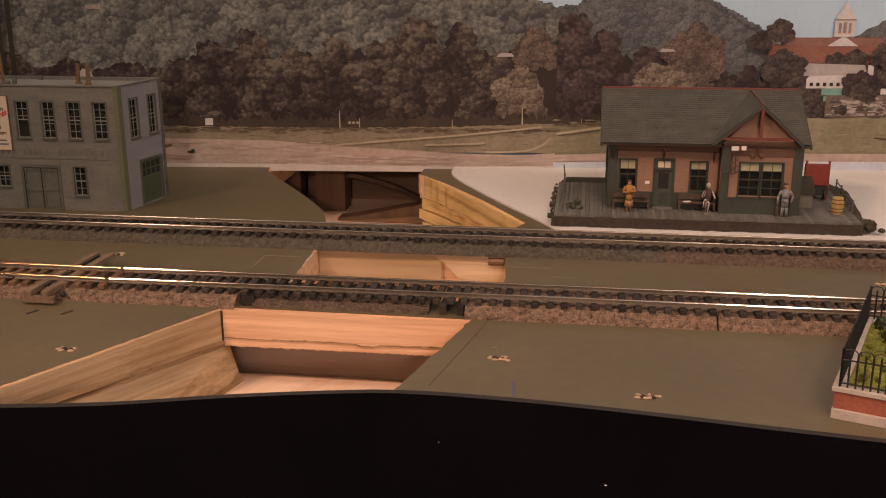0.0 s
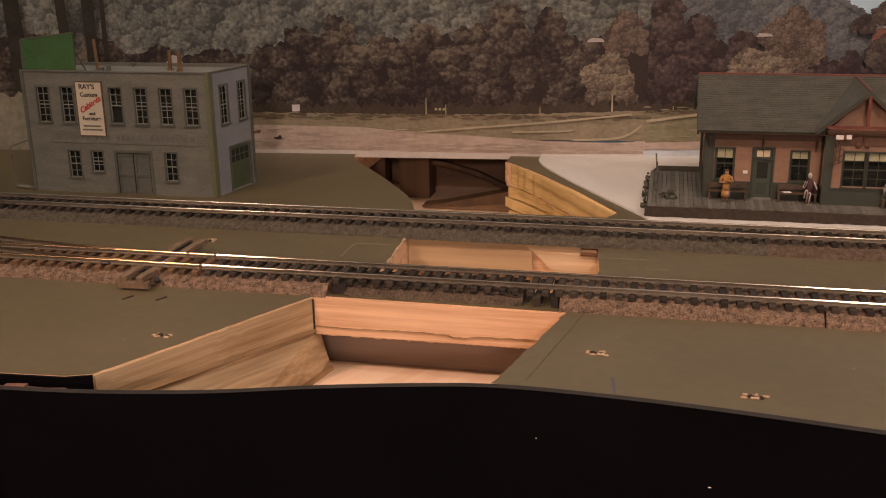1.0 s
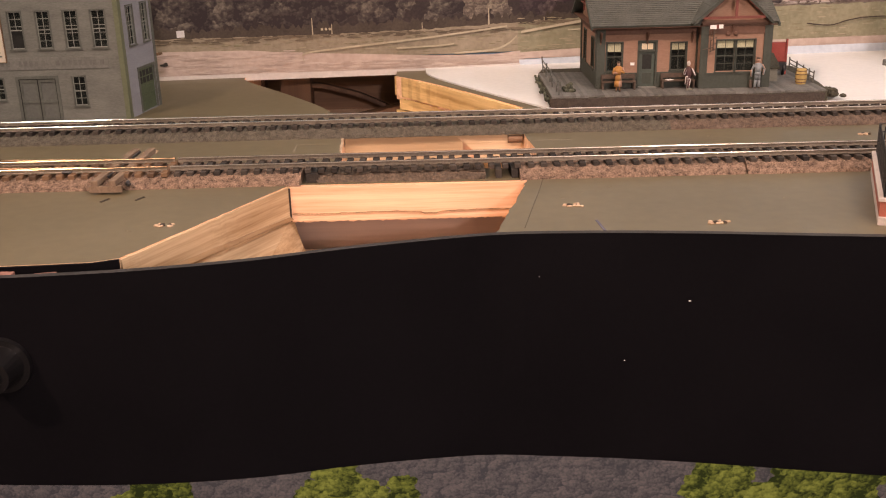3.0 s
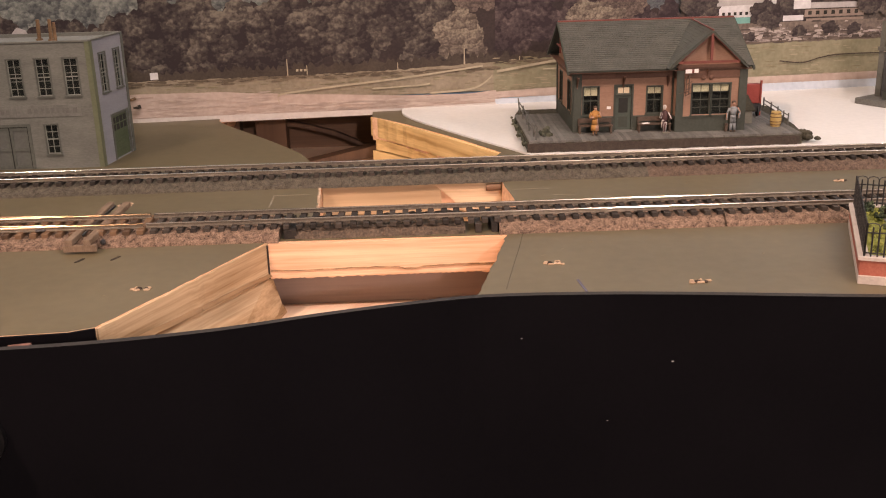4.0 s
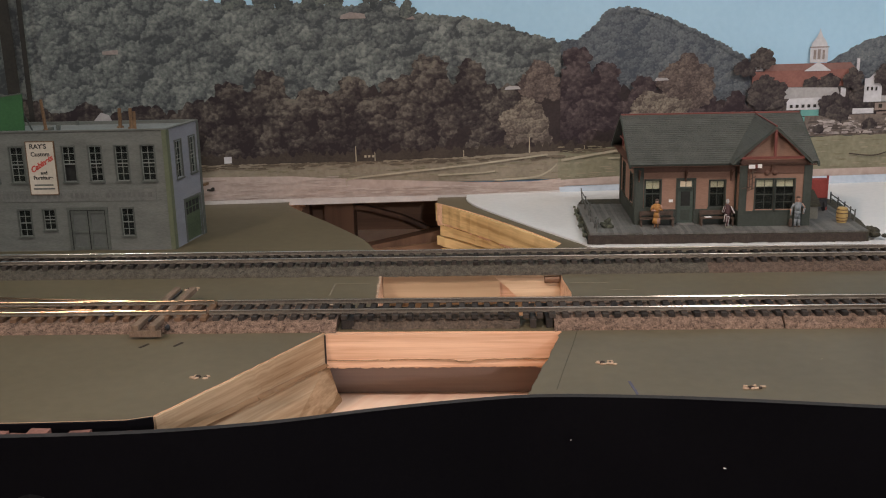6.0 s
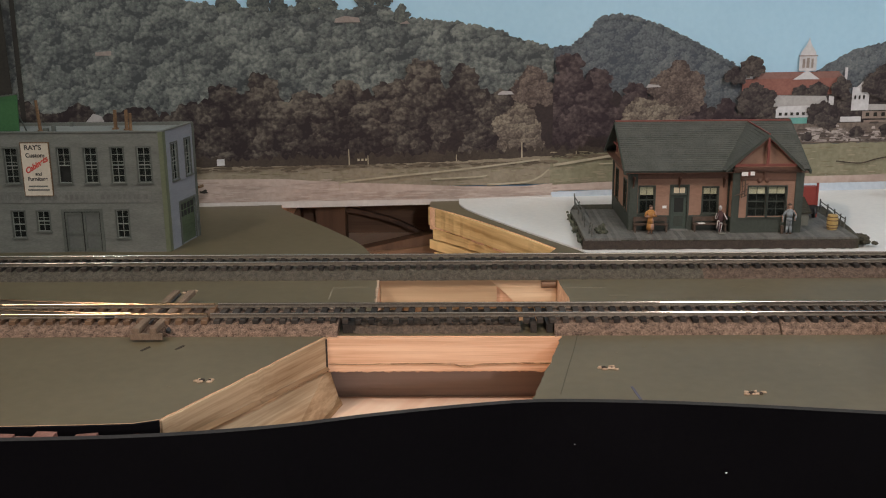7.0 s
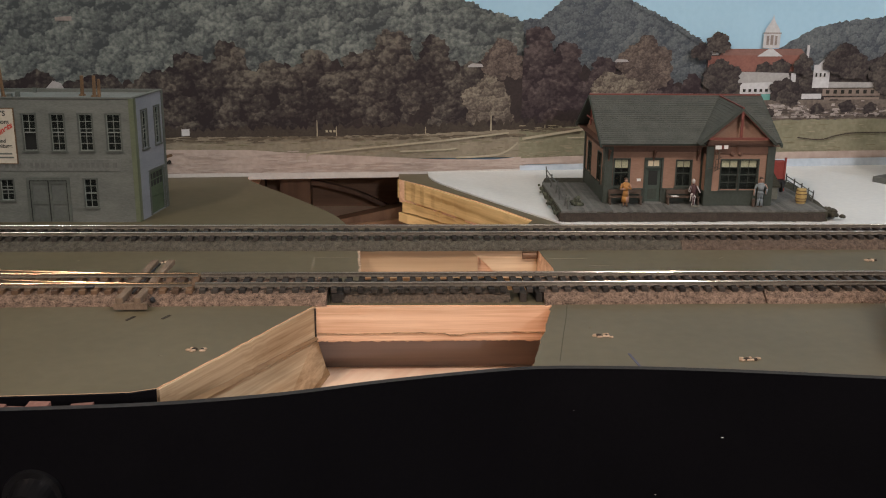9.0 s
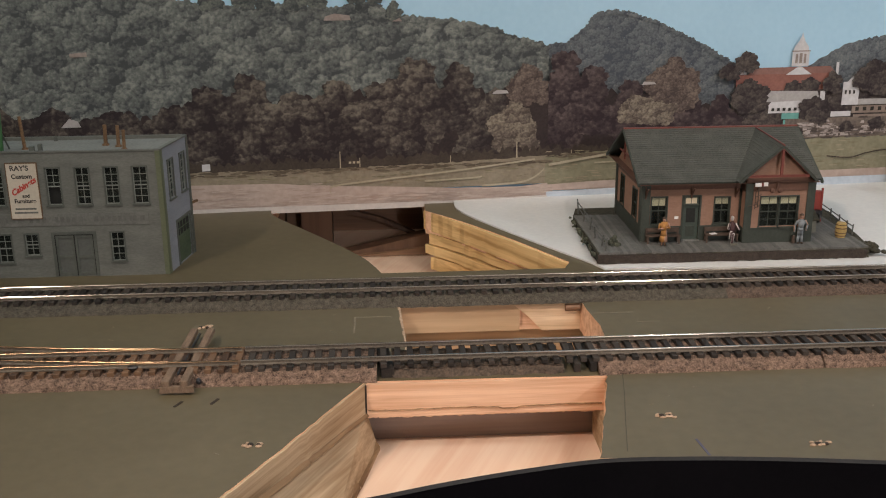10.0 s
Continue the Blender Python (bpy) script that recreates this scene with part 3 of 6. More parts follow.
for (xa, za), (xb, zb) in zip(bow, bow[1:]):
    prism(bm, [(xa, za - 0.0038), (xb, zb - 0.0038), (xb, zb), (xa, za)], 0.860, 0.866, "y")
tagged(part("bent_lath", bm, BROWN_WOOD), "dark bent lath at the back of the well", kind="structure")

# ---- tracks ----
RAIL_TOP, TIE_TOP, PITCH = 0.0090, 0.0066, 0.0064


def rail_mesh(bm, line, top=RAIL_TOP):
    """A rail along points of the plan: foot, web and a rounded head."""
    half = [(-0.0011, -0.0024), (-0.0011, -0.0020), (-0.0003, -0.0016), (-0.0003, -0.0008), (-0.00055, -0.0005), (-0.00053, -0.00036), (-0.00033, -0.00008), (-0.00018, 0.0)]
    shape = half + [(-a, b) for a, b in reversed(half)]
    rings = []
    for i, p in enumerate(line):
        a, b = Vector(line[max(i - 1, 0)]), Vector(line[min(i + 1, len(line) - 1)])
        n = Vector((-(b - a).y, (b - a).x)).normalized()
        rings.append([bm.verts.new((p[0] + n.x * s, p[1] + n.y * s, top + h)) for s, h in shape])
    k = len(shape)
    for a, b in zip(rings, rings[1:]):
        for i in range(k):
            bm.faces.new((a[i], a[(i + 1) % k], b[(i + 1) % k], b[i])).material_index = 0 if 4 <= i <= 10 else 1
    bm.faces.new(rings[0])
    bm.faces.new(rings[-1])
    return bm


def cork_strip(x0, x1, yc, seed, half=0.0185, slope=0.0055, height=0.0046):
    """Cork roadbed: level top, bevelled shoulders, crumbly surface."""
    bm = B()
    n = max(3, int((x1 - x0) / 0.0022))
    prof = [(-half, -0.0002), (-half + 0.0012, 0.0016), (-half + 0.0035, 0.0034), (-half + slope, height), (-0.004, height), (0.004, height), (half - slope, height), (half - 0.003, 0.003), (half, -0.0002)]
    rings = []
    for i in range(n + 1):
        x = x0 + (x1 - x0) * i / n
        ring = []
        for a, h in prof:
            v = Vector((x, yc + a, h))
            d = noise.noise_vector(v * 420 + Vector((seed, 0, 0))) * 0.0009 + noise.noise_vector(v * 90 + Vector((seed, 5, 0))) * 0.0004
            ring.append(bm.verts.new(v + Vector((d.x if 0 < i < n else 0.3 * d.x, d.y, d.z * 0.8 if h > 0 else 0))))
        rings.append(ring)
    for a, b in zip(rings, rings[1:]):
        for i in range(len(prof) - 1):
            bm.faces.new((a[i], a[i + 1], b[i + 1], b[i]))
    bm.faces.new(rings[0])
    bm.faces.new(rings[-1])
    return bm


def tie_mesh(name, length, width, m):
    me = bpy.data.meshes.new(name)
    bm = box(B(), (-width / 2, -length / 2, 0.0044), (width / 2, length / 2, TIE_TOP), bevel=0.0002)
    for y in (-0.00825, 0.00825):
        box(bm, (-width / 2 + 0.0002, y - 0.0018, TIE_TOP), (width / 2 - 0.0002, y + 0.0018, TIE_TOP + 0.0004))
    bm.to_mesh(me)
    bm.free()
    me.materials.append(m)
    return me


def lay_ties(track, mesh, xs, y, skew=0.0):
    for x in xs:
        ob = new("tie", mesh)
        ob.parent = track
        ob.location = Vector((x + rnd.uniform(-0.0003, 0.0003), y(x) if callable(y) else y, rnd.uniform(-0.0001, 0.0001))) - ORIGIN[track.name]
        ob.rotation_euler = (0, 0, radians(skew + rnd.uniform(-1.2, 1.2)))


TIE_A, TIE_B = tie_mesh("tie", 0.0258, 0.0030, TIE_BLACK), tie_mesh("tie", 0.0262, 0.0032, TIE_BROWN)
YN, YF, G = 0.4912, 0.5897, 0.00825


def near_y(x):
    return YN - 0.0055 * (x - 0.03) if x > 0.03 else YN


far_track = thing("far_track", (0, YF, 0), "straight model track with black ties on grey-painted cork", "track")
part("roadbed", cork_strip(-0.75, 0.0902, YF, 3.0), CORK_GREY, far_track, "grey painted cork roadbed")
part("roadbed", cork_strip(0.0900, 0.75, YF, 4.0), CORK_MIXED, far_track, "half painted brownish cork roadbed")
for s in (-1, 1):
    part("rail", rail_mesh(B(), [(-0.75 + 0.05 * i, YF + s * G) for i in range(31)]), [RAIL, RAIL_SIDE], far_track, "shiny nickel silver rail")
lay_ties(far_track, TIE_A, [-0.62 + PITCH * i for i in range(200)], YF)
for x in (-0.165, -0.262, 0.275):
    for s in (-1, 1):
        part("rail_joiner", box(B(), (x - 0.0045, YF + s * G - 0.0014, TIE_TOP - 0.0002), (x + 0.0045, YF + s * G + 0.0014, TIE_TOP + 0.0010), bevel=0.0003), RAIL_SIDE, far_track)

near_track = thing("near_track", (0, YN, 0), "straight model track with black ties on crumbly tan cork", "track")
part("roadbed", cork_strip(-0.75, -0.1115, YN, 11.0), CORK_TAN, near_track, "crumbly brown cork roadbed")
part("roadbed", cork_strip(-0.0050, 0.1045, near_y(0.05), 12.0), CORK_TAN, near_track, "crumbly pinkish tan cork roadbed")
part("roadbed", cork_strip(0.1053, 0.60, near_y(0.14), 13.0), CORK_TAN, near_track, "crumbly pinkish tan cork roadbed")
bm = cork_strip(-0.104, -0.022, YN, 14.0, 0.0150, 0.003, 0.0036)
part("roadbed", roughen(bm, 0.0012, 160), CORK_DARK, near_track, "torn dark cork remains")
for x, w in ((-0.1105, 0.006), (-0.0165, 0.0030), (-0.0095, 0.0030)):
    part("shim", box(B(), (x, YN - 0.0145, 0.0002), (x + w, YN + 0.012, 0.0044), turned((x, YN, 0), rnd.uniform(-6, 6))), TIE_BLACK, near_track)
for s in (-1, 1):
    pts = [(-0.176 + 0.03 * i, near_y(-0.176 + 0.03 * i) + s * G) for i in range(27)]
    part("rail", rail_mesh(B(), pts), [RAIL, RAIL_SIDE], near_track, "shiny nickel silver rail")
lay_ties(near_track, TIE_A, [-0.172 + PITCH * i for i in range(116)], near_y)

switch = thing("turnout", (-0.25, YN, 0), "model turnout with brown ties and brassy rails on cork", "turnout")
stock = [(-0.75 + 0.03 * i, YN) for i in range(20)] + [(-0.1775, YN)]


def branch(x):
    """How far the branching track has swung away at x."""
    d = max(0.0, -0.185 - x)
    return 0.02 * d + 0.62 * d * d if d < 0.16 else 0.02 * d + 0.62 * 0.16 * 0.16 + 0.2184 * (d - 0.16)


for off in (-G, G):
    part("rail", rail_mesh(B(), [(x, y + off) for x, y in stock]), [RAIL_BRASS, RAIL_SIDE], switch, "brassy weathered rail")
    part("rail", rail_mesh(B(), [(-0.5 + 0.012 * i, YN + branch(-0.5 + 0.012 * i) + off * (1 if off > 0 else 0.93)) for i in range(26)], RAIL_TOP - 0.00015), [RAIL_BRASS, RAIL_SIDE], switch, "brassy curved branching rail")
wide = {k: tie_mesh("tie", 0.0262 + 0.004 * k, 0.0032, TIE_BROWN) for k in range(8)}
for i in range(66):
    x = -0.1785 - PITCH * i
    k = min(7, int(branch(x) / 0.004))
    lay_ties(switch, wide[k], [x], YN + 0.002 * k)
for x, dz in ((-0.2075, 0.0), (-0.1990, 0.0)):
    part("long_tie", box(B(), (x - 0.0018, 0.4655, 0.0040), (x + 0.0018, 0.5310, TIE_TOP + 0.0003), turned((x, YN, 0), -2), 0.0003), TIE_WORN, switch, "long worn switch stand tie")
part("throw_bar", box(B(), (-0.2038, 0.4740, 0.0060), (-0.2030, 0.5245, 0.0070), turned((-0.203, YN, 0), -2)), METAL_DARK, switch)
part("tie_end", box(B(), (-0.2110, 0.4650, 0.0012), (-0.1955, 0.4672, 0.0042)), TIE_WORN, switch)
part("spring", roughen(ball(B(), (-0.1945, 0.4725, 0.0035), (0.0013, 0.0022, 0.0016), 8), 0.0006, 300), METAL_DARK, switch)
part("frog", box(B(), (-0.2290, 0.4805, 0.0066), (-0.2240, 0.4850, 0.0080), bevel=0.0006), METAL_DARK, switch)

# marks on the deck
for x, y, a in ((0.0140, 0.4286, 8), (0.0715, 0.3990, 4), (-0.1625, 0.4150, 6), (-0.1165, 0.5150, 10), (0.1925, 0.5485, 3), (-0.205, 0.5485, 15)):
    mark = thing("screw_hole", (x, y, 0), "splintered screw hole in the olive deck", "screw hole", "screw holes in the deck")
    bm = B()
    for k in range(7):
        u = rnd.uniform(-0.0042, 0.0042)
        v = rnd.uniform(-0.0022, 0.0022)
        ball(bm, (x + u, y + v, 0.0003), (rnd.uniform(0.0008, 0.0018), rnd.uniform(0.0005, 0.0010), 0.0006), 6)
    part("splinters", roughen(bm, 0.0003, 700), SPLINTER, mark)
    bm = B()
    ball(bm, (x - 0.0012, y, 0.0004), (0.0014, 0.0011, 0.0007), 8)
    ball(bm, (x + 0.0022, y - 0.0006, 0.0004), (0.0010, 0.0008, 0.0007), 8)
    part("pit", bm, HOLE_DARK, mark)
for x, y, dx in ((-0.2015, 0.4560, 0.0016), (-0.1855, 0.4575, 0.0020)):
    tagged(part("slot", box(B(), (x, y - 0.003, -0.001), (x + 0.0013, y + 0.003, 0.0003), turned((x, y, 0), -25)), HOLE_DARK), "short dark slot cut in the deck", "slot")
tagged(part("pencil_mark", box(B(), (0.0219, 0.3930, 0), (0.0230, 0.4070, 0.0002), turned((0.0225, 0.40, 0), 6)), mat("blue_pencil", (0.08, 0.08, 0.13), (0.12, 0.12, 0.16), 0.8)), "short blue pencil mark on the deck", "mark")
bm = B()
curve = arc([(0.0057, 0.4732), (0.0018, 0.4526), (-0.0028, 0.4310), (-0.0094, 0.3988)], 6)
for (xa, ya), (xb, yb) in zip(curve, curve[1:]):
    prism(bm, [(xa, ya), (xb, yb), (xb + 0.00045, yb), (xa + 0.00045, ya)], -0.0001, 0.00014)
tagged(part("pencil_line", bm, mat("pencil_grey", (0.075, 0.068, 0.055), (0.120, 0.104, 0.068), 0.8, 300, 900)), "curved grey pencil line on the deck", "mark")


bm = B()
for a, b in zip(window_cut[-4:] + window_cut[:4], window_cut[-3:] + window_cut[:4]):
    (xa, ya), (xb, yb) = a, b
    if (xa, ya) == (xb, yb):
        continue
    n = Vector((-(yb - ya), xb - xa)).normalized()
    for k in range(6):
        u0, u1 = k / 6, (k + 1) / 6
        p, q = Vector((xa + (xb - xa) * u0, ya + (yb - ya) * u0)), Vector((xa + (xb - xa) * u1, ya + (yb - ya) * u1))
        w = n * rnd.uniform(0.0004, 0.0015)
        prism(bm, [tuple(p), tuple(q), tuple(q + w), tuple(p + w)], -0.0001, 0.00016)
part("raw_rim", bm, SPLINTER, deck, "pale splintered rim of the far opening")
for xa, ya, xb, yb in ((-0.1235, 0.5585, -0.1040, 0.5580), (-0.1240, 0.5350, -0.1236, 0.5580), (0.0080, 0.5560, 0.0300, 0.5545), (0.0300, 0.5440, 0.0420, 0.5400)):
    part("scratch", box(B(), (min(xa, xb) - 0.00025, min(ya, yb) - 0.0003, -0.0001), (max(xa, xb) + 0.00025, min(ya, yb) + 0.0003 if abs(xa - xb) > 0.002 else max(ya, yb), 0.00011)), PAINT_SCUFF, deck)
for k in range(26):
    x, y = rnd.uniform(-0.26, 0.13), rnd.uniform(0.40, 0.565)
    if -0.17 < x < 0.01 and y < 0.475 or 0.468 < y < 0.515 or (-0.105 < x < 0.012 and y > 0.5):
        continue
    w = rnd.uniform(0.0004, 0.0014)
    part("paint_scuff", box(B(), (x - w, y - 0.0003, -0.0001), (x + w * rnd.uniform(0.5, 3), y + 0.0003, 0.00012), turned((x, y, 0), rnd.uniform(-60, 60))), PAINT_SCUFF, deck)
# ---- printed backdrop ----
SLOPE = 0.085


def wall_at(x):
    return 0.815 + SLOPE * x


def print_mat(name, dark, light, coarse=60.0, fine=500.0, island=0.0, mix=0.5):
    return mat(name, dark, light, 0.55, coarse, fine, 0.0, mix=mix, island=island, spec=0.18)


P_SKY = print_mat("print_sky", (0.38, 0.62, 0.79), (0.46, 0.70, 0.86), 5, 240, mix=0.3)


def foliage(name, shade, middle, sun, size, clump=0.5, rise=None, island=0.0, patch=0.30):
    """Printed leaf cover: crowns that catch light at their upper left, smaller clumps within them, leaf speckle and slow patches."""
    m = bpy.data.materials.new(name)
    m.use_nodes = True
    nt = m.node_tree
    nodes, link = nt.nodes, nt.links.new
    b = nodes["Principled BSDF"]
    b.inputs["Roughness"].default_value, b.inputs["Specular IOR Level"].default_value = 0.55, 0.18

    def calc(op, *args):
        n = nodes.new("ShaderNodeMath")
        n.operation = op
        for i, a in enumerate(args):
            if isinstance(a, (int, float)):
                n.inputs[i].default_value = a
            else:
                link(a, n.inputs[i])
        return n.outputs[0]

    def vec(op, *args):
        n = nodes.new("ShaderNodeVectorMath")
        n.operation = op
        for i, a in enumerate(args):
            if isinstance(a, tuple):
                n.inputs[i].default_value = a
            elif isinstance(a, (int, float)):
                n.inputs["Scale"].default_value = a
            else:
                link(a, n.inputs[i])
        return n.outputs["Value"] if op == "DOT_PRODUCT" else n.outputs["Vector"]

    def grain(at, scale, detail=3):
        n = nodes.new("ShaderNodeTexNoise")
        n.inputs["Scale"].default_value, n.inputs["Detail"].default_value = scale, detail
        link(at, n.inputs["Vector"])
        return n

    sep, com = nodes.new("ShaderNodeSeparateXYZ"), nodes.new("ShaderNodeCombineXYZ")
    link(nodes.new("ShaderNodeTexCoord").outputs["Object"], sep.inputs[0])
    link(sep.outputs[0], com.inputs[0])
    link(sep.outputs[2], com.inputs[1])
    flat = com.outputs[0]
    total = calc("ADD", 0.42, 0.0)
    for k, (r, weight) in enumerate(((size, 1.0), (size * 0.42, clump))):
        bend = vec("SCALE", vec("SUBTRACT", grain(flat, 1.6 / r, 3).outputs["Color"], (0.5, 0.5, 0.5)), r * 1.5)
        at = vec("MULTIPLY", vec("ADD", flat, bend), (1.0, 1.25, 0.0))
        vo = nodes.new("ShaderNodeTexVoronoi")
        vo.voronoi_dimensions, vo.feature = "2D", "SMOOTH_F1"
        vo.inputs["Scale"].default_value, vo.inputs["Smoothness"].default_value = 1.0 / r, 0.35
        link(at, vo.inputs["Vector"])
        lit = vec("DOT_PRODUCT", vec("SUBTRACT", at, vo.outputs["Position"]), (-0.17 / r, 0.34 / r, 0.0))
        dark = calc("MULTIPLY", calc("POWER", vo.outputs["Distance"], 2.0), -0.36)
        own = calc("MULTIPLY", calc("SUBTRACT", vec("DOT_PRODUCT", vo.outputs["Color"], (0.5, 0.5, 0.0)), 0.5), 0.40)
        total = calc("ADD", total, calc("MULTIPLY", calc("ADD", calc("ADD", lit, dark), calc("ADD", own, 0.08)), weight))
    speck = calc("MULTIPLY", calc("SUBTRACT", grain(flat, 4.0 / size, 6).outputs["Fac"], 0.5), 1.15)
    slow = calc("MULTIPLY", calc("SUBTRACT", grain(flat, 0.22 / size, 2).outputs["Fac"], 0.5), patch * 2)
    total = calc("ADD", total, calc("ADD", speck, slow))
    if rise:
        span = nodes.new("ShaderNodeMapRange")
        for i, v in enumerate((*rise, -0.20, 0.14)):
            span.inputs[i + 1].default_value = v
        link(sep.outputs[2], span.inputs[0])
        total = calc("ADD", total, span.outputs[0])
    if island:
        total = calc("ADD", total, calc("MULTIPLY", calc("SUBTRACT", nodes.new("ShaderNodeNewGeometry").outputs["Random Per Island"], 0.5), island))
    ramp = nodes.new("ShaderNodeValToRGB")
    e = ramp.color_ramp.elements
    e[0].position, e[1].position = 0.12, 0.92
    e[0].color, e[1].color = rgb(shade), rgb(sun)
    e.new(0.47).color = rgb(middle)
    link(total, ramp.inputs[0])
    link(ramp.outputs[0], b.inputs["Base Color"])
    return m


P_HILL = foliage("print_hill", (0.060, 0.067, 0.070), (0.130, 0.145, 0.138), (0.272, 0.292, 0.262), 0.0115, 0.45, patch=0.42)
P_FAR_HILL = foliage("print_far_hill", (0.070, 0.082, 0.098), (0.120, 0.137, 0.148), (0.195, 0.214, 0.215), 0.0070, 0.4)
P_RIDGE = foliage("print_ridge_trees", (0.050, 0.058, 0.060), (0.096, 0.108, 0.102), (0.190, 0.205, 0.175), 0.0080, island=0.12)
P_TREE = print_mat("print_tree_dark", (0.030, 0.023, 0.024), (0.055, 0.042, 0.040), 60, 500)
P_TREE_LEAF = foliage("print_trees", (0.030, 0.023, 0.025), (0.068, 0.057, 0.052), (0.190, 0.170, 0.138), 0.0130, 0.45, (0.030, 0.110), 0.18, 0.45)
P_DARK_LEAF = foliage("print_dark_trees", (0.034, 0.024, 0.028), (0.070, 0.053, 0.054), (0.150, 0.118, 0.112), 0.0130, 0.45, (0.030, 0.110), 0.14, 0.4)
P_TOWN_LEAF = foliage("print_town_trees", (0.034, 0.027, 0.029), (0.068, 0.057, 0.054), (0.135, 0.118, 0.098), 0.0085, 0.45, None, 0.14)
P_TREE_PALE = foliage("print_pale_tree", (0.080, 0.064, 0.056), (0.150, 0.125, 0.102), (0.290, 0.255, 0.198), 0.0070, 0.6, (0.030, 0.080), 0.18)
P_TREE_RED = foliage("print_autumn_tree", (0.070, 0.053, 0.050), (0.125, 0.098, 0.084), (0.215, 0.172, 0.142), 0.0066, 0.6, None, 0.16)
P_SHADE = print_mat("print_shade", (0.045, 0.036, 0.030), (0.085, 0.068, 0.055), 60, 600)
P_MEADOW = print_mat("print_meadow", (0.210, 0.180, 0.130), (0.330, 0.285, 0.215), 40, 300)
P_MEADOW_RIGHT = print_mat("print_meadow_green", (0.185, 0.180, 0.118), (0.285, 0.268, 0.185), 40, 300)
P_SAND = print_mat("print_sand", (0.36, 0.285, 0.245), (0.52, 0.43, 0.38), 24, 200)
P_PATH = print_mat("print_path", (0.34, 0.30, 0.215), (0.45, 0.40, 0.30), 60, 400)
P_PAPER = print_mat("print_paper_edge", (0.48, 0.45, 0.43), (0.58, 0.55, 0.52), 60, 400)
P_WHITE = print_mat("print_white", (0.50, 0.50, 0.51), (0.66, 0.66, 0.67), 80, 400)
P_BRICK = print_mat("print_brick", (0.23, 0.105, 0.085), (0.32, 0.15, 0.12), 80, 500)
P_ROOF = print_mat("print_roof", (0.24, 0.20, 0.18), (0.36, 0.31, 0.28), 80, 500)
P_TEAL = print_mat("print_teal", (0.12, 0.32, 0.29), (0.17, 0.40, 0.36), 80, 500)
P_WATER = print_mat("print_water", (0.42, 0.50, 0.58), (0.55, 0.62, 0.69), 40, 300)
P_DARK = print_mat("print_dark", (0.02, 0.02, 0.018), (0.045, 0.042, 0.036), 80, 500)
P_TOWN = print_mat("print_town_bits", (0.085, 0.070, 0.062), (0.44, 0.39, 0.36), 90, 500, 0.7)

backdrop = thing("backdrop", (0, 0.83, 0), "photographic printed panorama of wooded hills, meadow and town", "backdrop", kind="structure")
layer = [0.0]


def sheet(name, polys, m, label=""):
    """Printed shapes on the backdrop: outlines in x and z, each a flat patch a hair in front of the last layer."""
    layer[0] += 0.00025
    verts, faces = [], []
    step = 0.0002 / max(1, len(polys))
    for k, poly in enumerate(polys):
        i = len(verts)
        verts += [(x, wall_at(x) - layer[0] - step * k, z) for x, z in poly]
        faces.append(tuple(range(i, i + len(poly))))
    me = bpy.data.meshes.new(name)
    o = ORIGIN[backdrop.name]
    me.from_pydata([(x - o.x, y - o.y, z - o.z) for x, y, z in verts], [], faces)
    me.materials.append(m)
    ob = new(name, me)
    ob.parent = backdrop
    return tagged(ob, label)


def leaf(x, z, r, rr, flat=0.75):
    n = 6
    a0 = rr.uniform(0, 6.3)
    return [(x + math.cos(a0 + 6.2832 * k / n) * r * rr.uniform(0.6, 1.2), z + math.sin(a0 + 6.2832 * k / n) * r * flat * rr.uniform(0.6, 1.2)) for k in range(n)]


def ragged(top, bottom, rr, rough=0.0012, step=0.003):
    """A filled shape under a ridge line given by points, with a leafy edge."""
    pts = []
    for (x0, z0), (x1, z1) in zip(top, top[1:]):
        n = max(1, int((x1 - x0) / step))
        for k in range(n):
            u = k / n
            pts.append((x0 + (x1 - x0) * u, z0 + (z1 - z0) * u + rr.uniform(-rough, rough)))
    pts.append(top[-1])
    return pts


def strips(top, bottom):
    return [[(a[0], bottom), (b[0], bottom), b, a] for a, b in zip(top, top[1:])]


def height_at(top, x):
    for (x0, z0), (x1, z1) in zip(top, top[1:]):
        if x0 <= x <= x1:
            return z0 + (z1 - z0) * (x - x0) / (x1 - x0)
    return top[-1][1] if x > top[-1][0] else top[0][1]


SEAM = 0.0222


def clump(x, z, r, rr, flat=0.85):
    """One leafy outline: a round that bulges slowly and frays finely."""
    n = 40
    p, q = rr.uniform(0, 6.3), rr.uniform(0, 6.3)
    out = []
    for k in range(n):
        a = 6.2832 * k / n
        d = r * (1 + 0.10 * math.sin(3 * a + p) + 0.07 * math.sin(7 * a + q) + rr.uniform(-0.11, 0.11))
        out.append((x + math.cos(a) * d, z + math.sin(a) * d * flat))
    return out


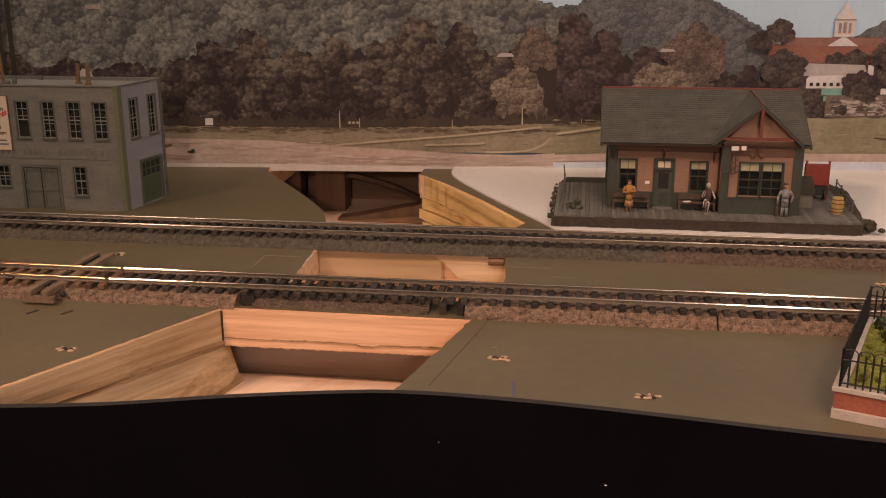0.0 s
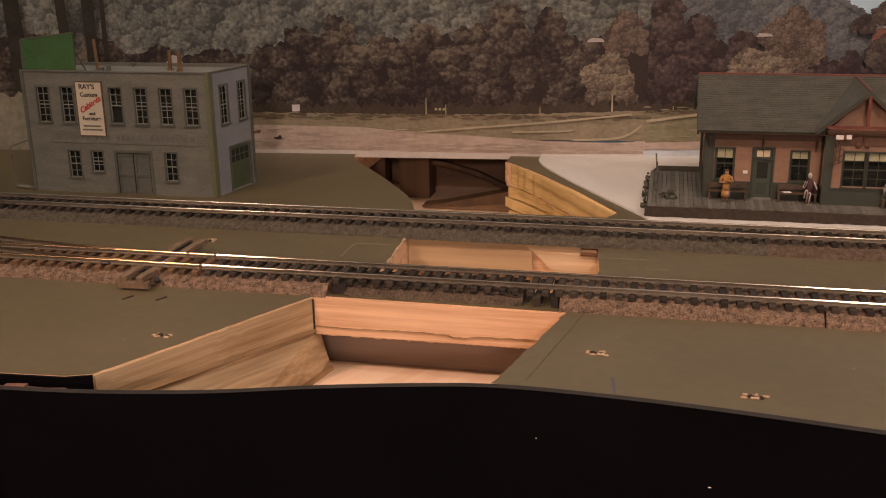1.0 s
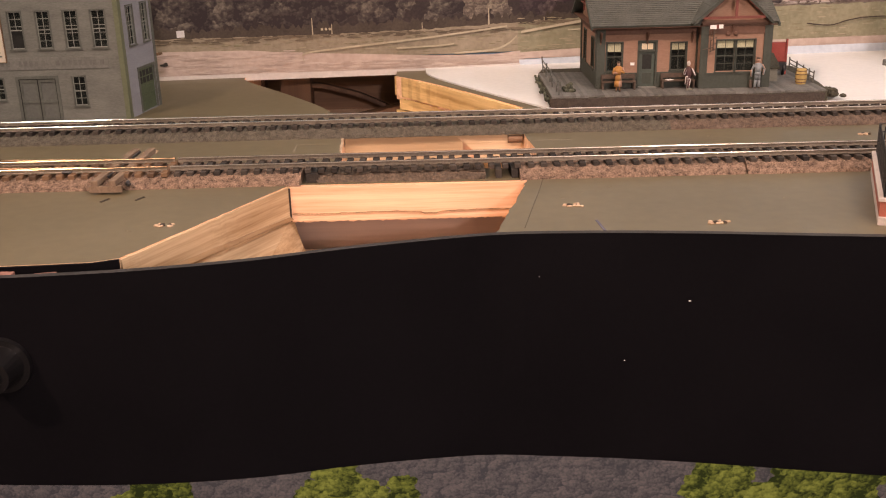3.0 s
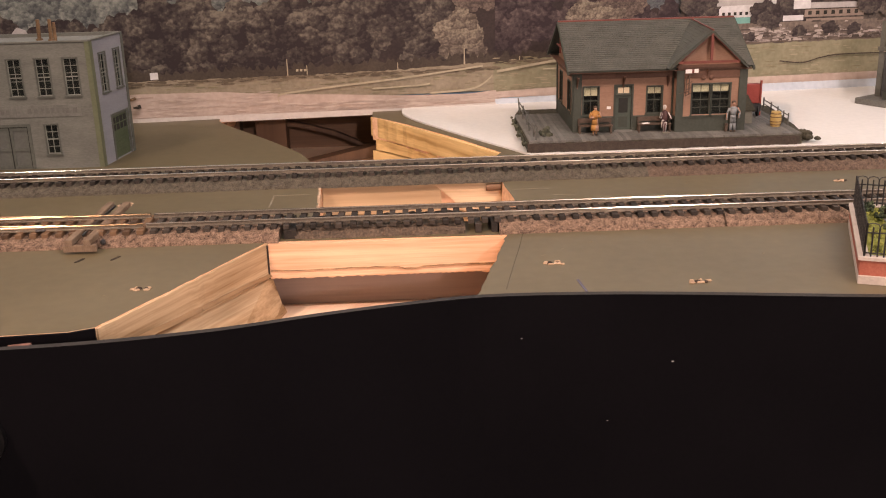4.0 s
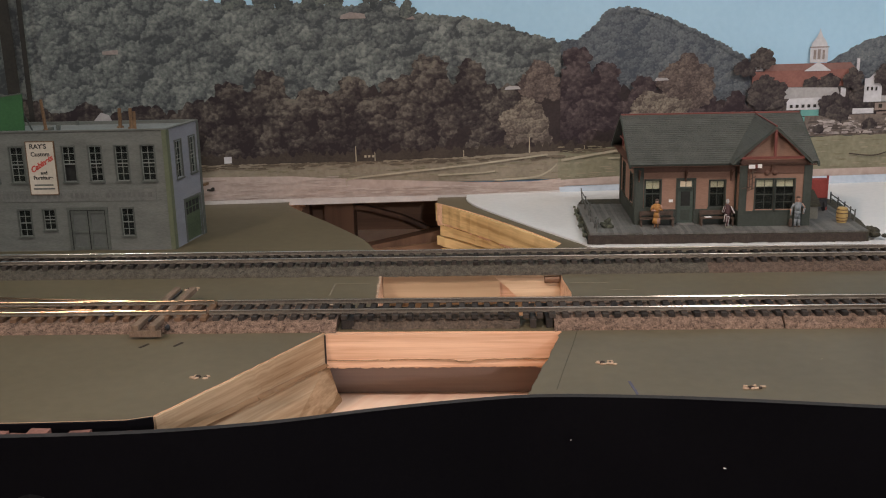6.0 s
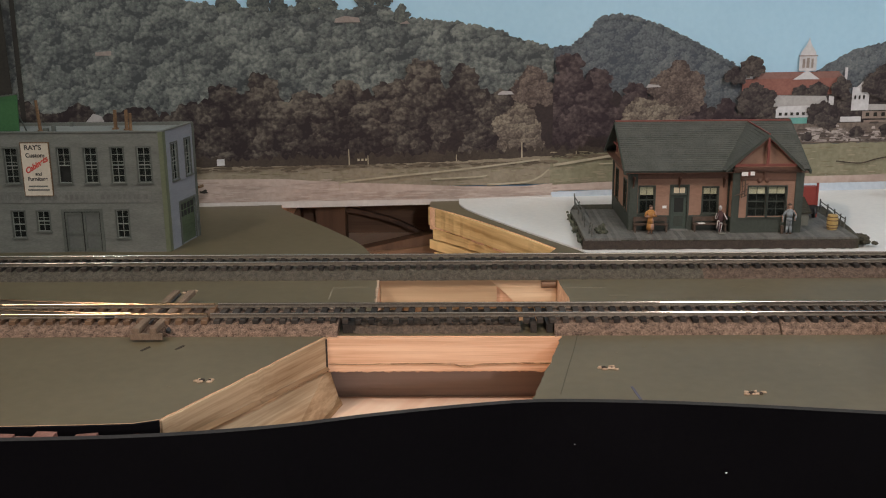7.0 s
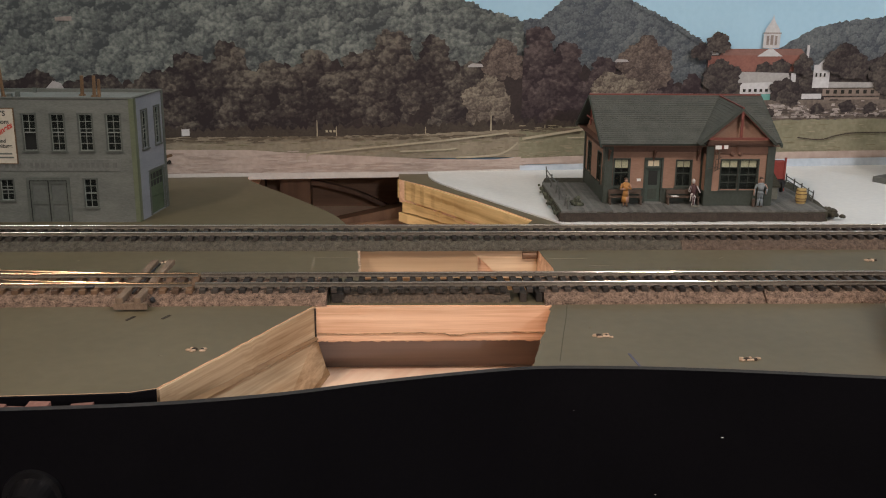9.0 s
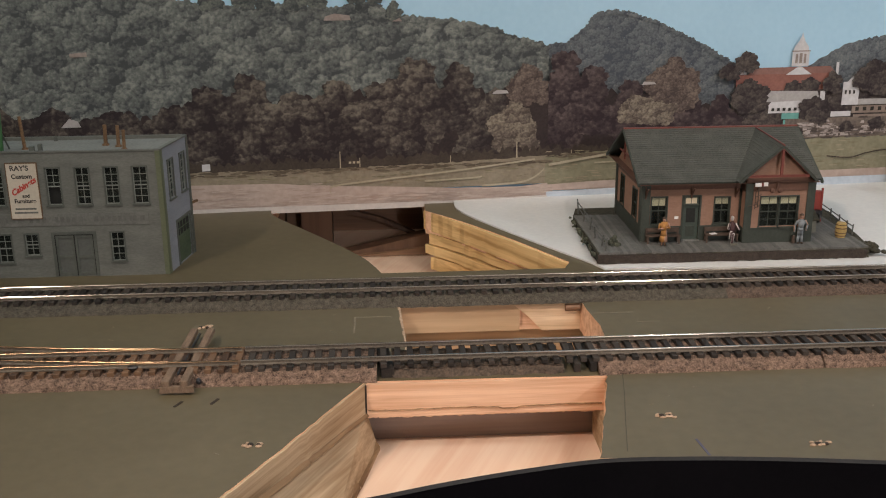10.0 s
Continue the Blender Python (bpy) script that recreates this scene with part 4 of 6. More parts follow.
def tree(cx, z0, w, h, rr, count=11):
    """One printed tree: uneven lobes heaped up, the upper and back ones first, trimmed at its foot and at the print's seam."""
    lobes = [(cx + rr.uniform(-0.36, 0.36) * w, z0 + h * rr.uniform(0.16, 0.74), w * rr.uniform(0.13, 0.24)) for _ in range(count)] + [(cx, z0 + h - w * 0.19, w * 0.22), (cx, z0 + h * 0.74, w * 0.25), (cx - 0.1 * w, z0 + h * 0.62, w * 0.26), (cx - 0.16 * w, z0 + h * 0.50, w * 0.30), (cx + 0.16 * w, z0 + h * 0.42, w * 0.30)]
    lobes.sort(key=lambda q: -q[1])
    trim = (lambda x: min(x, SEAM)) if cx < SEAM else (lambda x: max(x, SEAM))
    return [[(trim(x), max(z, z0 - 0.0015)) for x, z in clump(lx, lz, lr, rr)] for lx, lz, lr in lobes]


rr = random.Random(21)
sheet("sky", [[(-0.78, -0.003), (0.78, -0.003), (0.78, 0.62), (-0.78, 0.62)]], P_SKY, "pale blue printed sky")
# far hill beyond the seam, right hill, and the long wooded hill
hill_b = ragged([(0.015, 0.100), (0.0225, 0.1195), (0.036, 0.1205), (0.046, 0.128), (0.060, 0.1425), (0.072, 0.1445), (0.090, 0.1415), (0.112, 0.133), (0.140, 0.1200), (0.160, 0.1085), (0.176, 0.1005), (0.20, 0.094), (0.24, 0.096)], 0, rr, 0.0009, 0.002)
hill_c = ragged([(0.235, 0.098), (0.247, 0.1040), (0.262, 0.1130), (0.285, 0.1190), (0.32, 0.1230), (0.40, 0.130), (0.78, 0.135)], 0, rr, 0.0009, 0.002)
hill_a = ragged([(-0.78, 0.30), (-0.60, 0.26), (-0.47, 0.215), (-0.40, 0.192), (-0.33, 0.1720), (-0.275, 0.1600), (-0.235, 0.1545), (-0.20, 0.1500), (-0.165, 0.1530), (-0.140, 0.1485), (-0.112, 0.1525), (-0.090, 0.1430), (-0.060, 0.1400), (-0.035, 0.1365), (-0.010, 0.1285), (0.010, 0.1215), (0.0228, 0.1190)], 0, rr, 0.0014, 0.0025)
for nm, top, m in (("far_hill", hill_b, P_FAR_HILL), ("far_hill", hill_c, P_FAR_HILL), ("near_hill", hill_a, P_HILL)):
    sheet(nm, strips(top, 0.02), m, "printed wooded hillside")
# crowns along the ridges
polys = []
for top, m, r in ((hill_b, P_FAR_HILL, 0.0022), (hill_a, P_HILL, 0.0032)):
    x = max(top[0][0], -0.5)
    polys = []
    while x < min(top[-1][0], 0.25) - 0.004:
        q = r * rr.uniform(0.6, 1.3)
        polys.append([(min(a, SEAM) if m is P_HILL else max(a, SEAM), b) for a, b in clump(x, height_at(top, x) - q * 0.5, q, rr, 0.8)])
        x += q * rr.uniform(0.8, 2.2)
    sheet("ridge_crowns", polys, m, "printed tree crowns along the hill's edge")
polys = []
for cx, w, h in ((-0.228, 0.020, 0.012), (-0.205, 0.020, 0.018), (-0.190, 0.016, 0.012), (-0.168, 0.020, 0.016), (-0.152, 0.016, 0.016), (-0.124, 0.015, 0.018), (-0.110, 0.018, 0.024), (-0.096, 0.014, 0.012)):
    polys += tree(cx, height_at(hill_a, cx) - 0.006, w, h + 0.004, rr, 6)
sheet("ridge_trees", polys, P_RIDGE, "printed trees along the ridge")
sheet("ridge_house", [[(-0.148, 0.1405), (-0.128, 0.1405), (-0.129, 0.1440), (-0.140, 0.1455), (-0.147, 0.1435)], [(-0.098, 0.1390), (-0.090, 0.1390), (-0.092, 0.1415)], [(-0.33, 0.118), (-0.318, 0.118), (-0.318, 0.1215), (-0.33, 0.1205)]], P_ROOF, "printed pale house on the ridge")

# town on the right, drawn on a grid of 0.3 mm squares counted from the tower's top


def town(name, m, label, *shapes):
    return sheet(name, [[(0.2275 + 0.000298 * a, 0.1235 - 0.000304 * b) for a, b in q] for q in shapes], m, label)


def oblong(a, b, c, d):
    return [(a, d), (c, d), (c, b), (a, b)]


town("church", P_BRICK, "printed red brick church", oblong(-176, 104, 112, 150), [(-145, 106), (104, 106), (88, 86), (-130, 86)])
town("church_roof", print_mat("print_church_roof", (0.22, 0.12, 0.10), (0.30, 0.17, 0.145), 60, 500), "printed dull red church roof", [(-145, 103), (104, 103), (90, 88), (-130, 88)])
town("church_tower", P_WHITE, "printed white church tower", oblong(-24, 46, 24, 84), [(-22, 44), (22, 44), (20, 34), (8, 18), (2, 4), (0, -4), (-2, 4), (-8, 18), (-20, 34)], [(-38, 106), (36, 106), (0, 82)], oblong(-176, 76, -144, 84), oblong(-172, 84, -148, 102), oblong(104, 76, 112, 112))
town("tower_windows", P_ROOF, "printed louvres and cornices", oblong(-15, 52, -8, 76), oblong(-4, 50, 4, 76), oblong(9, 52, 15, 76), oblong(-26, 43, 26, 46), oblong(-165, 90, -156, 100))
sheet("town_trees", tree(0.238, 0.078, 0.018, 0.010, rr, 6) + tree(0.224, 0.077, 0.016, 0.009, rr, 6), P_TOWN_LEAF, "printed trees before the church")
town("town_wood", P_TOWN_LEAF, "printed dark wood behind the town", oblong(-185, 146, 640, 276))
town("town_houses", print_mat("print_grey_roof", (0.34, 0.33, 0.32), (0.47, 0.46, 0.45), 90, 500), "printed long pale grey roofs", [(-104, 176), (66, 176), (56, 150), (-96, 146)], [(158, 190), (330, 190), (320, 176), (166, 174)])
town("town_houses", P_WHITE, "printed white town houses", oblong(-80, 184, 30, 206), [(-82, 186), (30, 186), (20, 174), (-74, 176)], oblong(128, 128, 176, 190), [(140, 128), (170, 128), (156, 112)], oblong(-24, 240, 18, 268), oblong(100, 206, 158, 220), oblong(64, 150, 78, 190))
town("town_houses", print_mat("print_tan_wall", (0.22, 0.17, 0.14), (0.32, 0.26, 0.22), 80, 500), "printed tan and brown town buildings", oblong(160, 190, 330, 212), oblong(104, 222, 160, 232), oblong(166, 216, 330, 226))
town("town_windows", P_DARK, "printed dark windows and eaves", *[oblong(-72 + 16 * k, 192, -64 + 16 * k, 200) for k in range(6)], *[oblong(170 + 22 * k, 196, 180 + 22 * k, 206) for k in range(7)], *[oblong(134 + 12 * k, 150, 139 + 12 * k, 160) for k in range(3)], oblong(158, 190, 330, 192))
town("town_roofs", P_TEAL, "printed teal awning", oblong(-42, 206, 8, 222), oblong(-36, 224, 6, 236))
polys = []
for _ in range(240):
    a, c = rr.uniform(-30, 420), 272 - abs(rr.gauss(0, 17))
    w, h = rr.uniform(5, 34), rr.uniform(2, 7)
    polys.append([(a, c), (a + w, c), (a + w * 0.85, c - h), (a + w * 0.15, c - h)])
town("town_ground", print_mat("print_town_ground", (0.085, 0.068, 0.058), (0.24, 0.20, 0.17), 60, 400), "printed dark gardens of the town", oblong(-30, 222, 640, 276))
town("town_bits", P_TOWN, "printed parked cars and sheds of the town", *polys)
sheet("town_trees", sum([tree(cx, z, w, h, rr, 9) for cx, z, w, h in ((0.186, 0.060, 0.034, 0.029), (0.242, 0.051, 0.028, 0.022), (0.182, 0.092, 0.022, 0.019), (0.168, 0.088, 0.018, 0.014), (0.255, 0.070, 0.017, 0.024), (0.292, 0.070, 0.040, 0.032), (0.272, 0.044, 0.013, 0.009), (0.298, 0.045, 0.016, 0.010), (0.34, 0.058, 0.06, 0.04), (0.230, 0.041, 0.010, 0.008), (0.318, 0.044, 0.012, 0.010))], []), P_TOWN_LEAF, "printed dark round trees in the town")

# the band of trees by the meadow
ground = 0.0285
sheet("tree_shade", strips(ragged([(-0.60, 0.075), (-0.36, 0.066), (-0.27, 0.072), (-0.20, 0.080), (-0.12, 0.088), (-0.03, 0.085), (0.03, 0.088), (0.09, 0.080), (0.15, 0.068), (0.176, 0.058), (0.182, 0.040)], 0, rr, 0.004, 0.003), ground), P_TREE, "printed shade under the trees")
polys, dark, pale, red = [], [], [], []
for cx, w, h in ((-0.50, 0.08, 0.070), (-0.44, 0.07, 0.062), (-0.39, 0.07, 0.056), (-0.345, 0.06, 0.052), (-0.30, 0.06, 0.050), (-0.262, 0.055, 0.052), (-0.235, 0.055, 0.066), (-0.205, 0.050, 0.074), (-0.172, 0.052, 0.060), (-0.140, 0.052, 0.068), (-0.108, 0.050, 0.066), (-0.080, 0.060, 0.083), (-0.048, 0.050, 0.078), (-0.020, 0.040, 0.058), (0.035, 0.052, 0.086), (0.058, 0.048, 0.074), (0.088, 0.044, 0.062), (0.112, 0.04, 0.05), (0.138, 0.036, 0.05), (0.162, 0.034, 0.048)):
    (polys if cx < SEAM else dark).append(tree(cx, ground + 0.001, w, h, rr))
for group, m in ((polys, P_TREE_LEAF), (dark, P_DARK_LEAF)):
    group.sort(key=lambda q: -max(z for lobe in q for _, z in lobe))
    sheet("trees", sum(group, []), m, "printed dark trees along the meadow")
pale += tree(-0.004, ground + 0.007, 0.040, 0.042, rr) + tree(0.094, 0.056, 0.034, 0.022, rr) + tree(0.112, 0.054, 0.026, 0.020, rr)
red += tree(0.006, 0.072, 0.034, 0.034, rr) + tree(0.122, 0.062, 0.046, 0.046, rr)
sheet("autumn_trees", red, P_TREE_RED, "printed brownish thin trees")
sheet("pale_tree", pale, P_TREE_PALE, "printed pale leafy tree")
sheet("house_roofs", [[(-0.022, 0.0835), (-0.009, 0.0838), (-0.011, 0.0862), (-0.018, 0.0866), (-0.021, 0.0852)], [(0.096, 0.0872), (0.108, 0.0876), (0.106, 0.0894), (0.098, 0.0898)], [(-0.340, 0.068), (-0.326, 0.068), (-0.328, 0.0725), (-0.334, 0.0745)]], print_mat("print_pale_roof", (0.34, 0.32, 0.315), (0.48, 0.46, 0.455), 90, 500), "printed pale house roofs among the trees")
sheet("trunk_shade", strips(ragged([(-0.60, 0.036), (-0.27, 0.037), (-0.1, 0.0385), (0.02, 0.040), (0.03, 0.040), (0.17, 0.040)], 0, rr, 0.003, 0.002), 0.0300), P_SHADE, "printed dark undergrowth")
polys = [[(x, 0.0300), (x + w, 0.0300), (x + w * 0.7, h), (x + w * 0.2, h)] for x, w, h in ((-0.1400, 0.0010, 0.043), (-0.003, 0.0014, 0.046), (-0.125, 0.0008, 0.038), (-0.055, 0.0008, 0.037), (0.041, 0.001, 0.038))]
polys += [[(x, 0.0335), (x + 0.0018, 0.0335), (x + 0.0018, 0.0352), (x, 0.0352)] for x in (-0.133, -0.130, -0.127)]
sheet("bare_trunks", polys, P_PATH, "printed pale trunks and posts")
sheet("white_sign", [[(-0.2425, 0.0318), (-0.2365, 0.0320), (-0.2365, 0.0372), (-0.2425, 0.0370)]], P_WHITE, "printed white board at the wood's edge")
# meadow, paths, sand bar and the paper's edge
left_edge = [(-0.60, 0.031), (-0.25, 0.0310), (-0.15, 0.0302), (-0.05, 0.0318), (0.022, 0.0345)]
sheet("meadow", strips(ragged(left_edge, 0, rr, 0.0006, 0.003), 0.012), P_MEADOW, "printed dry meadow")
sheet("meadow", strips(ragged([(0.0205, 0.0330), (0.06, 0.0360), (0.17, 0.0385), (0.23, 0.0400), (0.78, 0.042)], 0, rr, 0.0006, 0.003), 0.0105), P_MEADOW_RIGHT, "printed green meadow")
polys = []
for _ in range(900):
    x = rr.uniform(-0.40, 0.40)
    z = rr.uniform(0.013, 0.030) if x < 0.02 else rr.uniform(0.012, 0.038)
    polys.append(leaf(x, z, rr.uniform(0.001, 0.005), rr, 0.12))
sheet("meadow_tufts", polys, print_mat("print_meadow_tufts", (0.190, 0.176, 0.112), (0.32, 0.28, 0.20), 30, 300, 0.5), "printed meadow streaks")


polys = []
for _ in range(420):
    x = rr.uniform(-0.45, 0.19)
    polys.append(leaf(x, (0.0305 if x < SEAM else 0.0350) - abs(rr.gauss(0, 0.0016)), rr.uniform(0.002, 0.007), rr, 0.14))
sheet("meadow_shade", polys, print_mat("print_meadow_shade", (0.105, 0.085, 0.062), (0.185, 0.152, 0.108), 30, 300, 0.5), "printed brown verge under the trees")


def ribbon(pts, w):
    pts = arc(pts, 6)
    return [[(a[0], a[1] - w), (b[0], b[1] - w), (b[0], b[1] + w), (a[0], a[1] + w)] for a, b in zip(pts, pts[1:])]


sheet("sand_bar", strips([(-0.60, 0.024), (-0.25, 0.0215), (-0.19, 0.0205), (-0.148, 0.0170), (-0.10, 0.0145), (-0.05, 0.0115), (0.0, 0.0105), (0.0225, 0.0125)], 0.0005), P_SAND, "printed pink sandy bank")
sheet("sand_bar", strips([(0.0215, 0.0110), (0.06, 0.0125), (0.14, 0.0130), (0.24, 0.0135), (0.78, 0.0150)], 0.0060), P_SAND, "printed pink sandy bank")
polys = []
for _ in range(420):
    x = rr.uniform(-0.42, 0.022)
    polys.append(leaf(x, rr.uniform(0.0020, 0.0195 if x < -0.15 else 0.0095), rr.uniform(0.002, 0.010), rr, 0.09))
sheet("sand_streaks", polys, print_mat("print_sand_streaks", (0.38, 0.305, 0.262), (0.50, 0.42, 0.37), 30, 300, 0.5), "printed streaks in the sand")
sheet("path", ribbon([(-0.147, 0.0105), (-0.146, 0.0165), (-0.120, 0.0195), (-0.06, 0.0245), (-0.02, 0.0285), (0.012, 0.0320)], 0.0007) + ribbon([(-0.03, 0.0125), (0.000, 0.0140), (0.012, 0.0180), (0.0195, 0.0240)], 0.0008) + ribbon([(-0.075, 0.0180), (-0.04, 0.0190), (-0.03, 0.0200)], 0.0006) + ribbon([(0.023, 0.0270), (0.05, 0.0310), (0.075, 0.0345)], 0.0010) + ribbon([(0.06, 0.0275), (0.09, 0.0280)], 0.0005), P_PATH, "printed pale paths")
sheet("bank_line", ribbon([(0.255, 0.0255), (0.275, 0.0235), (0.290, 0.0270), (0.31, 0.0290), (0.36, 0.0285)], 0.0005), P_SHADE, "printed dark ditch line")
sheet("water", strips([(0.0215, 0.0055), (0.10, 0.0068), (0.25, 0.0078), (0.78, 0.0080)], -0.003), P_WATER, "printed pale river water")
sheet("paper_edge", strips([(-0.60, 0.0042), (-0.20, 0.0028), (-0.06, 0.0018), (0.022, 0.0030)], -0.0025), P_PAPER, "white paper border of the print")
sheet("river_car", [leaf(-0.2535, 0.0118, 0.0035, rr, 0.35), leaf(-0.2520, 0.0128, 0.0018, rr, 0.6)], P_DARK, "printed dark boat on the bank")
# bare trunks and pale ground behind the shop
sheet("near_trunks", [[(x, 0.02), (x + w, 0.02), (x + w * 0.8 + d, 0.30), (x + d, 0.30)] for x, w, d in ((-0.462, 0.014, -0.006), (-0.418, 0.009, -0.012), (-0.400, 0.010, -0.002), (-0.387, 0.004, 0.002), (-0.49, 0.006, 0.004), (-0.54, 0.012, 0.0))] + ribbon([(-0.47, 0.068), (-0.44, 0.064), (-0.415, 0.070)], 0.0009), P_DARK, "printed dark bare trunks")
sheet("pale_ground", strips(ragged([(-0.60, 0.050), (-0.50, 0.046), (-0.46, 0.044), (-0.43, 0.030), (-0.41, 0.02)], 0, rr, 0.003, 0.004), 0.0), print_mat("print_pale_ground", (0.15, 0.15, 0.115), (0.27, 0.26, 0.21), 25, 200), "printed pale ground")
bm = B()
prism(bm, [(-0.78, wall_at(-0.78) + 0.001), (0.78, wall_at(0.78) + 0.001), (0.78, wall_at(0.78) + 0.006), (-0.78, wall_at(-0.78) + 0.006)], -0.003, 0.62)
part("panel", bm, P_PAPER, backdrop, "white hardboard panel behind the print")

# lower shelf's backdrop
lower = thing("lower_backdrop", (0, 0.80, -0.5), "printed wooded hills on the lower shelf's backdrop", "backdrop", kind="structure")


def low_sheet(name, polys, m, y, label=""):
    me = bpy.data.meshes.new(name)
    verts, faces = [], []
    for k, poly in enumerate(polys):
        i = len(verts)
        verts += [(x, y - 0.80 - 0.0002 * k / len(polys), z + 0.5) for x, z in poly]
        faces.append(tuple(range(i, i + len(poly))))
    me.from_pydata(verts, [], faces)
    me.materials.append(m)
    ob = new(name, me)
    ob.parent = lower
    return tagged(ob, label)


low_sheet("sky", [[(-0.9, -0.9), (0.9, -0.9), (0.9, -0.115), (-0.9, -0.115)]], print_mat("print_white_sky", (0.72, 0.76, 0.80), (0.80, 0.83, 0.86), 5, 50), 0.80, "pale printed sky")
ridge = ragged([(-0.9, -0.355), (-0.20, -0.352), (-0.10, -0.350), (0.02, -0.343), (0.12, -0.334), (0.24, -0.332), (0.9, -0.325)], 0, rr, 0.0015, 0.006)
low_sheet("hill", strips(ridge, -0.9), foliage("print_hill_mauve", (0.08, 0.088, 0.10), (0.145, 0.145, 0.155), (0.24, 0.22, 0.22), 0.010), 0.7994, "printed mauve autumn hill")
LOW_LEAF = foliage("print_bush", (0.03, 0.05, 0.012), (0.14, 0.19, 0.04), (0.32, 0.40, 0.09), 0.016, 0.8, None, 0.3)
for cx, z, w, h in ((-0.145, -0.45, 0.085, 0.110), (-0.085, -0.45, 0.06, 0.085), (0.215, -0.46, 0.10, 0.125), (0.30, -0.46, 0.11, 0.135), (-0.30, -0.45, 0.10, 0.10), (0.015, -0.48, 0.06, 0.075)):
    low_sheet("bush", tree(cx, z, w, h, rr), LOW_LEAF, 0.7984, "printed bright green tree")
slab("lower_deck", (-0.78, 0.36, -0.74), (0.78, 0.84, -0.70), DECK_PAINT, "olive painted deck of the lower shelf")

# ---- buildings ----
def frame_on(origin, u, n):
    """A wall's own axes: s along it, z up, d outward; gives a place in the world."""
    o, u, n = Vector((*origin, 0)), Vector((*u, 0)).normalized(), Vector((*n, 0)).normalized()
    return lambda s, z, d=0.0: tuple(o + u * s + n * d + Vector((0, 0, z)))


def brick_box(bm, at, s0, s1, z0, z1, d0, d1):
    """A box in a wall's own axes."""
    v = [bm.verts.new(at(s, z, d)) for s in (s0, s1) for z in (z0, z1) for d in (d0, d1)]
    for f in ((0, 1, 3, 2), (4, 6, 7, 5), (0, 4, 5, 1), (2, 3, 7, 6), (0, 2, 6, 4), (1, 5, 7, 3)):
        bm.faces.new([v[i] for i in f])
    return bm


def clapboard(bm, at, s0, s1, z0, z1, holes, pitch=0.0014, thick=0.0014, ridge=None, lip=0.00035):
    """A wall with real openings: a core pieced round them, and lapped boards over it. ridge: gives the top at s, for a gable."""
    ss = sorted({s0, s1, *[h[0] for h in holes], *[h[1] for h in holes]})
    zs = sorted({z0, z1, *[h[2] for h in holes], *[h[3] for h in holes]})
    for a, b in zip(ss, ss[1:]):
        for c, e in zip(zs, zs[1:]):
            if not any(h[0] <= (a + b) / 2 <= h[1] and h[2] <= (c + e) / 2 <= h[3] for h in holes):
                brick_box(bm, at, a, b, c, e, -thick, 0)
    z = z0
    while z < z1 - 1e-6:
        top = min(z + pitch, z1)
        runs = [(s0, s1)]
        for h in holes:
            if h[2] < (z + top) / 2 < h[3]:
                runs = [r for a, b in runs for r in ((a, min(b, h[0])), (max(a, h[1]), b)) if r[1] - r[0] > 1e-5]
        for a, b in runs:
            v = [bm.verts.new(at(s, zz, d)) for s in (a, b) for zz, d in ((z, 0.00002), (z, lip), (top, 0.00005))]
            for f in ((0, 1, 2), (3, 5, 4), (0, 3, 4, 1), (1, 4, 5, 2), (2, 5, 3, 0)):
                bm.faces.new([v[i] for i in f])
        z = top
    return bm


def sash_window(parent, at, s0, s1, z0, z1, cols, rows, trim, sash, shade=None, open_low=False, sill=True):
    """A sash window in an opening: casing, sill, bars, panes and, where it has one, a pulled shade."""
    bm = B()
    w = 0.0008
    for a, b, c, e in ((s0 - w, s0, z0 - 0.0002, z1 + w), (s1, s1 + w, z0 - 0.0002, z1 + w), (s0, s1, z1, z1 + w)):
        brick_box(bm, at, a, b, c, e, -0.0012, 0.0008)
    win = part("window", bm, trim, parent)
    if sill:
        part("sill", brick_box(B(), at, s0 - 0.0013, s1 + 0.0013, z0 - 0.0009, z0, -0.0012, 0.0014), trim, win)
    bm = B()
    f, mid = 0.00045, (z0 + z1) / 2
    for a, b, c, e in ((s0, s0 + f, z0, z1), (s1 - f, s1, z0, z1), (s0 + f, s1 - f, z0, z0 + f), (s0 + f, s1 - f, z1 - f, z1), (s0 + f, s1 - f, mid - f * 0.7, mid + f * 0.7)):
        brick_box(bm, at, a, b, c, e, -0.0010, -0.0003)
    bar = 0.00016
    for k in range(1, cols):
        s = s0 + (s1 - s0) * k / cols
        brick_box(bm, at, s - bar, s + bar, mid if open_low else z0 + f, z1 - f, -0.0008, -0.0004)
    for k in range(1, rows):
        z = z0 + (z1 - z0) * k / rows
        if abs(z - mid) > 0.0005 and not (open_low and z < mid):
            brick_box(bm, at, s0 + f, s1 - f, z - bar, z + bar, -0.0008, -0.0004)
    part("sash", bm, sash, win)
    p = part("pane", brick_box(B(), at, s0 + f, s1 - f, mid if open_low else z0 + f, z1 - f, -0.00068, -0.00062), GLASS, win)
    p.visible_shadow = False
    if shade:
        part("blind", brick_box(B(), at, s0 + f * 1.4, s1 - f * 1.4, z1 - (z1 - z0) * shade, z1 - f, -0.00125, -0.00105), SHADE_CREAM, win, "cream pulled-down blind")
    return win


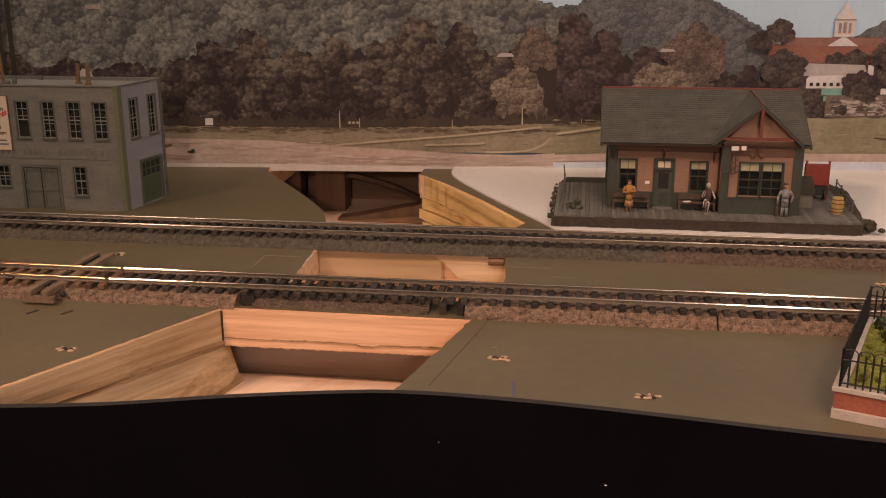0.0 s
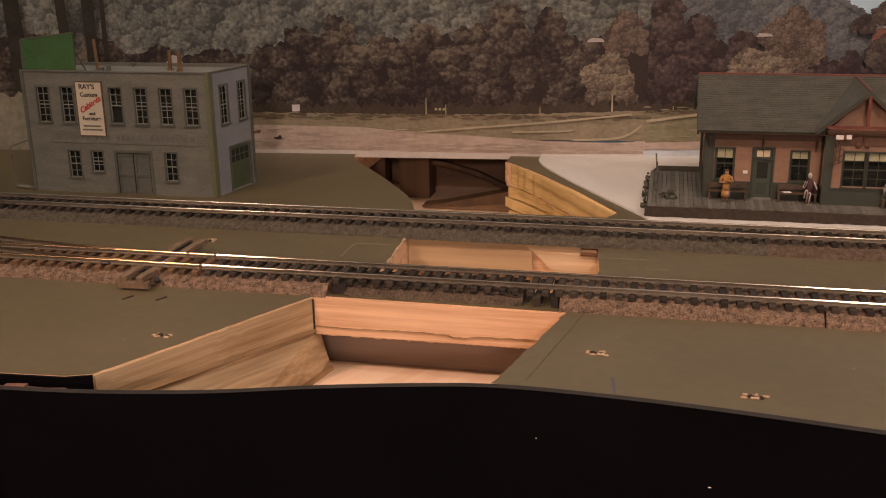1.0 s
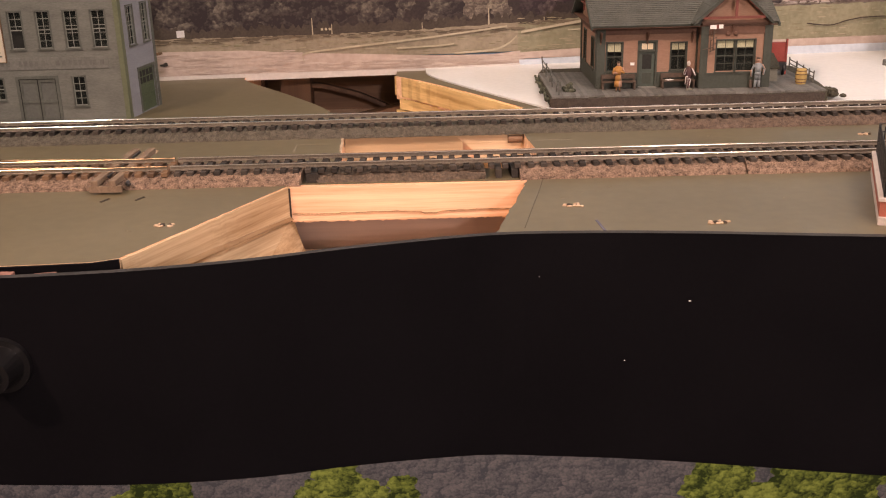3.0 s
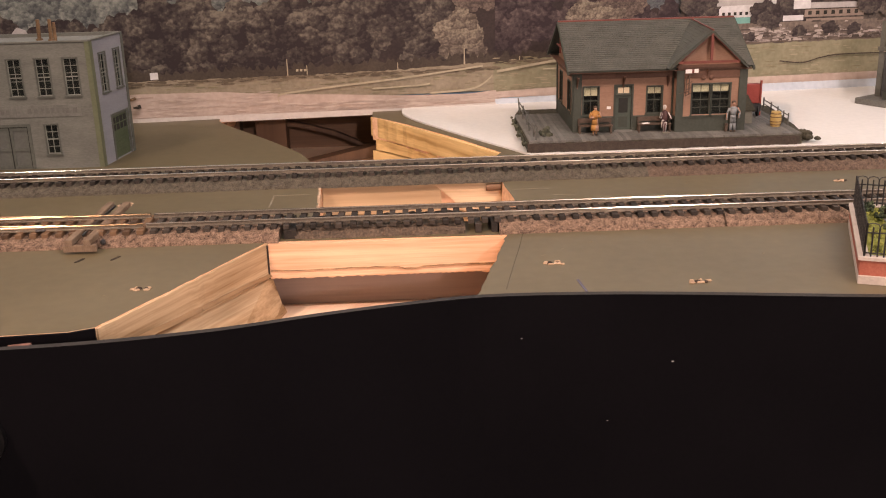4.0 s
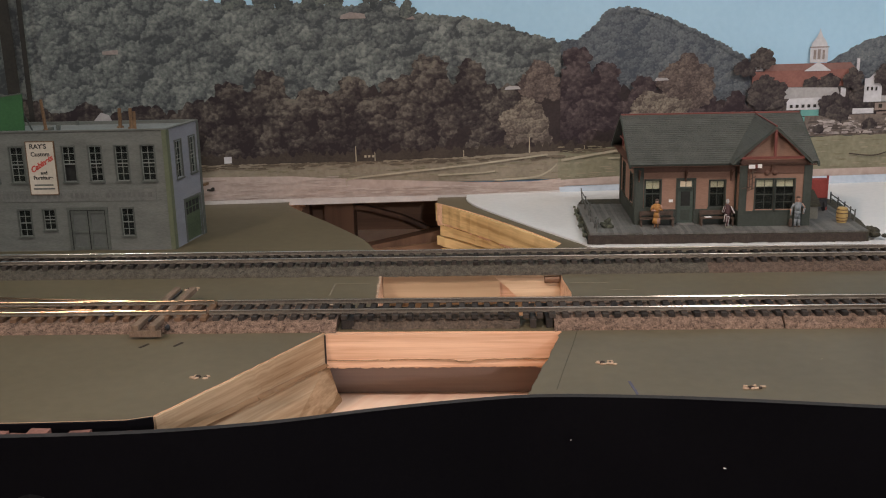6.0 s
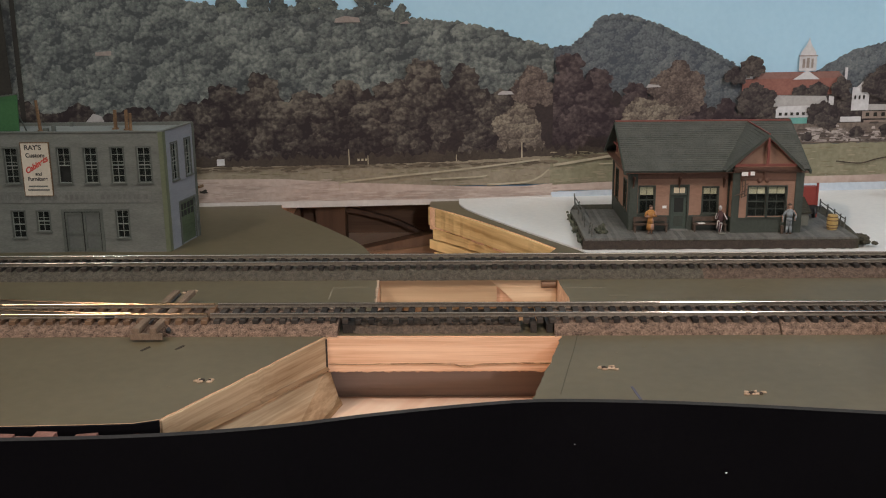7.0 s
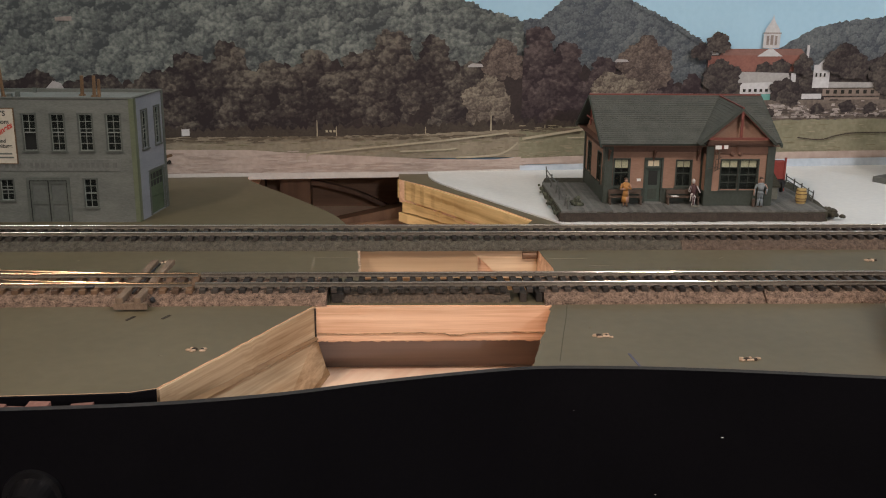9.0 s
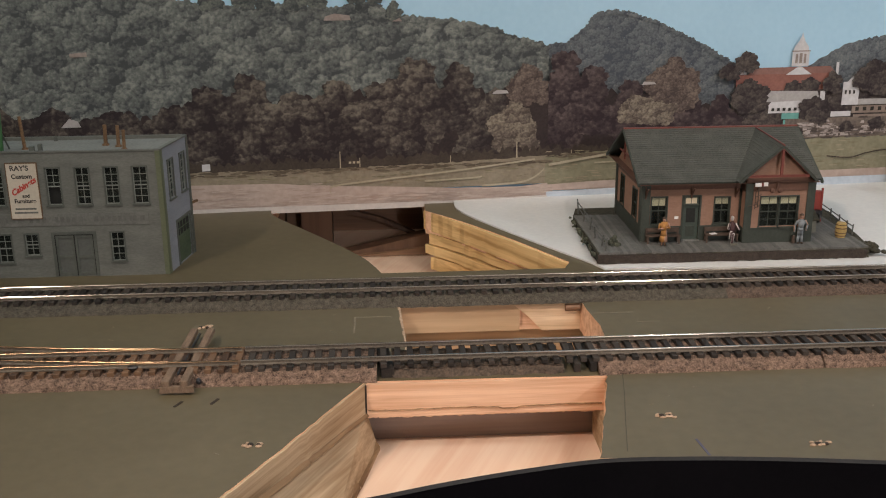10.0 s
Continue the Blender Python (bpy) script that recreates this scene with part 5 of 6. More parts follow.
def words(text, at, size, material, parent, d=0.0004, tilt=0.0, name="lettering", shear=0.0, bold=0.0):
    """Flat letters on a wall, centred on a place of its own axes."""
    cu = bpy.data.curves.new("text", "FONT")
    cu.body, cu.size, cu.align_x, cu.align_y, cu.extrude, cu.shear, cu.offset = text, size, "CENTER", "CENTER", 0.00008, shear, bold
    tmp = bpy.data.objects.new("text", cu)
    scene.collection.objects.link(tmp)
    me = tmp.to_mesh().copy()
    bm = B()
    bm.from_mesh(me)
    bpy.data.objects.remove(tmp)
    bpy.data.meshes.remove(me)
    ca, sa = math.cos(radians(tilt)), math.sin(radians(tilt))
    fn, s0, z0 = at
    for v in bm.verts:
        x, y, e = v.co
        v.co = fn(s0 + x * ca - y * sa, z0 + x * sa + y * ca, d + e)
    return part(name, bm, material, parent)


# -- the cabinet shop --
shop = thing("cabinet_shop", (-0.305, 0.664, 0), "grey clapboard two-storey model shop with green corner boards beside the track", "model building")
FL, FR, RR, RL = Vector((-0.3705, 0.6415)), Vector((-0.2411, 0.6415)), Vector((-0.2332, 0.6870)), Vector((-0.3626, 0.6870))
H = 0.0785
front = frame_on(FL, (1, 0), (0, -1))
upper = [(0.0100, 0.0183), (0.0272, 0.0355), (0.0614, 0.0694), (0.0787, 0.0867), (0.0959, 0.1039), (0.1128, 0.1212)]
holes = [(a, b, 0.0460, 0.0688) for a, b in upper]
lower_w = [(0.0278, 0.0359, 0.0100, 0.0278, 4), (0.0443, 0.0521, 0.0142, 0.0276, 3), (0.0960, 0.1038, 0.0096, 0.0280, 4)]
holes += [w[:4] for w in lower_w] + [(0.0620, 0.0854, 0.0006, 0.0272)]
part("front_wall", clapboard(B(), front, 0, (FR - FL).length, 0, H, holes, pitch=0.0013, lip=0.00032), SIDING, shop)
for k, (a, b) in enumerate(upper):
    sash_window(shop, front, a, b, 0.0460, 0.0688, 2, 5, SHOP_TRIM, SHOP_SASH, open_low=k in (2,))
for a, b, c, e, rows in lower_w:
    sash_window(shop, front, a, b, c, e, 2, rows, SHOP_TRIM, SHOP_SASH)
right = frame_on(FR, RR - FR, ((RR - FR).y, -(RR - FR).x))
LR = (RR - FR).length
rw = [(0.24 * LR, 0.42 * LR, 0.0450, 0.0695), (0.68 * LR, 0.85 * LR, 0.0450, 0.0695)]
gar = (0.40 * LR, 0.88 * LR, 0.0006, 0.0285)
part("end_wall", clapboard(B(), right, 0, LR, 0, H, rw + [gar], pitch=0.0013, lip=0.0003), SIDING_END_LIT, shop, "grey clapboard end wall with bluish light in its colour")
for a, b, c, e in rw:
    sash_window(shop, right, a, b, c, e, 2, 5, SHOP_TRIM, SHOP_SASH)
for name, p, q in (("back_wall", RR, RL), ("left_wall", RL, FL)):
    fn = frame_on(p, q - p, ((q - p).y, -(q - p).x))
    part(name, clapboard(B(), fn, 0, (q - p).length, 0, H, []), SIDING, shop)
# near-black block behind the openings; the unlit room's darkness is in its colour
bm = B()
prism(bm, [(-0.3675, 0.6445), (-0.2440, 0.6445), (-0.2365, 0.6845), (-0.3600, 0.6845)], 0.0004, 0.0740)
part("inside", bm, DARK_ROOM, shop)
# sliding doors
door = part("double_door", brick_box(B(), front, 0.0620, 0.0854, 0.0006, 0.0272, -0.0010, -0.0004), SHOP_DOOR, shop, "grey-green panelled double door")
for a, b in ((0.0620, 0.0737), (0.0739, 0.0854)):
    bm = B()
    for c in ((a, a + 0.0015, 0.0006, 0.0270), (b - 0.0015, b, 0.0006, 0.0270), (a + 0.0015, b - 0.0015, 0.0006, 0.0026), (a + 0.0015, b - 0.0015, 0.0250, 0.0270), (a + 0.0015, b - 0.0015, 0.0118, 0.0136)):
        brick_box(bm, front, *c, -0.0004, 0.0003)
    part("leaf_frame", bm, SHOP_TRIM, door)
bm = B()
for c in ((0.0603, 0.0620, 0.0004, 0.0290), (0.0854, 0.0871, 0.0004, 0.0290), (0.0620, 0.0854, 0.0272, 0.0290)):
    brick_box(bm, front, *c, -0.0008, 0.0009)
part("door_frame", bm, SHOP_TRIM, shop)
bm = B()
for c in ((0.0620, 0.0625, 0.0006, 0.0272), (0.0849, 0.0854, 0.0006, 0.0272), (0.0735, 0.0741, 0.0006, 0.0270), (0.0625, 0.0849, 0.0267, 0.0272)):
    brick_box(bm, front, *c, -0.0003, 0.0006)
part("dark_joint", bm, DARK_ROOM, door, "dark gap round the door leaves")
gdoor = part("garage_door", brick_box(B(), right, gar[0], gar[1], gar[2], gar[3], -0.0010, -0.0004), DOOR_GREEN, shop, "green overhead door with small lights")
gw = gar[1] - gar[0]
for r in range(2):
    for c in range(4):
        s = gar[0] + gw * (0.06 + 0.235 * c)
        part("pane", brick_box(B(), right, s, s + gw * 0.18, 0.0185 + 0.0046 * r, 0.0223 + 0.0046 * r, -0.0005, -0.0003), DARK_ROOM, gdoor)
bm = B()
for z in (0.0055, 0.0110, 0.0165):
    brick_box(bm, right, gar[0], gar[1], z, z + 0.0005, -0.0004, -0.0001)
part("rails", bm, DOOR_GREEN, gdoor)
bm = B()
for c in ((gar[0] - 0.0014, gar[0], 0.0004, 0.0300), (gar[1], gar[1] + 0.0014, 0.0004, 0.0300), (gar[0], gar[1], 0.0285, 0.0300)):
    brick_box(bm, right, *c, -0.0008, 0.0009)
part("door_frame", bm, SHOP_TRIM, shop)
# corner boards
bm = brick_box(B(), front, 0.1272, 0.1299, 0.0002, H, 0.0002, 0.0008)
brick_box(bm, right, -0.0006, 0.0035, 0.0002, H, 0.0002, 0.0008)
part("corner_board", bm, SHOP_GREEN, shop, "faded green corner board")
part("corner_board", brick_box(B(), right, LR - 0.0022, LR + 0.0004, 0.0002, H, 0.0002, 0.0008), SHOP_TRIM, shop)
part("corner_board", brick_box(B(), front, -0.0004, 0.0020, 0.0002, H, 0.0002, 0.0008), SHOP_TRIM, shop)
bm = B()
for p, q in ((FL, FR), (FR, RR), (RR, RL), (RL, FL)):
    fn = frame_on(p, q - p, ((q - p).y, -(q - p).x))
    brick_box(bm, fn, 0, (q - p).length, H, H + 0.0008, -0.0016, 0.0009)
part("parapet_cap", bm, SIDING, shop)
bm = B()
prism(bm, [tuple(FL + Vector((0.0016, 0.0016))), tuple(FR + Vector((-0.0013, 0.0016))), tuple(RR + Vector((-0.0017, -0.0016))), tuple(RL + Vector((0.0013, -0.0016)))], 0.0750, 0.0772)
part("roof", bm, ROOF_GREY, shop, "flat grey roof")
for x, y, z, r, m in ((-0.3250, 0.6580, 0.0975, 0.0011, RUST), (-0.2785, 0.6665, 0.0900, 0.0013, RUST), (-0.2695, 0.6615, 0.0905, 0.0012, RUST), (-0.2635, 0.6510, 0.0895, 0.0011, RUST)):
    bm = rod(B(), (x, y, 0.0770), (x + (0.0004 if z < 0.095 else -0.0012), y, z), r, r * 0.9, 10)
    rod(bm, (x, y, 0.0770), (x, y, 0.0782), r * 1.8, r * 1.6, 10)
    part("pipe", bm, m, shop, "rusty brown roof pipe")
for x, y, w, h in ((-0.3205, 0.6505, 0.0030, 0.0030), (-0.3150, 0.6505, 0.0024, 0.0045), (-0.3150, 0.6820, 0.0022, 0.0030)):
    part("vent", box(B(), (x, y, 0.0771), (x + w, y + w, 0.0772 + h), bevel=0.0003), SHOP_TRIM, shop)
bm = B()
prism(bm, [(-0.3695, 0.0793), (-0.3330, 0.0793), (-0.3320, 0.1024), (-0.3690, 0.0978)], 0.6440, 0.6452, "y")
board = part("roof_sign", bm, SIGN_GREEN, shop, "blank green roof signboard with a slanted top")
bm = B()
prism(bm, [(-0.3692, 0.0978), (-0.3320, 0.1024), (-0.3320, 0.1032), (-0.3694, 0.0987)], 0.6436, 0.6456, "y")
prism(bm, [(-0.3703, 0.0793), (-0.3695, 0.0793), (-0.3690, 0.0978), (-0.3698, 0.0980)], 0.6436, 0.6456, "y")
part("sign_trim", bm, SHOP_TRIM, board)
part("sign_brace", rod(B(), (-0.335, 0.6452, 0.095), (-0.335, 0.660, 0.0772), 0.0005, n=6), SHOP_TRIM, board)
# painted advertisement
part("faded_band", brick_box(B(), front, 0.0165, 0.1200, 0.0330, 0.0405, 0.0003, 0.00066), GHOST_BAND, shop, "faded painted sign band")
rl = random.Random(3)
s = 0.0190
while s < 0.1170:
    w = rl.uniform(0.0014, 0.0027)
    if rl.random() > 0.2:
        part("faded_bar", brick_box(B(), front, s, s + w, 0.0352, 0.0385, 0.00066, 0.00078), INK_GHOST, shop)
    s += w + rl.uniform(0.0006, 0.0022)
ad = part("wall_sign", brick_box(B(), front, 0.0388, 0.0566, 0.0382, 0.0722, 0.0004, 0.0013), SIGN_CREAM, shop, "cream advertising sign lettered in black and red")
sc = 0.0477
words("RAY'S", (front, sc - 0.0012, 0.0692), 0.0044, INK_BLACK, ad, 0.0014, bold=0.0001)
words("Custom", (front, sc - 0.0002, 0.0642), 0.0038, INK_BLACK, ad, 0.0014, bold=0.0001)
words("Cabinets", (front, sc, 0.0578), 0.0048, INK_RED, ad, 0.0014, tilt=31, shear=0.35, bold=0.0002)
words("and", (front, sc + 0.0010, 0.0522), 0.0030, INK_BLACK, ad, 0.0014, bold=0.0001)
words("Furniture", (front, sc + 0.0002, 0.0490), 0.0034, INK_BLACK, ad, 0.0014, bold=0.0001)
bm = B()
for z, w in ((0.0442, 0.0062), (0.0418, 0.0070)):
    brick_box(bm, front, sc - w, sc + w, z - 0.0005, z + 0.0005, 0.0013, 0.00140)
part("small_print_bars", bm, INK_GHOST, ad)
bm = B()
for c in ((0.0384, 0.0388, 0.0378, 0.0726), (0.0566, 0.0570, 0.0378, 0.0726), (0.0388, 0.0566, 0.0722, 0.0726), (0.0388, 0.0566, 0.0378, 0.0382)):
    brick_box(bm, front, *c, 0.0003, 0.0016)
part("sign_frame", bm, RUST, ad)
part("wall_pipe", rod(B(), tuple(Vector(right(LR + 0.0004, 0.0340, 0.0010))), tuple(Vector(right(LR + 0.0055, 0.0340, 0.0020))), 0.0010, n=8), RUST, shop)
gate = thing("pipe_gate", (-0.380, 0.650, 0), "small leaning wire frame beside the grey shop", "gate")
bm = rod(B(), (-0.3755, 0.648, 0.0), (-0.3895, 0.648, 0.0005), 0.0004, n=6)
rod(bm, (-0.3890, 0.648, 0.0), (-0.3905, 0.648, 0.0270), 0.0005, n=6)
rod(bm, (-0.3905, 0.648, 0.0270), (-0.3740, 0.650, 0.0330), 0.0005, n=6)
part("rails", bm, IRON_GREY, gate)
part("debris", roughen(ball(ball(B(), (-0.3800, 0.645, 0.0012), (0.006, 0.003, 0.0014), 8), (-0.3860, 0.648, 0.001), (0.004, 0.003, 0.001), 8), 0.001, 300), CRATE_GREY, gate)

# -- the depot --
stage = thing("depot_platform", (0.115, 0.69, 0.0015), "weathered grey plank platform with a dark rough edge on white foam", "platform")
PT = 0.0085
bm = B()
prism(bm, [(0.0275, 0.6365), (0.2030, 0.6352), (0.2060, 0.6420), (0.2150, 0.7250), (0.2080, 0.7480), (0.0340, 0.7480), (0.0290, 0.7300)], 0.0015, PT - 0.0012)
bmesh.ops.subdivide_edges(bm, edges=bm.edges[:], cuts=6, use_grid_fill=True)
part("base", roughen(bm, 0.0005, 200), PLATFORM_EDGE, stage, "dark rough platform base")
bm = B()
x = 0.0285
while x < 0.2020:
    w = 0.0026
    y0, y1 = 0.6362 + rnd.uniform(-0.0003, 0.0003), 0.7250 + rnd.uniform(-0.0005, 0.0005)
    box(bm, (x, y0, PT - 0.0014), (x + w - 0.00018, y1, PT + rnd.uniform(-0.00008, 0.00008)))
    x += w
edge = box(B(), (0.0270, 0.6340, 0.0016), (0.2010, 0.6364, PT - 0.0016))
bmesh.ops.subdivide_edges(edge, edges=[e for e in edge.edges if e.calc_length() > 0.1], cuts=60, use_grid_fill=True)
part("edge_beam", roughen(edge, 0.0007, 260), HOLE_DARK, stage, "black splintered edge timber")
part("planks", bm, PLATFORM, stage, "grey weathered planks")
bm = B()
for i in range(60):
    u = rnd.random()
    ball(bm, (0.0262 + rnd.uniform(-0.0022, 0.0022) + 0.002 * u, 0.638 + 0.093 * u, 0.0050 + rnd.uniform(-0.001, 0.0016)), (rnd.uniform(0.0006, 0.0014), rnd.uniform(0.0008, 0.0026), rnd.uniform(0.0007, 0.0015)), 6)
for i in range(26):
    ball(bm, (0.0410 + rnd.gauss(0, 0.0018), 0.6530 + rnd.gauss(0, 0.003), PT + rnd.uniform(0, 0.0035)), (rnd.uniform(0.0006, 0.0016),) * 3, 6)
part("scrub", roughen(bm, 0.0006, 400), SCRUB, stage, "grey-green ground scrub along the edge")
bm = B()
for i in range(40):
    ball(bm, (0.2080 + rnd.gauss(0, 0.0035), 0.6430 + rnd.gauss(0, 0.004), 0.0050 + rnd.uniform(-0.001, 0.0022)), (rnd.uniform(0.0012, 0.003), rnd.uniform(0.001, 0.003), rnd.uniform(0.001, 0.002)), 6)
part("scrub", roughen(bm, 0.0006, 400), PLATFORM_EDGE, stage, "dark earth lump at the platform's end")

depot = thing("depot", (0.115, 0.69, PT), "small tan and dark green model depot with shingled gable roof", "model building")
X0, X1, XB, YW, YB, YR = 0.0605, 0.1690, 0.1250, 0.6590, 0.6505, 0.7320
EAVE, WAINS = 0.0480, 0.0185
fw = frame_on((X0, YW), (1, 0), (0, -1))
bay = frame_on((XB, YB), (1, 0), (0, -1))
lw = frame_on((X0, YR), (0, -1), (-1, 0))
rwall = frame_on((X1, YB), (0, 1), (1, 0))
bl = frame_on((XB, YW), (0, -1), (-1, 0))
openings = [(0.0058, 0.0156, 0.0196, 0.0378), (0.0268, 0.0372, PT, 0.0378), (0.0474, 0.0570, 0.0196, 0.0370)]
part("front_wall", clapboard(B(), fw, 0, XB - X0, PT, EAVE, openings, 0.0011), DEPOT_TAN, depot)
bay_open = [(0.0100, 0.0215, 0.0190, 0.0390), (0.0228, 0.0343, 0.0190, 0.0390)]
part("bay_wall", clapboard(B(), bay, 0, X1 - XB, PT, EAVE + 0.003, bay_open, 0.0011), DEPOT_TAN, depot)
left_open = [(0.0130, 0.0230, 0.0190, 0.0400), (0.0480, 0.0590, 0.0190, 0.0390)]
part("left_wall", clapboard(B(), lw, 0, YR - YW, PT, EAVE, left_open, 0.0011), DEPOT_TAN, depot)
part("right_wall", clapboard(B(), rwall, 0, YR - YB, PT, EAVE, [], 0.0011), DEPOT_TAN, depot)
part("bay_side", clapboard(B(), bl, 0, YW - YB, PT, EAVE, [], 0.0011), DEPOT_TAN, depot)
part("back_wall", box(B(), (X0, YR, PT), (X1, YR + 0.0014, EAVE)), DEPOT_TAN, depot)
# near-black blocks: the darkness behind the depot's windows is in their colour
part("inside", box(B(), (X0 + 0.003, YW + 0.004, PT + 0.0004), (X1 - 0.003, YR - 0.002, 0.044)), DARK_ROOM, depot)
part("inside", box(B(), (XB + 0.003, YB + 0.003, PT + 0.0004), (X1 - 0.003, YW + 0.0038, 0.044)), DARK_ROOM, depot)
for fn, ln, skip in ((fw, XB - X0, (0.0255, 0.0385)), (bay, X1 - XB, None), (lw, YR - YW, None), (rwall, YR - YB, None), (bl, YW - YB, None)):
    bm = B()
    for a, b in ((0, skip[0]), (skip[1], ln)) if skip else ((0, ln),):
        brick_box(bm, fn, a, b, PT + 0.0001, WAINS - 0.0012, 0.0003, 0.0007)
        brick_box(bm, fn, a, b, WAINS - 0.0012, WAINS, 0.0003, 0.0011)
    part("wainscot", bm, DEPOT_GREEN, depot, "dark green wainscot")
    part("frieze", brick_box(B(), fn, 0, ln, EAVE - 0.0050, EAVE - 0.0002, 0.0003, 0.0009), DEPOT_BROWN, depot, "brown frieze board")
for fn, s0, s1 in ((fw, -0.0006, 0.0045), (fw, XB - X0 - 0.0006, XB - X0), (bay, -0.0006, 0.0042), (bay, X1 - XB - 0.0042, X1 - XB + 0.0006), (lw, YR - YW - 0.0055, YR - YW + 0.0006), (lw, -0.0006, 0.0030), (rwall, -0.0006, 0.0030), (bl, 0.0, 0.002)):
    part("corner_board", brick_box(B(), fn, s0, s1, PT + 0.0001, EAVE, 0.0004, 0.0012), DEPOT_GREEN, depot, "dark green corner board")
sash_window(depot, fw, *openings[0], 2, 2, DEPOT_GREEN, DEPOT_GREEN, shade=0.32)
sash_window(depot, fw, *openings[2], 2, 2, DEPOT_GREEN, DEPOT_GREEN, shade=0.26)
for o in bay_open:
    sash_window(depot, bay, *o, 2, 4, DEPOT_GREEN, DEPOT_GREEN, shade=0.26)
for o in left_open:
    sash_window(depot, lw, *o, 2, 2, DEPOT_GREEN, DEPOT_GREEN)
ddoor = part("door", brick_box(B(), fw, 0.0268, 0.0372, PT + 0.0002, 0.0378, -0.0011, -0.0006), DEPOT_DOOR, depot, "dark green panelled door")
for a, b, c, e, m, nm in ((0.0290, 0.0350, 0.0205, 0.0300, DARK_ROOM, "pane"), (0.0284, 0.0318, 0.0332, 0.0370, SHADE_CREAM, "transom"), (0.0323, 0.0357, 0.0332, 0.0370, SHADE_CREAM, "transom"), (0.0290, 0.0350, 0.0110, 0.0180, DEPOT_GREEN, "panel")):
    part(nm, brick_box(B(), fw, a, b, c, e, -0.0006, -0.00035), m, ddoor)
bm = B()
for c in ((0.0256, 0.0268, PT, 0.0390), (0.0372, 0.0384, PT, 0.0390), (0.0268, 0.0372, 0.0378, 0.0390), (0.0268, 0.0372, 0.0318, 0.0326)):
    brick_box(bm, fw, *c, -0.0008, 0.0009)
part("door_frame", bm, DEPOT_GREEN, depot)
part("doorstep", brick_box(B(), fw, 0.0262, 0.0378, PT, PT + 0.0009, 0.0004, 0.0030), PLATFORM, depot)
part("notice", brick_box(B(), fw, 0.0212, 0.0238, 0.0232, 0.0250, 0.0003, 0.0006), WHITE_PAINT, depot, "small white notice")
RID, RY = 0.0758, 0.6970
YE, ZE = 0.6490, 0.0496
EB = 0.7440
XL, XR = 0.0548, 0.1736


def slope_roof(name, corners, courses, label, thick=0.0012):
    """A roof slope: eave a-b, ridge d-c; a board, and over it courses of short shingles, each course one piece."""
    a, b, c, d = (Vector(p) for p in corners)
    n = (b - a).cross(d - a).normalized()
    n = n if n.z > 0 else -n
    bm = B()
    lo, hi = [bm.verts.new(p - n * thick) for p in (a, b, c, d)], [bm.verts.new(p) for p in (a, b, c, d)]
    bm.faces.new(lo)
    bm.faces.new(hi)
    for i in range(4):
        bm.faces.new((lo[i], lo[(i + 1) % 4], hi[(i + 1) % 4], hi[i]))
    roof = part(name, bm, SHINGLE_BED, depot, label)
    for k in range(courses):
        v0, v1 = k / courses, min(1, (k + 1.25) / courses)
        bm = B()
        u = 0.0
        ln = ((b - a).length + (c - d).length) / 2
        while u < 1:
            w = rnd.uniform(0.0012, 0.0026) / max(ln, 1e-4)
            u1 = min(1, u + w)
            q = []
            for uu, vv, hh in ((u, v0 + rnd.uniform(-0.1, 0.05) / courses, 0.00042), (u1 - 0.06 * w, v0 + rnd.uniform(-0.1, 0.05) / courses, 0.00042), (u1 - 0.06 * w, v1, 0.00010), (u, v1, 0.00010)):
                q.append((a + (b - a) * uu) * (1 - vv) + (d + (c - d) * uu) * vv + n * hh)
            top = [bm.verts.new(p) for p in q]
            bot = [bm.verts.new(p - n * 0.0003) for p in q[:2]]
            bm.faces.new(top)
            bm.faces.new((bot[0], bot[1], top[1], top[0]))
            u = u1
        part("shingle_course", bm, SHINGLE, roof)
    return roof


GX, GY, GZ = 0.1445, 0.6440, 0.0734
GL, GR, GE = 0.1172, 0.1692, 0.0508
slope_roof("front_roof", ((XL, YE, ZE), (GL + 0.006, YE, ZE), (GX + 0.010, RY, RID), (XL, RY, RID)), 26, "green-grey shingled front slope")
slope_roof("front_roof", ((GR - 0.004, YE + 0.001, ZE + 0.0006), (XR, YE + 0.001, ZE + 0.0006), (XR, RY, RID), (GX - 0.010, RY, RID)), 26, "green-grey shingled front slope")
slope_roof("back_roof", ((XR, EB, ZE), (XL, EB, ZE), (XL, RY, RID), (XR, RY, RID)), 14, "green-grey shingled back slope")
slope_roof("gable_roof", ((GL, GY + 0.016, GE - 0.0005), (GL + 0.0005, GY, GE - 0.0005), (GX, GY, GZ), (GX, RY - 0.001, GZ + 0.0018)), 16, "green-grey shingled cross gable")
slope_roof("gable_roof", ((GR - 0.0005, GY, GE - 0.0005), (GR, GY + 0.016, GE - 0.0005), (GX, RY - 0.001, GZ + 0.0018), (GX, GY, GZ)), 16, "green-grey shingled cross gable")
bm = box(B(), (XL, RY - 0.0009, RID - 0.0002), (XR, RY + 0.0009, RID + 0.0007))
part("ridge_cap", bm, DEPOT_RED, depot, "red ridge board")
part("ridge_cap", rod(B(), (GX, GY, GZ + 0.0004), (GX, RY - 0.002, GZ + 0.0022), 0.0006, n=6), DEPOT_RED, depot)
for y0, s in ((YE, 1), (EB, -1)):
    for x in (XL, XR):
        bm = B()
        prism(bm, [(y0, ZE - 0.0022), (RY, RID - 0.0022), (RY, RID - 0.0002), (y0, ZE - 0.0002)], x - 0.0007, x + 0.0007, "x")
        part("barge_board", bm, DEPOT_GREEN, depot)
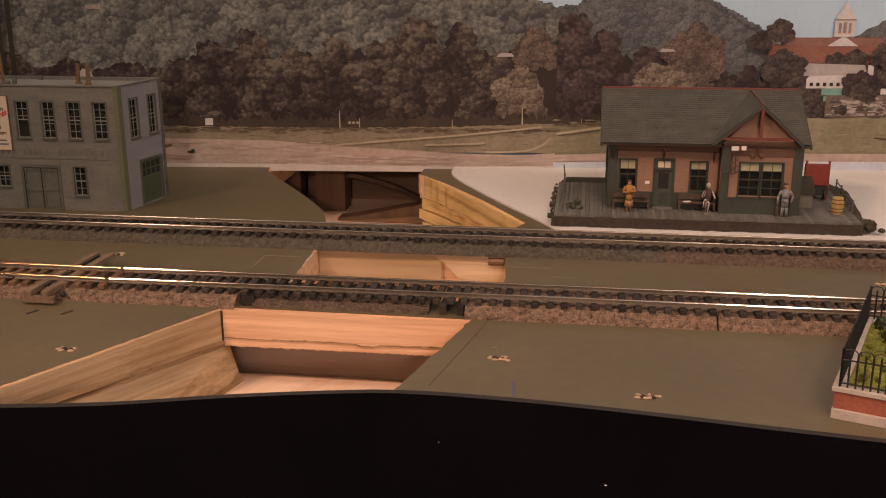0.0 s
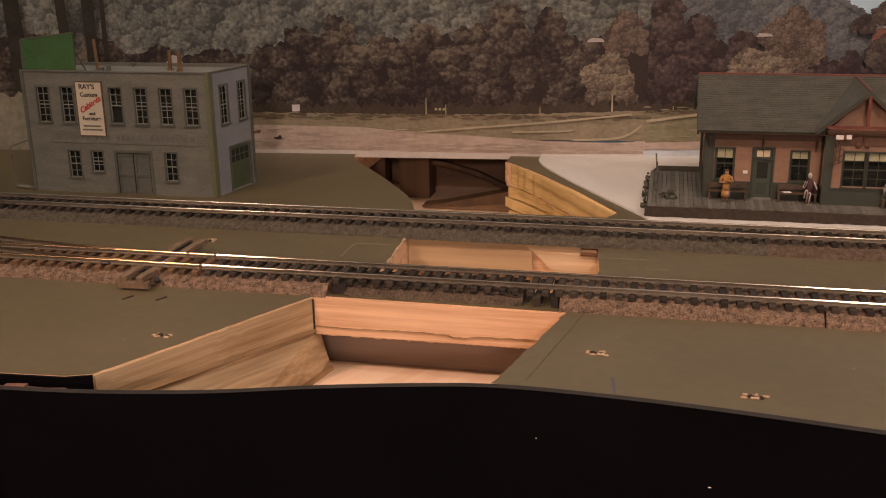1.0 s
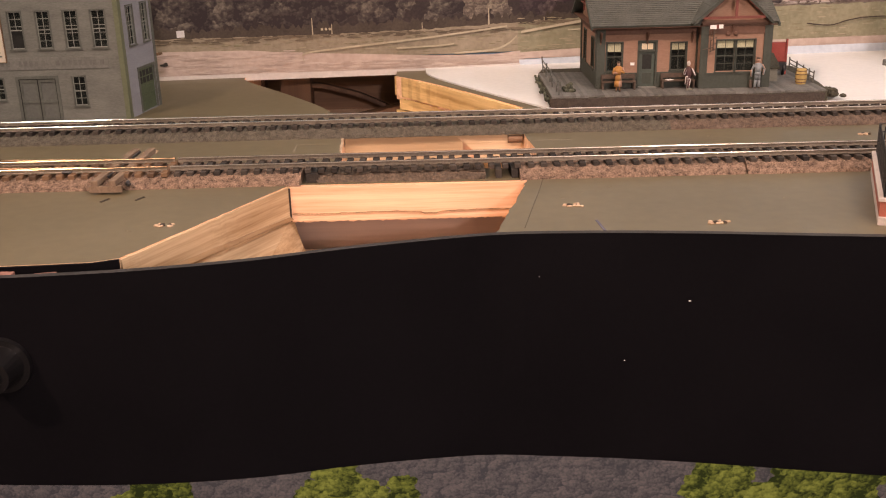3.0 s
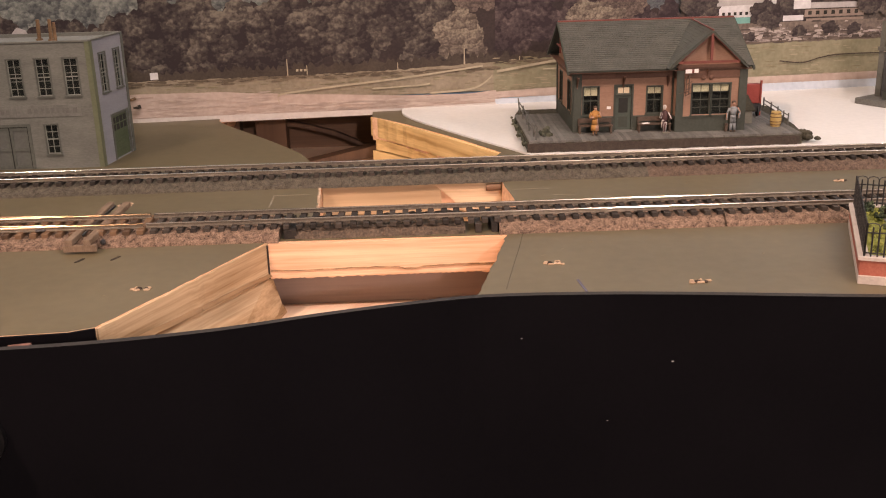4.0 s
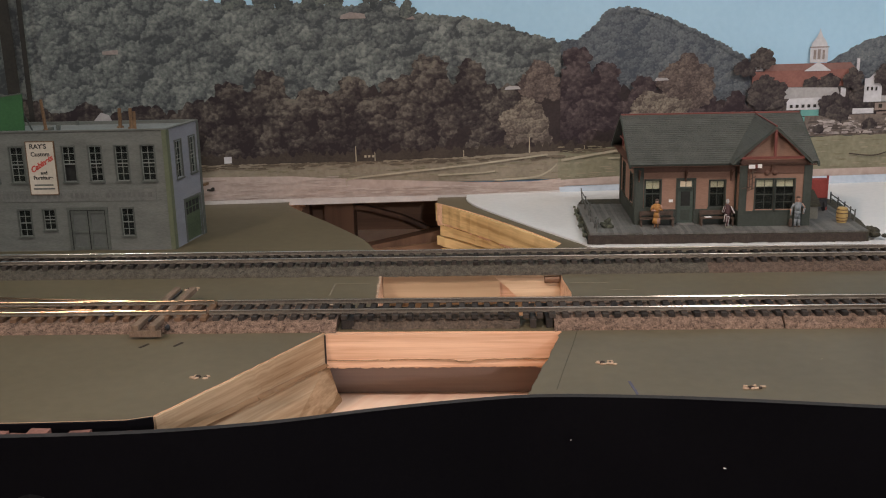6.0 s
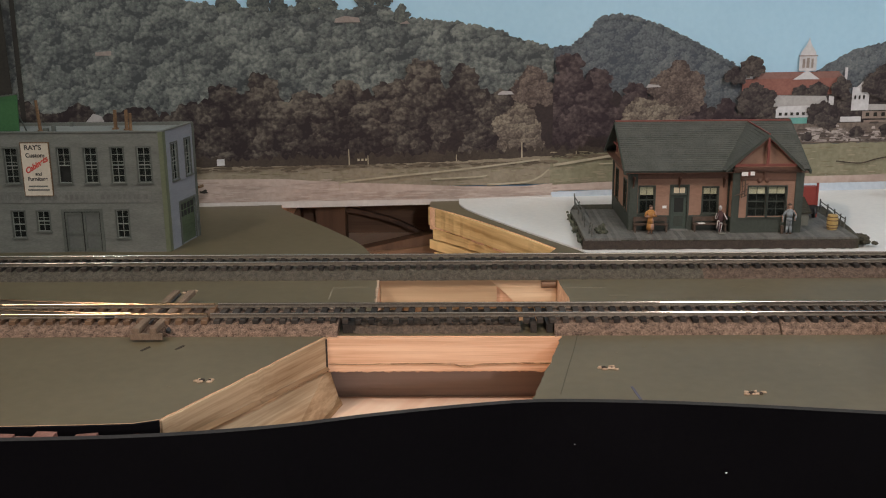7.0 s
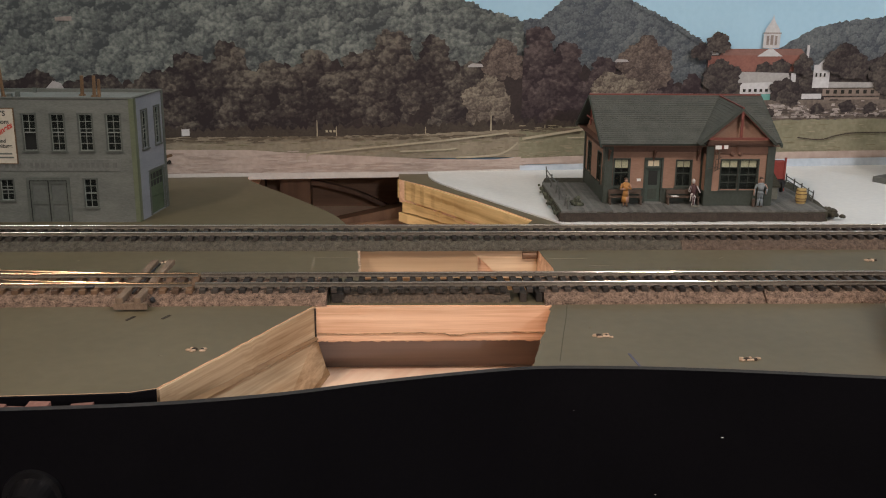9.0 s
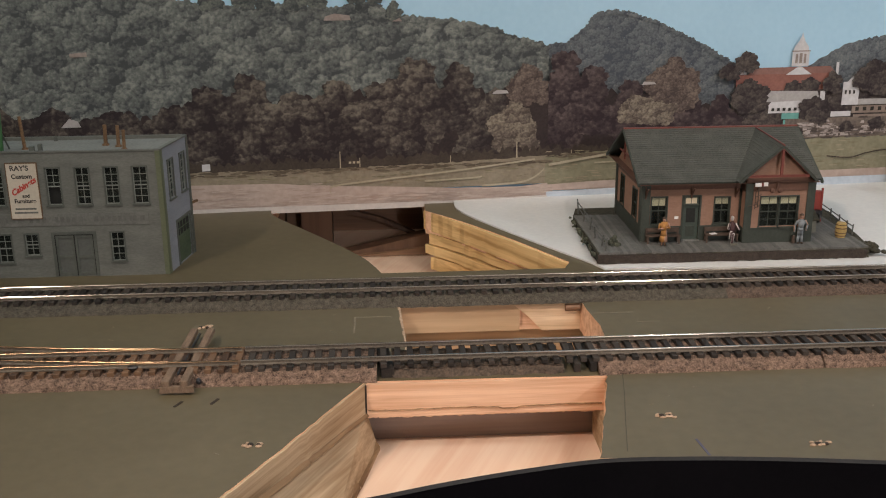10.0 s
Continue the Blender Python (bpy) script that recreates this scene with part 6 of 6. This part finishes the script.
part("soffit", box(B(), (XL + 0.001, YE + 0.001, EAVE - 0.0001), (XR - 0.001, EB - 0.001, EAVE + 0.0006)), DEPOT_BROWN, depot)
for y0, x in ((YW, X0), (YW, X1 - 0.0014)):
    bm = B()
    prism(bm, [(YW, EAVE), (YR, EAVE), (RY, RID - 0.0035)], x, x + 0.0014, "x")
    part("gable_wall", bm, DEPOT_TAN, depot)
bm = B()
prism(bm, [(XB - 0.001, EAVE + 0.002), (X1 + 0.001, EAVE + 0.002), (GX, GZ - 0.0028)], YB - 0.0004, YB + 0.0010, "y")
part("gable_wall", bm, DEPOT_TAN, depot)
gt = B()
for p, q, w in (((GL + 0.003, GE + 0.0016), (GX, GZ - 0.0008), 0.0008), ((GR - 0.003, GE + 0.0016), (GX, GZ - 0.0008), 0.0008)):
    p, q = Vector(p), Vector(q)
    n = Vector((-(q - p).y, (q - p).x)).normalized() * w
    prism(gt, [tuple(p - n), tuple(q - n), tuple(q + n), tuple(p + n)], GY + 0.0002, GY + 0.0012, "y")
part("barge_board", gt, DEPOT_GREEN, depot)
bm = box(B(), (GL + 0.0065, GY + 0.0001, 0.0532), (GR - 0.0065, GY + 0.0013, 0.0546))
box(bm, (GX - 0.0008, GY + 0.0001, 0.0546), (GX + 0.0008, GY + 0.0013, GZ - 0.001))
rod(bm, (GX - 0.0195, GY + 0.0008, 0.0546), (GX - 0.0010, GY + 0.0008, 0.0706), 0.00045, n=6)
rod(bm, (GX + 0.0180, GY + 0.0008, 0.0546), (GX + 0.0010, GY + 0.0008, 0.0706), 0.00045, n=6)
part("gable_truss", bm, DEPOT_RED, depot, "red decorative gable truss")
part("gable_band", brick_box(B(), bay, 0.0, X1 - XB, EAVE + 0.001, EAVE + 0.0036, 0.0003, 0.0011), DEPOT_BROWN, depot)
bm = ball(B(), (GX - 0.0030, YB - 0.0012, 0.0432), (0.0016, 0.0012, 0.0016), 8)
ball(bm, (GX + 0.0020, YB - 0.0012, 0.0432), (0.0016, 0.0012, 0.0016), 8)
rod(bm, (GX - 0.0005, YB - 0.0008, 0.0445), (GX - 0.0005, YB - 0.0030, 0.0490), 0.0006, n=6)
part("lamp_bracket", bm, DEPOT_BROWN, depot)
for x in (0.062, 0.092, 0.121):
    bm = rod(B(), (x, YW - 0.0012, 0.0385), (x, YE + 0.003, 0.0450), 0.0005, n=6)
    rod(bm, (x, YW - 0.0010, 0.0370), (x, YW - 0.0010, 0.0450), 0.0005, n=6)
    part("eave_bracket", bm, DEPOT_BROWN, depot)
bm = rod(B(), (X0 - 0.004, RY, RID - 0.004), (X0 - 0.004, RY, 0.055), 0.0006, n=6)
rod(bm, (X0 - 0.004, RY - 0.014, 0.0595), (X0 - 0.004, RY + 0.014, 0.0595), 0.0006, n=6)
part("gable_truss", bm, DEPOT_RED, depot)

signal = thing("train_order_signal", (0.1335, 0.6460, PT), "small white-tipped semaphore signal fixed before the depot bay", "signal")
bm = rod(B(), (0.1318, 0.6470, 0.0330), (0.1318, 0.6470, 0.0480), 0.0004, n=6)
for k in range(4):
    rod(bm, (0.1300, 0.6472, 0.0325 + 0.0035 * k), (0.1338, 0.6472, 0.0345 + 0.0035 * k), 0.0003, n=5)
rod(bm, (0.1300, 0.6472, 0.0320), (0.1300, 0.6472, 0.0450), 0.0003, n=5)
rod(bm, (0.1318, 0.6470, 0.0350), (0.1318, 0.6500, 0.0350), 0.0003, n=5)
rod(bm, (0.1318, 0.6470, 0.0440), (0.1318, 0.6500, 0.0440), 0.0003, n=5)
rod(bm, (0.1255, 0.6470, 0.0338), (0.1318, 0.6470, 0.0352), 0.0003, n=5)
part("mast", bm, BENCH, signal)
part("blade", box(B(), (0.1290, 0.6462, 0.0468), (0.1330, 0.6468, 0.0492)), WHITE_PAINT, signal, "white signal blade")
part("blade", box(B(), (0.1345, 0.6462, 0.0470), (0.1372, 0.6468, 0.0494)), WHITE_PAINT, signal, "white signal blade")
part("stripe", box(B(), (0.1330, 0.6463, 0.0470), (0.1345, 0.6467, 0.0492)), DEPOT_RED, signal)


def bench(x, y, w):
    b = thing("platform_bench", (x, y, PT), "dark wooden bench against the depot wall", "bench", "benches on the platform")
    part("seat", box(B(), (x - w / 2, y - 0.0030, PT + 0.0048), (x + w / 2, y + 0.0018, PT + 0.0055)), BENCH, b)
    part("backrest", box(B(), (x - w / 2, y + 0.0016, PT + 0.0066), (x + w / 2, y + 0.0022, PT + 0.0095)), BENCH, b)
    for sx in (-w / 2 + 0.0008, w / 2 - 0.0008):
        bm = box(B(), (x + sx - 0.0005, y - 0.0028, PT), (x + sx + 0.0005, y - 0.0020, PT + 0.0048))
        box(bm, (x + sx - 0.0005, y + 0.0012, PT), (x + sx + 0.0005, y + 0.0020, PT + 0.0095))
        part("leg", bm, BENCH, b)
    return b


bench(0.0735, 0.6545, 0.0220)
bench(0.1120, 0.6545, 0.0215)
tagged(part("newspaper", box(B(), (0.1045, 0.6520, PT + 0.0055), (0.1088, 0.6550, PT + 0.0058), turned((0.106, 0.653, 0), 18)), WHITE_PAINT), "white folded newspaper lying on the bench", "newspaper")


def standing(x, y, mats, label, tall=0.0200, skirt=False, arms=()):
    """A painted figurine of one piece: shoes, legs or skirt, coat, bent arms, head and hat. mats: coat, skin and shoes or hat."""
    bm = B()
    starts = []

    def paint(k):
        starts.append((len(bm.faces), k))

    paint(2)
    for sx in (-0.0012, 0.0012):
        ball(bm, (x + sx, y - 0.0006, PT + 0.0005), (0.0007, 0.0013, 0.0006), 8)
    paint(0)
    if skirt:
        rod(bm, (x, y, PT + 0.0032), (x, y, PT + 0.0070), 0.0027, 0.0023, 12)
        rod(bm, (x, y, PT + 0.0070), (x, y, PT + 0.0118), 0.0023, 0.0015, 12)
        paint(1)
        for sx in (-0.0009, 0.0009):
            rod(bm, (x + sx, y, PT + 0.0004), (x + sx, y, PT + 0.0036), 0.0005, 0.0007, 8)
        paint(0)
    else:
        for sx in (-1, 1):
            rod(bm, (x + sx * 0.0014, y, PT + 0.0004), (x + sx * 0.0010, y, PT + 0.0055), 0.0008, 0.0010, 8)
            rod(bm, (x + sx * 0.0010, y, PT + 0.0055), (x + sx * 0.0007, y, PT + 0.0100), 0.0010, 0.0013, 8)
        rod(bm, (x, y, PT + 0.0088), (x, y, PT + 0.0108), 0.0021, 0.0018, 12)
    rod(bm, (x, y, PT + 0.0105), (x, y, PT + 0.0148), 0.0017, 0.0023, 12)
    ball(bm, (x, y, PT + 0.0148), (0.0026, 0.0015, 0.0016), 10)
    for sx, elbow, wrist in arms:
        shoulder = Vector((x + sx * 0.0024, y, PT + 0.0152))
        e, w = Vector((x + elbow[0], y + elbow[1], PT + elbow[2])), Vector((x + wrist[0], y + wrist[1], PT + wrist[2]))
        paint(0)
        rod(bm, shoulder, e, 0.0008, 0.0007, 8)
        rod(bm, e, w, 0.0007, 0.0006, 8)
        paint(1)
        ball(bm, w, 0.0006, 6)
    paint(1)
    rod(bm, (x, y, PT + 0.0155), (x, y, PT + 0.0168), 0.0006, n=8)
    ball(bm, (x, y - 0.0001, PT + tall - 0.0018), (0.0011, 0.0012, 0.0014), 10)
    paint(2)
    ball(bm, (x, y + 0.0002, PT + tall - 0.0008), (0.0013, 0.0014, 0.0009), 10)
    bm.faces.ensure_lookup_table()
    for (a, k), b in zip(starts, [q[0] for q in starts[1:]] + [len(bm.faces)]):
        for f in bm.faces[a:b]:
            f.material_index = k
    return tagged(part("figurine", bm, mats, smooth=True), label, "figurine")


standing(0.0722, 0.6478, [CLOTH_ORANGE, FLESH, BENCH], "tiny orange-painted standing figurine on the platform", 0.0192, True, ((-1, (-0.0036, -0.0004, 0.0118), (-0.0010, -0.0020, 0.0120)), (1, (0.0036, -0.0004, 0.0120), (0.0012, -0.0020, 0.0128))))
standing(0.1612, 0.6462, [CLOTH_GREY, FLESH, BENCH], "tiny blue-grey painted standing figurine by the bay", 0.0200, False, ((-1, (-0.0040, 0.0, 0.0120), (-0.0042, -0.0006, 0.0082)), (1, (0.0042, 0.0, 0.0122), (0.0034, -0.0008, 0.0092))))
bm = ball(B(), (0.1185, 0.6530, PT + 0.0098), (0.0026, 0.0017, 0.0042), 10)
rod(bm, (0.1205, 0.6525, PT + 0.0125), (0.1222, 0.6500, PT + 0.0085), 0.0008, n=6)
rod(bm, (0.1165, 0.6525, PT + 0.0125), (0.1150, 0.6500, PT + 0.0095), 0.0008, n=6)
cloth = len(bm.faces)
rod(bm, (0.1178, 0.6525, PT + 0.0062), (0.1182, 0.6490, PT + 0.0062), 0.0011, n=6)
rod(bm, (0.1182, 0.6490, PT + 0.0064), (0.1172, 0.6480, PT), 0.0010, n=6)
rod(bm, (0.1192, 0.6522, PT + 0.0066), (0.1164, 0.6486, PT + 0.0078), 0.0010, n=6)
rod(bm, (0.1164, 0.6486, PT + 0.0078), (0.1158, 0.6476, PT + 0.0035), 0.0009, n=6)
ball(bm, (0.1182, 0.6526, PT + 0.0160), (0.0012, 0.0013, 0.0017), 8)
for f in list(bm.faces)[cloth:]:
    f.material_index = 1
tagged(part("figurine", bm, [CLOTH_DARK, CLOTH_WHITE], smooth=True), "tiny brown and white seated figurine on the bench", "figurine")
part("crate", box(B(), (0.1160, 0.6445, PT), (0.1200, 0.6470, PT + 0.0010), bevel=0.0002), CRATE_GREY)
tagged(bpy.data.objects["crate"], "low grey footboard on the platform planks", "footboard")
tagged(part("satchel", box(B(), (0.1562, 0.6455, PT), (0.1582, 0.6475, PT + 0.0055), bevel=0.0005), BENCH), "small brown satchel standing on the platform", "satchel")

barrel = thing("barrel", (0.1935, 0.6580, PT), "yellow-tan wooden barrel with hoops on the platform", "barrel")
bm = B()
for z0, z1, a, b in ((0, 0.0030, 0.0030, 0.0036), (0.0030, 0.0068, 0.0036, 0.0036), (0.0068, 0.0098, 0.0036, 0.0030)):
    rod(bm, (0.1935, 0.6580, PT + z0), (0.1935, 0.6580, PT + z1), a, b, 16)
part("staves", bm, BARREL_YELLOW, barrel)
for z, r in ((0.0014, 0.0035), (0.0034, 0.00378), (0.0064, 0.00378), (0.0086, 0.0034)):
    part("hoop", rod(B(), (0.1935, 0.6580, PT + z - 0.0003), (0.1935, 0.6580, PT + z + 0.0003), r, n=16), RUST, barrel)

cart = thing("baggage_cart", (0.1880, 0.6960, PT), "dark red upright baggage cart beside the depot", "baggage cart")
part("deck_board", box(B(), (0.1815, 0.6950, PT + 0.0085), (0.1955, 0.7000, PT + 0.0215), bevel=0.0003), CRATE_RED, cart)
for x in (0.1812, 0.1946):
    part("stake", box(B(), (x, 0.6945, PT), (x + 0.0012, 0.6957, PT + 0.0240)), CRATE_RED, cart)
for x in (0.1835, 0.1925):
    part("wheel", rod(B(), (x, 0.6930, PT + 0.0036), (x + 0.0008, 0.6930, PT + 0.0036), 0.0036, n=16), IRON_BLACK, cart)
part("axle", box(B(), (0.1815, 0.6920, PT + 0.0030), (0.1950, 0.6990, PT + 0.0084)), IRON_BLACK, cart)
bin_ob = thing("coal_bin", (0.1770, 0.6760, PT), "grey wooden bin with a sloping lid beside the depot", "bin")
bm = B()
prism(bm, [(0.6690, PT), (0.6840, PT), (0.6840, PT + 0.0150), (0.6690, PT + 0.0085)], 0.1708, 0.1815, "x")
part("body", bm, CRATE_GREY, bin_ob)
bm = B()
prism(bm, [(0.6680, PT + 0.0083), (0.6850, PT + 0.0155), (0.6850, PT + 0.0165), (0.6680, PT + 0.0093)], 0.1702, 0.1830, "x")
part("lid", bm, PLATFORM_EDGE, bin_ob)


def platform_fence(posts, label):
    f = thing("platform_fence", (posts[0][0], posts[0][1], PT), label, "fence", "fences on the platform")
    for x, y, h, dx in posts:
        part("post", rod(B(), (x, y, PT), (x + dx, y, PT + h), 0.00055, 0.00045, 6), IRON_GREY, f)
    for k in (0.45, 0.80):
        bm = B()
        for (x0, y0, h0, d0), (x1, y1, h1, d1) in zip(posts, posts[1:]):
            rod(bm, (x0 + d0 * k, y0, PT + h0 * k), (x1 + d1 * k, y1, PT + h1 * k), 0.0004, n=6)
        part("rail", bm, IRON_GREY, f)
    return f


platform_fence([(0.0325, 0.7290, 0.0110, -0.001), (0.0322, 0.7080, 0.0095, 0.0005), (0.0328, 0.6880, 0.0090, 0.001), (0.0322, 0.6680, 0.0080, -0.0005), (0.0328, 0.6500, 0.0075, 0.001), (0.0332, 0.6400, 0.0085, 0.0008)], "leaning dark grey rail fence at the platform's side")
platform_fence([(0.2060, 0.7180, 0.0080, 0), (0.2050, 0.7000, 0.0080, 0), (0.2040, 0.6840, 0.0080, 0), (0.2030, 0.6700, 0.0078, 0), (0.2022, 0.6600, 0.0080, 0.0004)], "dark grey rail fence at the platform's end")

# -- the store at the right --
SO, SU = Vector((0.3100, 0.7660)), Vector((0.52, -0.853)).normalized()
SN = Vector((-SU.y, SU.x)) * -1
store = thing("corner_store", (0.335, 0.745, 0.0015), "dark grey model store front with a striped awning on white foam", "model building")
sf = frame_on(SO, SU, SN)
base = B()
o = SO + SN * 0.018 - SU * 0.006
c = [o, o + SU * 0.095, o + SU * 0.095 - SN * 0.075, o - SN * 0.075]
prism(base, [tuple(p) for p in c], 0.0015, 0.0058)
part("pavement", base, PLATFORM, store, "grey pavement slab")
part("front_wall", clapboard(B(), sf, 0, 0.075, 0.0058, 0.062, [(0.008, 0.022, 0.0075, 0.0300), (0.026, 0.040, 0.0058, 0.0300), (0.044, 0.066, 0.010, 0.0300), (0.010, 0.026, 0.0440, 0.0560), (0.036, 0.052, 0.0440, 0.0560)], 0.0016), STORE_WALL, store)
side = frame_on(SO - SN * 0.055, SN, -SU)
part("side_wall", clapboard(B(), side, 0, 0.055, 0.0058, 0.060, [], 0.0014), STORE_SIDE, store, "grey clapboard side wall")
# near-black block whose colour gives the darkness inside the store
bm = B()
inner = [SO - SN * 0.003 + SU * 0.002, SO - SN * 0.003 + SU * 0.073, SO - SN * 0.054 + SU * 0.073, SO - SN * 0.054 + SU * 0.002]
prism(bm, [tuple(p) for p in inner], 0.006, 0.0585)
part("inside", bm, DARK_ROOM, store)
part("roof", brick_box(B(), sf, 0.0, 0.075, 0.0590, 0.0600, -0.055, -0.0015), ROOF_GREY, store)
part("corner_board", brick_box(B(), sf, -0.0010, 0.0035, 0.0058, 0.062, 0.0003, 0.0014), STORE_SIDE, store)
part("cornice", brick_box(B(), sf, -0.0015, 0.0765, 0.0405, 0.0432, 0.0003, 0.0030), STORE_SIDE, store)
part("sign_board", brick_box(B(), sf, 0.004, 0.071, 0.0350, 0.0398, 0.0003, 0.0014), STORE_WALL, store)
part("sign_edge", brick_box(B(), sf, 0.003, 0.072, 0.0398, 0.0405, 0.0003, 0.0022), COPING, store)
for a, b, c, e in ((0.008, 0.022, 0.0075, 0.0300), (0.044, 0.066, 0.010, 0.0300), (0.010, 0.026, 0.0440, 0.0560), (0.036, 0.052, 0.0440, 0.0560)):
    sash_window(store, sf, a, b, c, e, 2, 1, STORE_SIDE, STORE_WALL)
aw = None
for k in range(8):
    s0 = 0.0150 + 0.0058 * k
    bm = B()
    v = [bm.verts.new(sf(s, z, d)) for s in (s0, s0 + 0.0058) for z, d in ((0.0325, 0.001), (0.0245, 0.0130), (0.0240, 0.0130), (0.0320, 0.001))]
    for f in ((0, 1, 2, 3), (4, 7, 6, 5), (0, 4, 5, 1), (1, 5, 6, 2), (2, 6, 7, 3), (3, 7, 4, 0)):
        bm.faces.new([v[i] for i in f])
    if aw is None:
        aw = part("awning", bm, AWNING_WHITE, store, "grey and white striped awning")
    else:
        part("stripe", bm, AWNING_WHITE if k % 2 == 0 else AWNING_GREY, aw)
sbin = thing("sidewalk_bin", tuple(sf(0.020, 0.0058, 0.009)), "low dark green bin standing before the store", "bin")
part("body", brick_box(B(), sf, 0.012, 0.034, 0.0059, 0.0125, 0.004, 0.011), DEPOT_GREEN, sbin)
part("lid", brick_box(B(), sf, 0.0115, 0.0345, 0.0125, 0.0133, 0.0035, 0.0115), IRON_BLACK, sbin)

# -- the little walled graveyard --
CU, CV = Vector((0.937, -0.349)).normalized(), Vector((0.349, 0.937)).normalized()
CO = Vector((0.1335, 0.3915))
yard = thing("walled_plot", (0.17, 0.42, 0), "small raised garden plot with red brick wall and turf", "garden plot")
W, L, TOP = 0.068, 0.0815, 0.0113
cf = frame_on(CO, CU, -CV)


def ring(bm, s0, s1, l0, l1, z0, z1, wide):
    for a, b, c, e in ((s0, s1, l0, l0 + wide), (s0, s1, l1 - wide, l1), (s0, s0 + wide, l0 + wide, l1 - wide), (s1 - wide, s1, l0 + wide, l1 - wide)):
        brick_box(bm, cf, a, b, z0, z1, -c, -e)
    return bm


part("footing", brick_box(B(), cf, 0.0006, W, 0.0002, 0.0035, 0.0012, -L), COPING, yard, "pale plaster footing with shade put into its colour")
part("brick_wall", ring(B(), 0.0008, W, 0.0004, L, 0.0035, 0.0100, 0.003), BRICK, yard, "red painted brick wall")
part("coping", ring(B(), 0.0, W + 0.0008, -0.0004, L + 0.0004, 0.0100, TOP, 0.0042), COPING, yard, "pale coping stones")
bm = B()
n = 22
grid = [[bm.verts.new(cf(0.003 + (W - 0.006) * i / n, 0.0098 + 0.0020 * noise.noise(Vector((i * 0.4, j * 0.4, 2))) + 0.0012 * rnd.random(), -0.003 - (L - 0.006) * j / n)) for j in range(n + 1)] for i in range(n + 1)]
for i in range(n):
    for j in range(n):
        bm.faces.new((grid[i][j], grid[i + 1][j], grid[i + 1][j + 1], grid[i][j + 1]))
part("turf", bm, TURF, yard, "bright yellow-green turf")
bm = B()
for _ in range(420):
    s, l = rnd.uniform(0.005, W - 0.005), rnd.uniform(0.005, L - 0.005)
    p = Vector(cf(s, 0.0105, -l))
    for k in range(2):
        q = p + Vector((rnd.gauss(0, 0.0008), rnd.gauss(0, 0.0008), rnd.uniform(0.0008, 0.0034)))
        v = [bm.verts.new(p + Vector((-0.0003, 0, 0))), bm.verts.new(p + Vector((0.0003, 0.0002, 0))), bm.verts.new(q)]
        bm.faces.new(v)
    ball(bm, p, (rnd.uniform(0.0006, 0.0014),) * 3, 4)
tagged(part("tufts", bm, TURF_TUFT, yard, "yellow-green grass tufts"), kind="stuff")
for s, l, h, rz in ((0.018, 0.058, 0.0100, 14), (0.020, 0.040, 0.0100, 10), (0.045, 0.050, 0.011, -8), (0.050, 0.028, 0.009, 5)):
    at = cf(s, 0.0105, -l)
    stone = thing("headstone", at, "small grey leaning stone slab in the turf", "stone slab", "stone slabs in the plot")
    bm = box(B(), (at[0] - 0.0035, at[1] - 0.0008, at[2] - 0.001), (at[0] + 0.0035, at[1] + 0.0008, at[2] + h), turned(at, rz), 0.0007)
    part("slab", bm, STONE_GREY, stone)
    part("foot", box(B(), (at[0] - 0.0045, at[1] - 0.0016, at[2] - 0.001), (at[0] + 0.0045, at[1] + 0.0016, at[2] + 0.0012), turned(at, rz), 0.0004), STONE_GREY, stone)
for s, l, r in ((0.014, 0.060, 0.0042), (0.016, 0.043, 0.0035), (0.008, 0.070, 0.003), (0.030, 0.070, 0.0035), (0.04, 0.02, 0.003)):
    at = Vector(cf(s, 0.0115, -l))
    bush = thing("bush", tuple(at), "small dark green bush beside a stone", "bush", "bushes in the plot")
    bm = B()
    for _ in range(60):
        d = Vector((rnd.gauss(0, 1), rnd.gauss(0, 1), rnd.gauss(0, 1))).normalized() * r * rnd.uniform(0.3, 1.0)
        q = at + Vector((d.x, d.y, abs(d.z) * 1.5))
        ball(bm, q, (rnd.uniform(0.0004, 0.0011),) * 3, 4)
    part("leaves", bm, BUSH, bush)
    part("stem", rod(B(), tuple(at - Vector((0, 0, 0.002))), tuple(at + Vector((0, 0, r))), 0.0004, n=5), BENCH, bush)
fence = thing("iron_fence", cf(0.0, TOP, -0.0), "black iron paling fence with hooped tops on the wall", "fence")
for fn, ln in ((lambda s, z, d=0.0: cf(0.0022 + s, z, -0.0018), W - 0.004), (lambda s, z, d=0.0: cf(0.0022 + s, z, -L + 0.0022), W - 0.004), (lambda s, z, d=0.0: cf(0.0022, z, -0.0018 - s), L - 0.004), (lambda s, z, d=0.0: cf(W - 0.0018, z, -0.0018 - s), L - 0.004)):
    n = int(ln / 0.0024)
    for k in range(n + 1):
        s = ln * k / n
        part("paling", rod(B(), fn(s, TOP), fn(s, TOP + (0.0125 if k % 6 else 0.0140)), 0.00038 if k % 6 else 0.0005, n=5), IRON_BLACK, fence)
    bm = B()
    for z in (TOP + 0.0014, TOP + 0.0100):
        rod(bm, fn(0, z), fn(ln, z), 0.00032, n=5)
    part("rail", bm, IRON_BLACK, fence)
    bm = B()
    for k in range(0, n - 1, 2):
        a, b = ln * k / n, ln * (k + 2) / n
        pts = [Vector(fn((a + b) / 2 - (b - a) / 2 * math.cos(t), TOP + 0.0125 + 0.0016 * math.sin(t))) for t in (0, 0.8, 1.57, 2.34, 3.14)]
        for p, q in zip(pts, pts[1:]):
            rod(bm, p, q, 0.00022, n=4)
    part("hoops", bm, IRON_BLACK, fence)
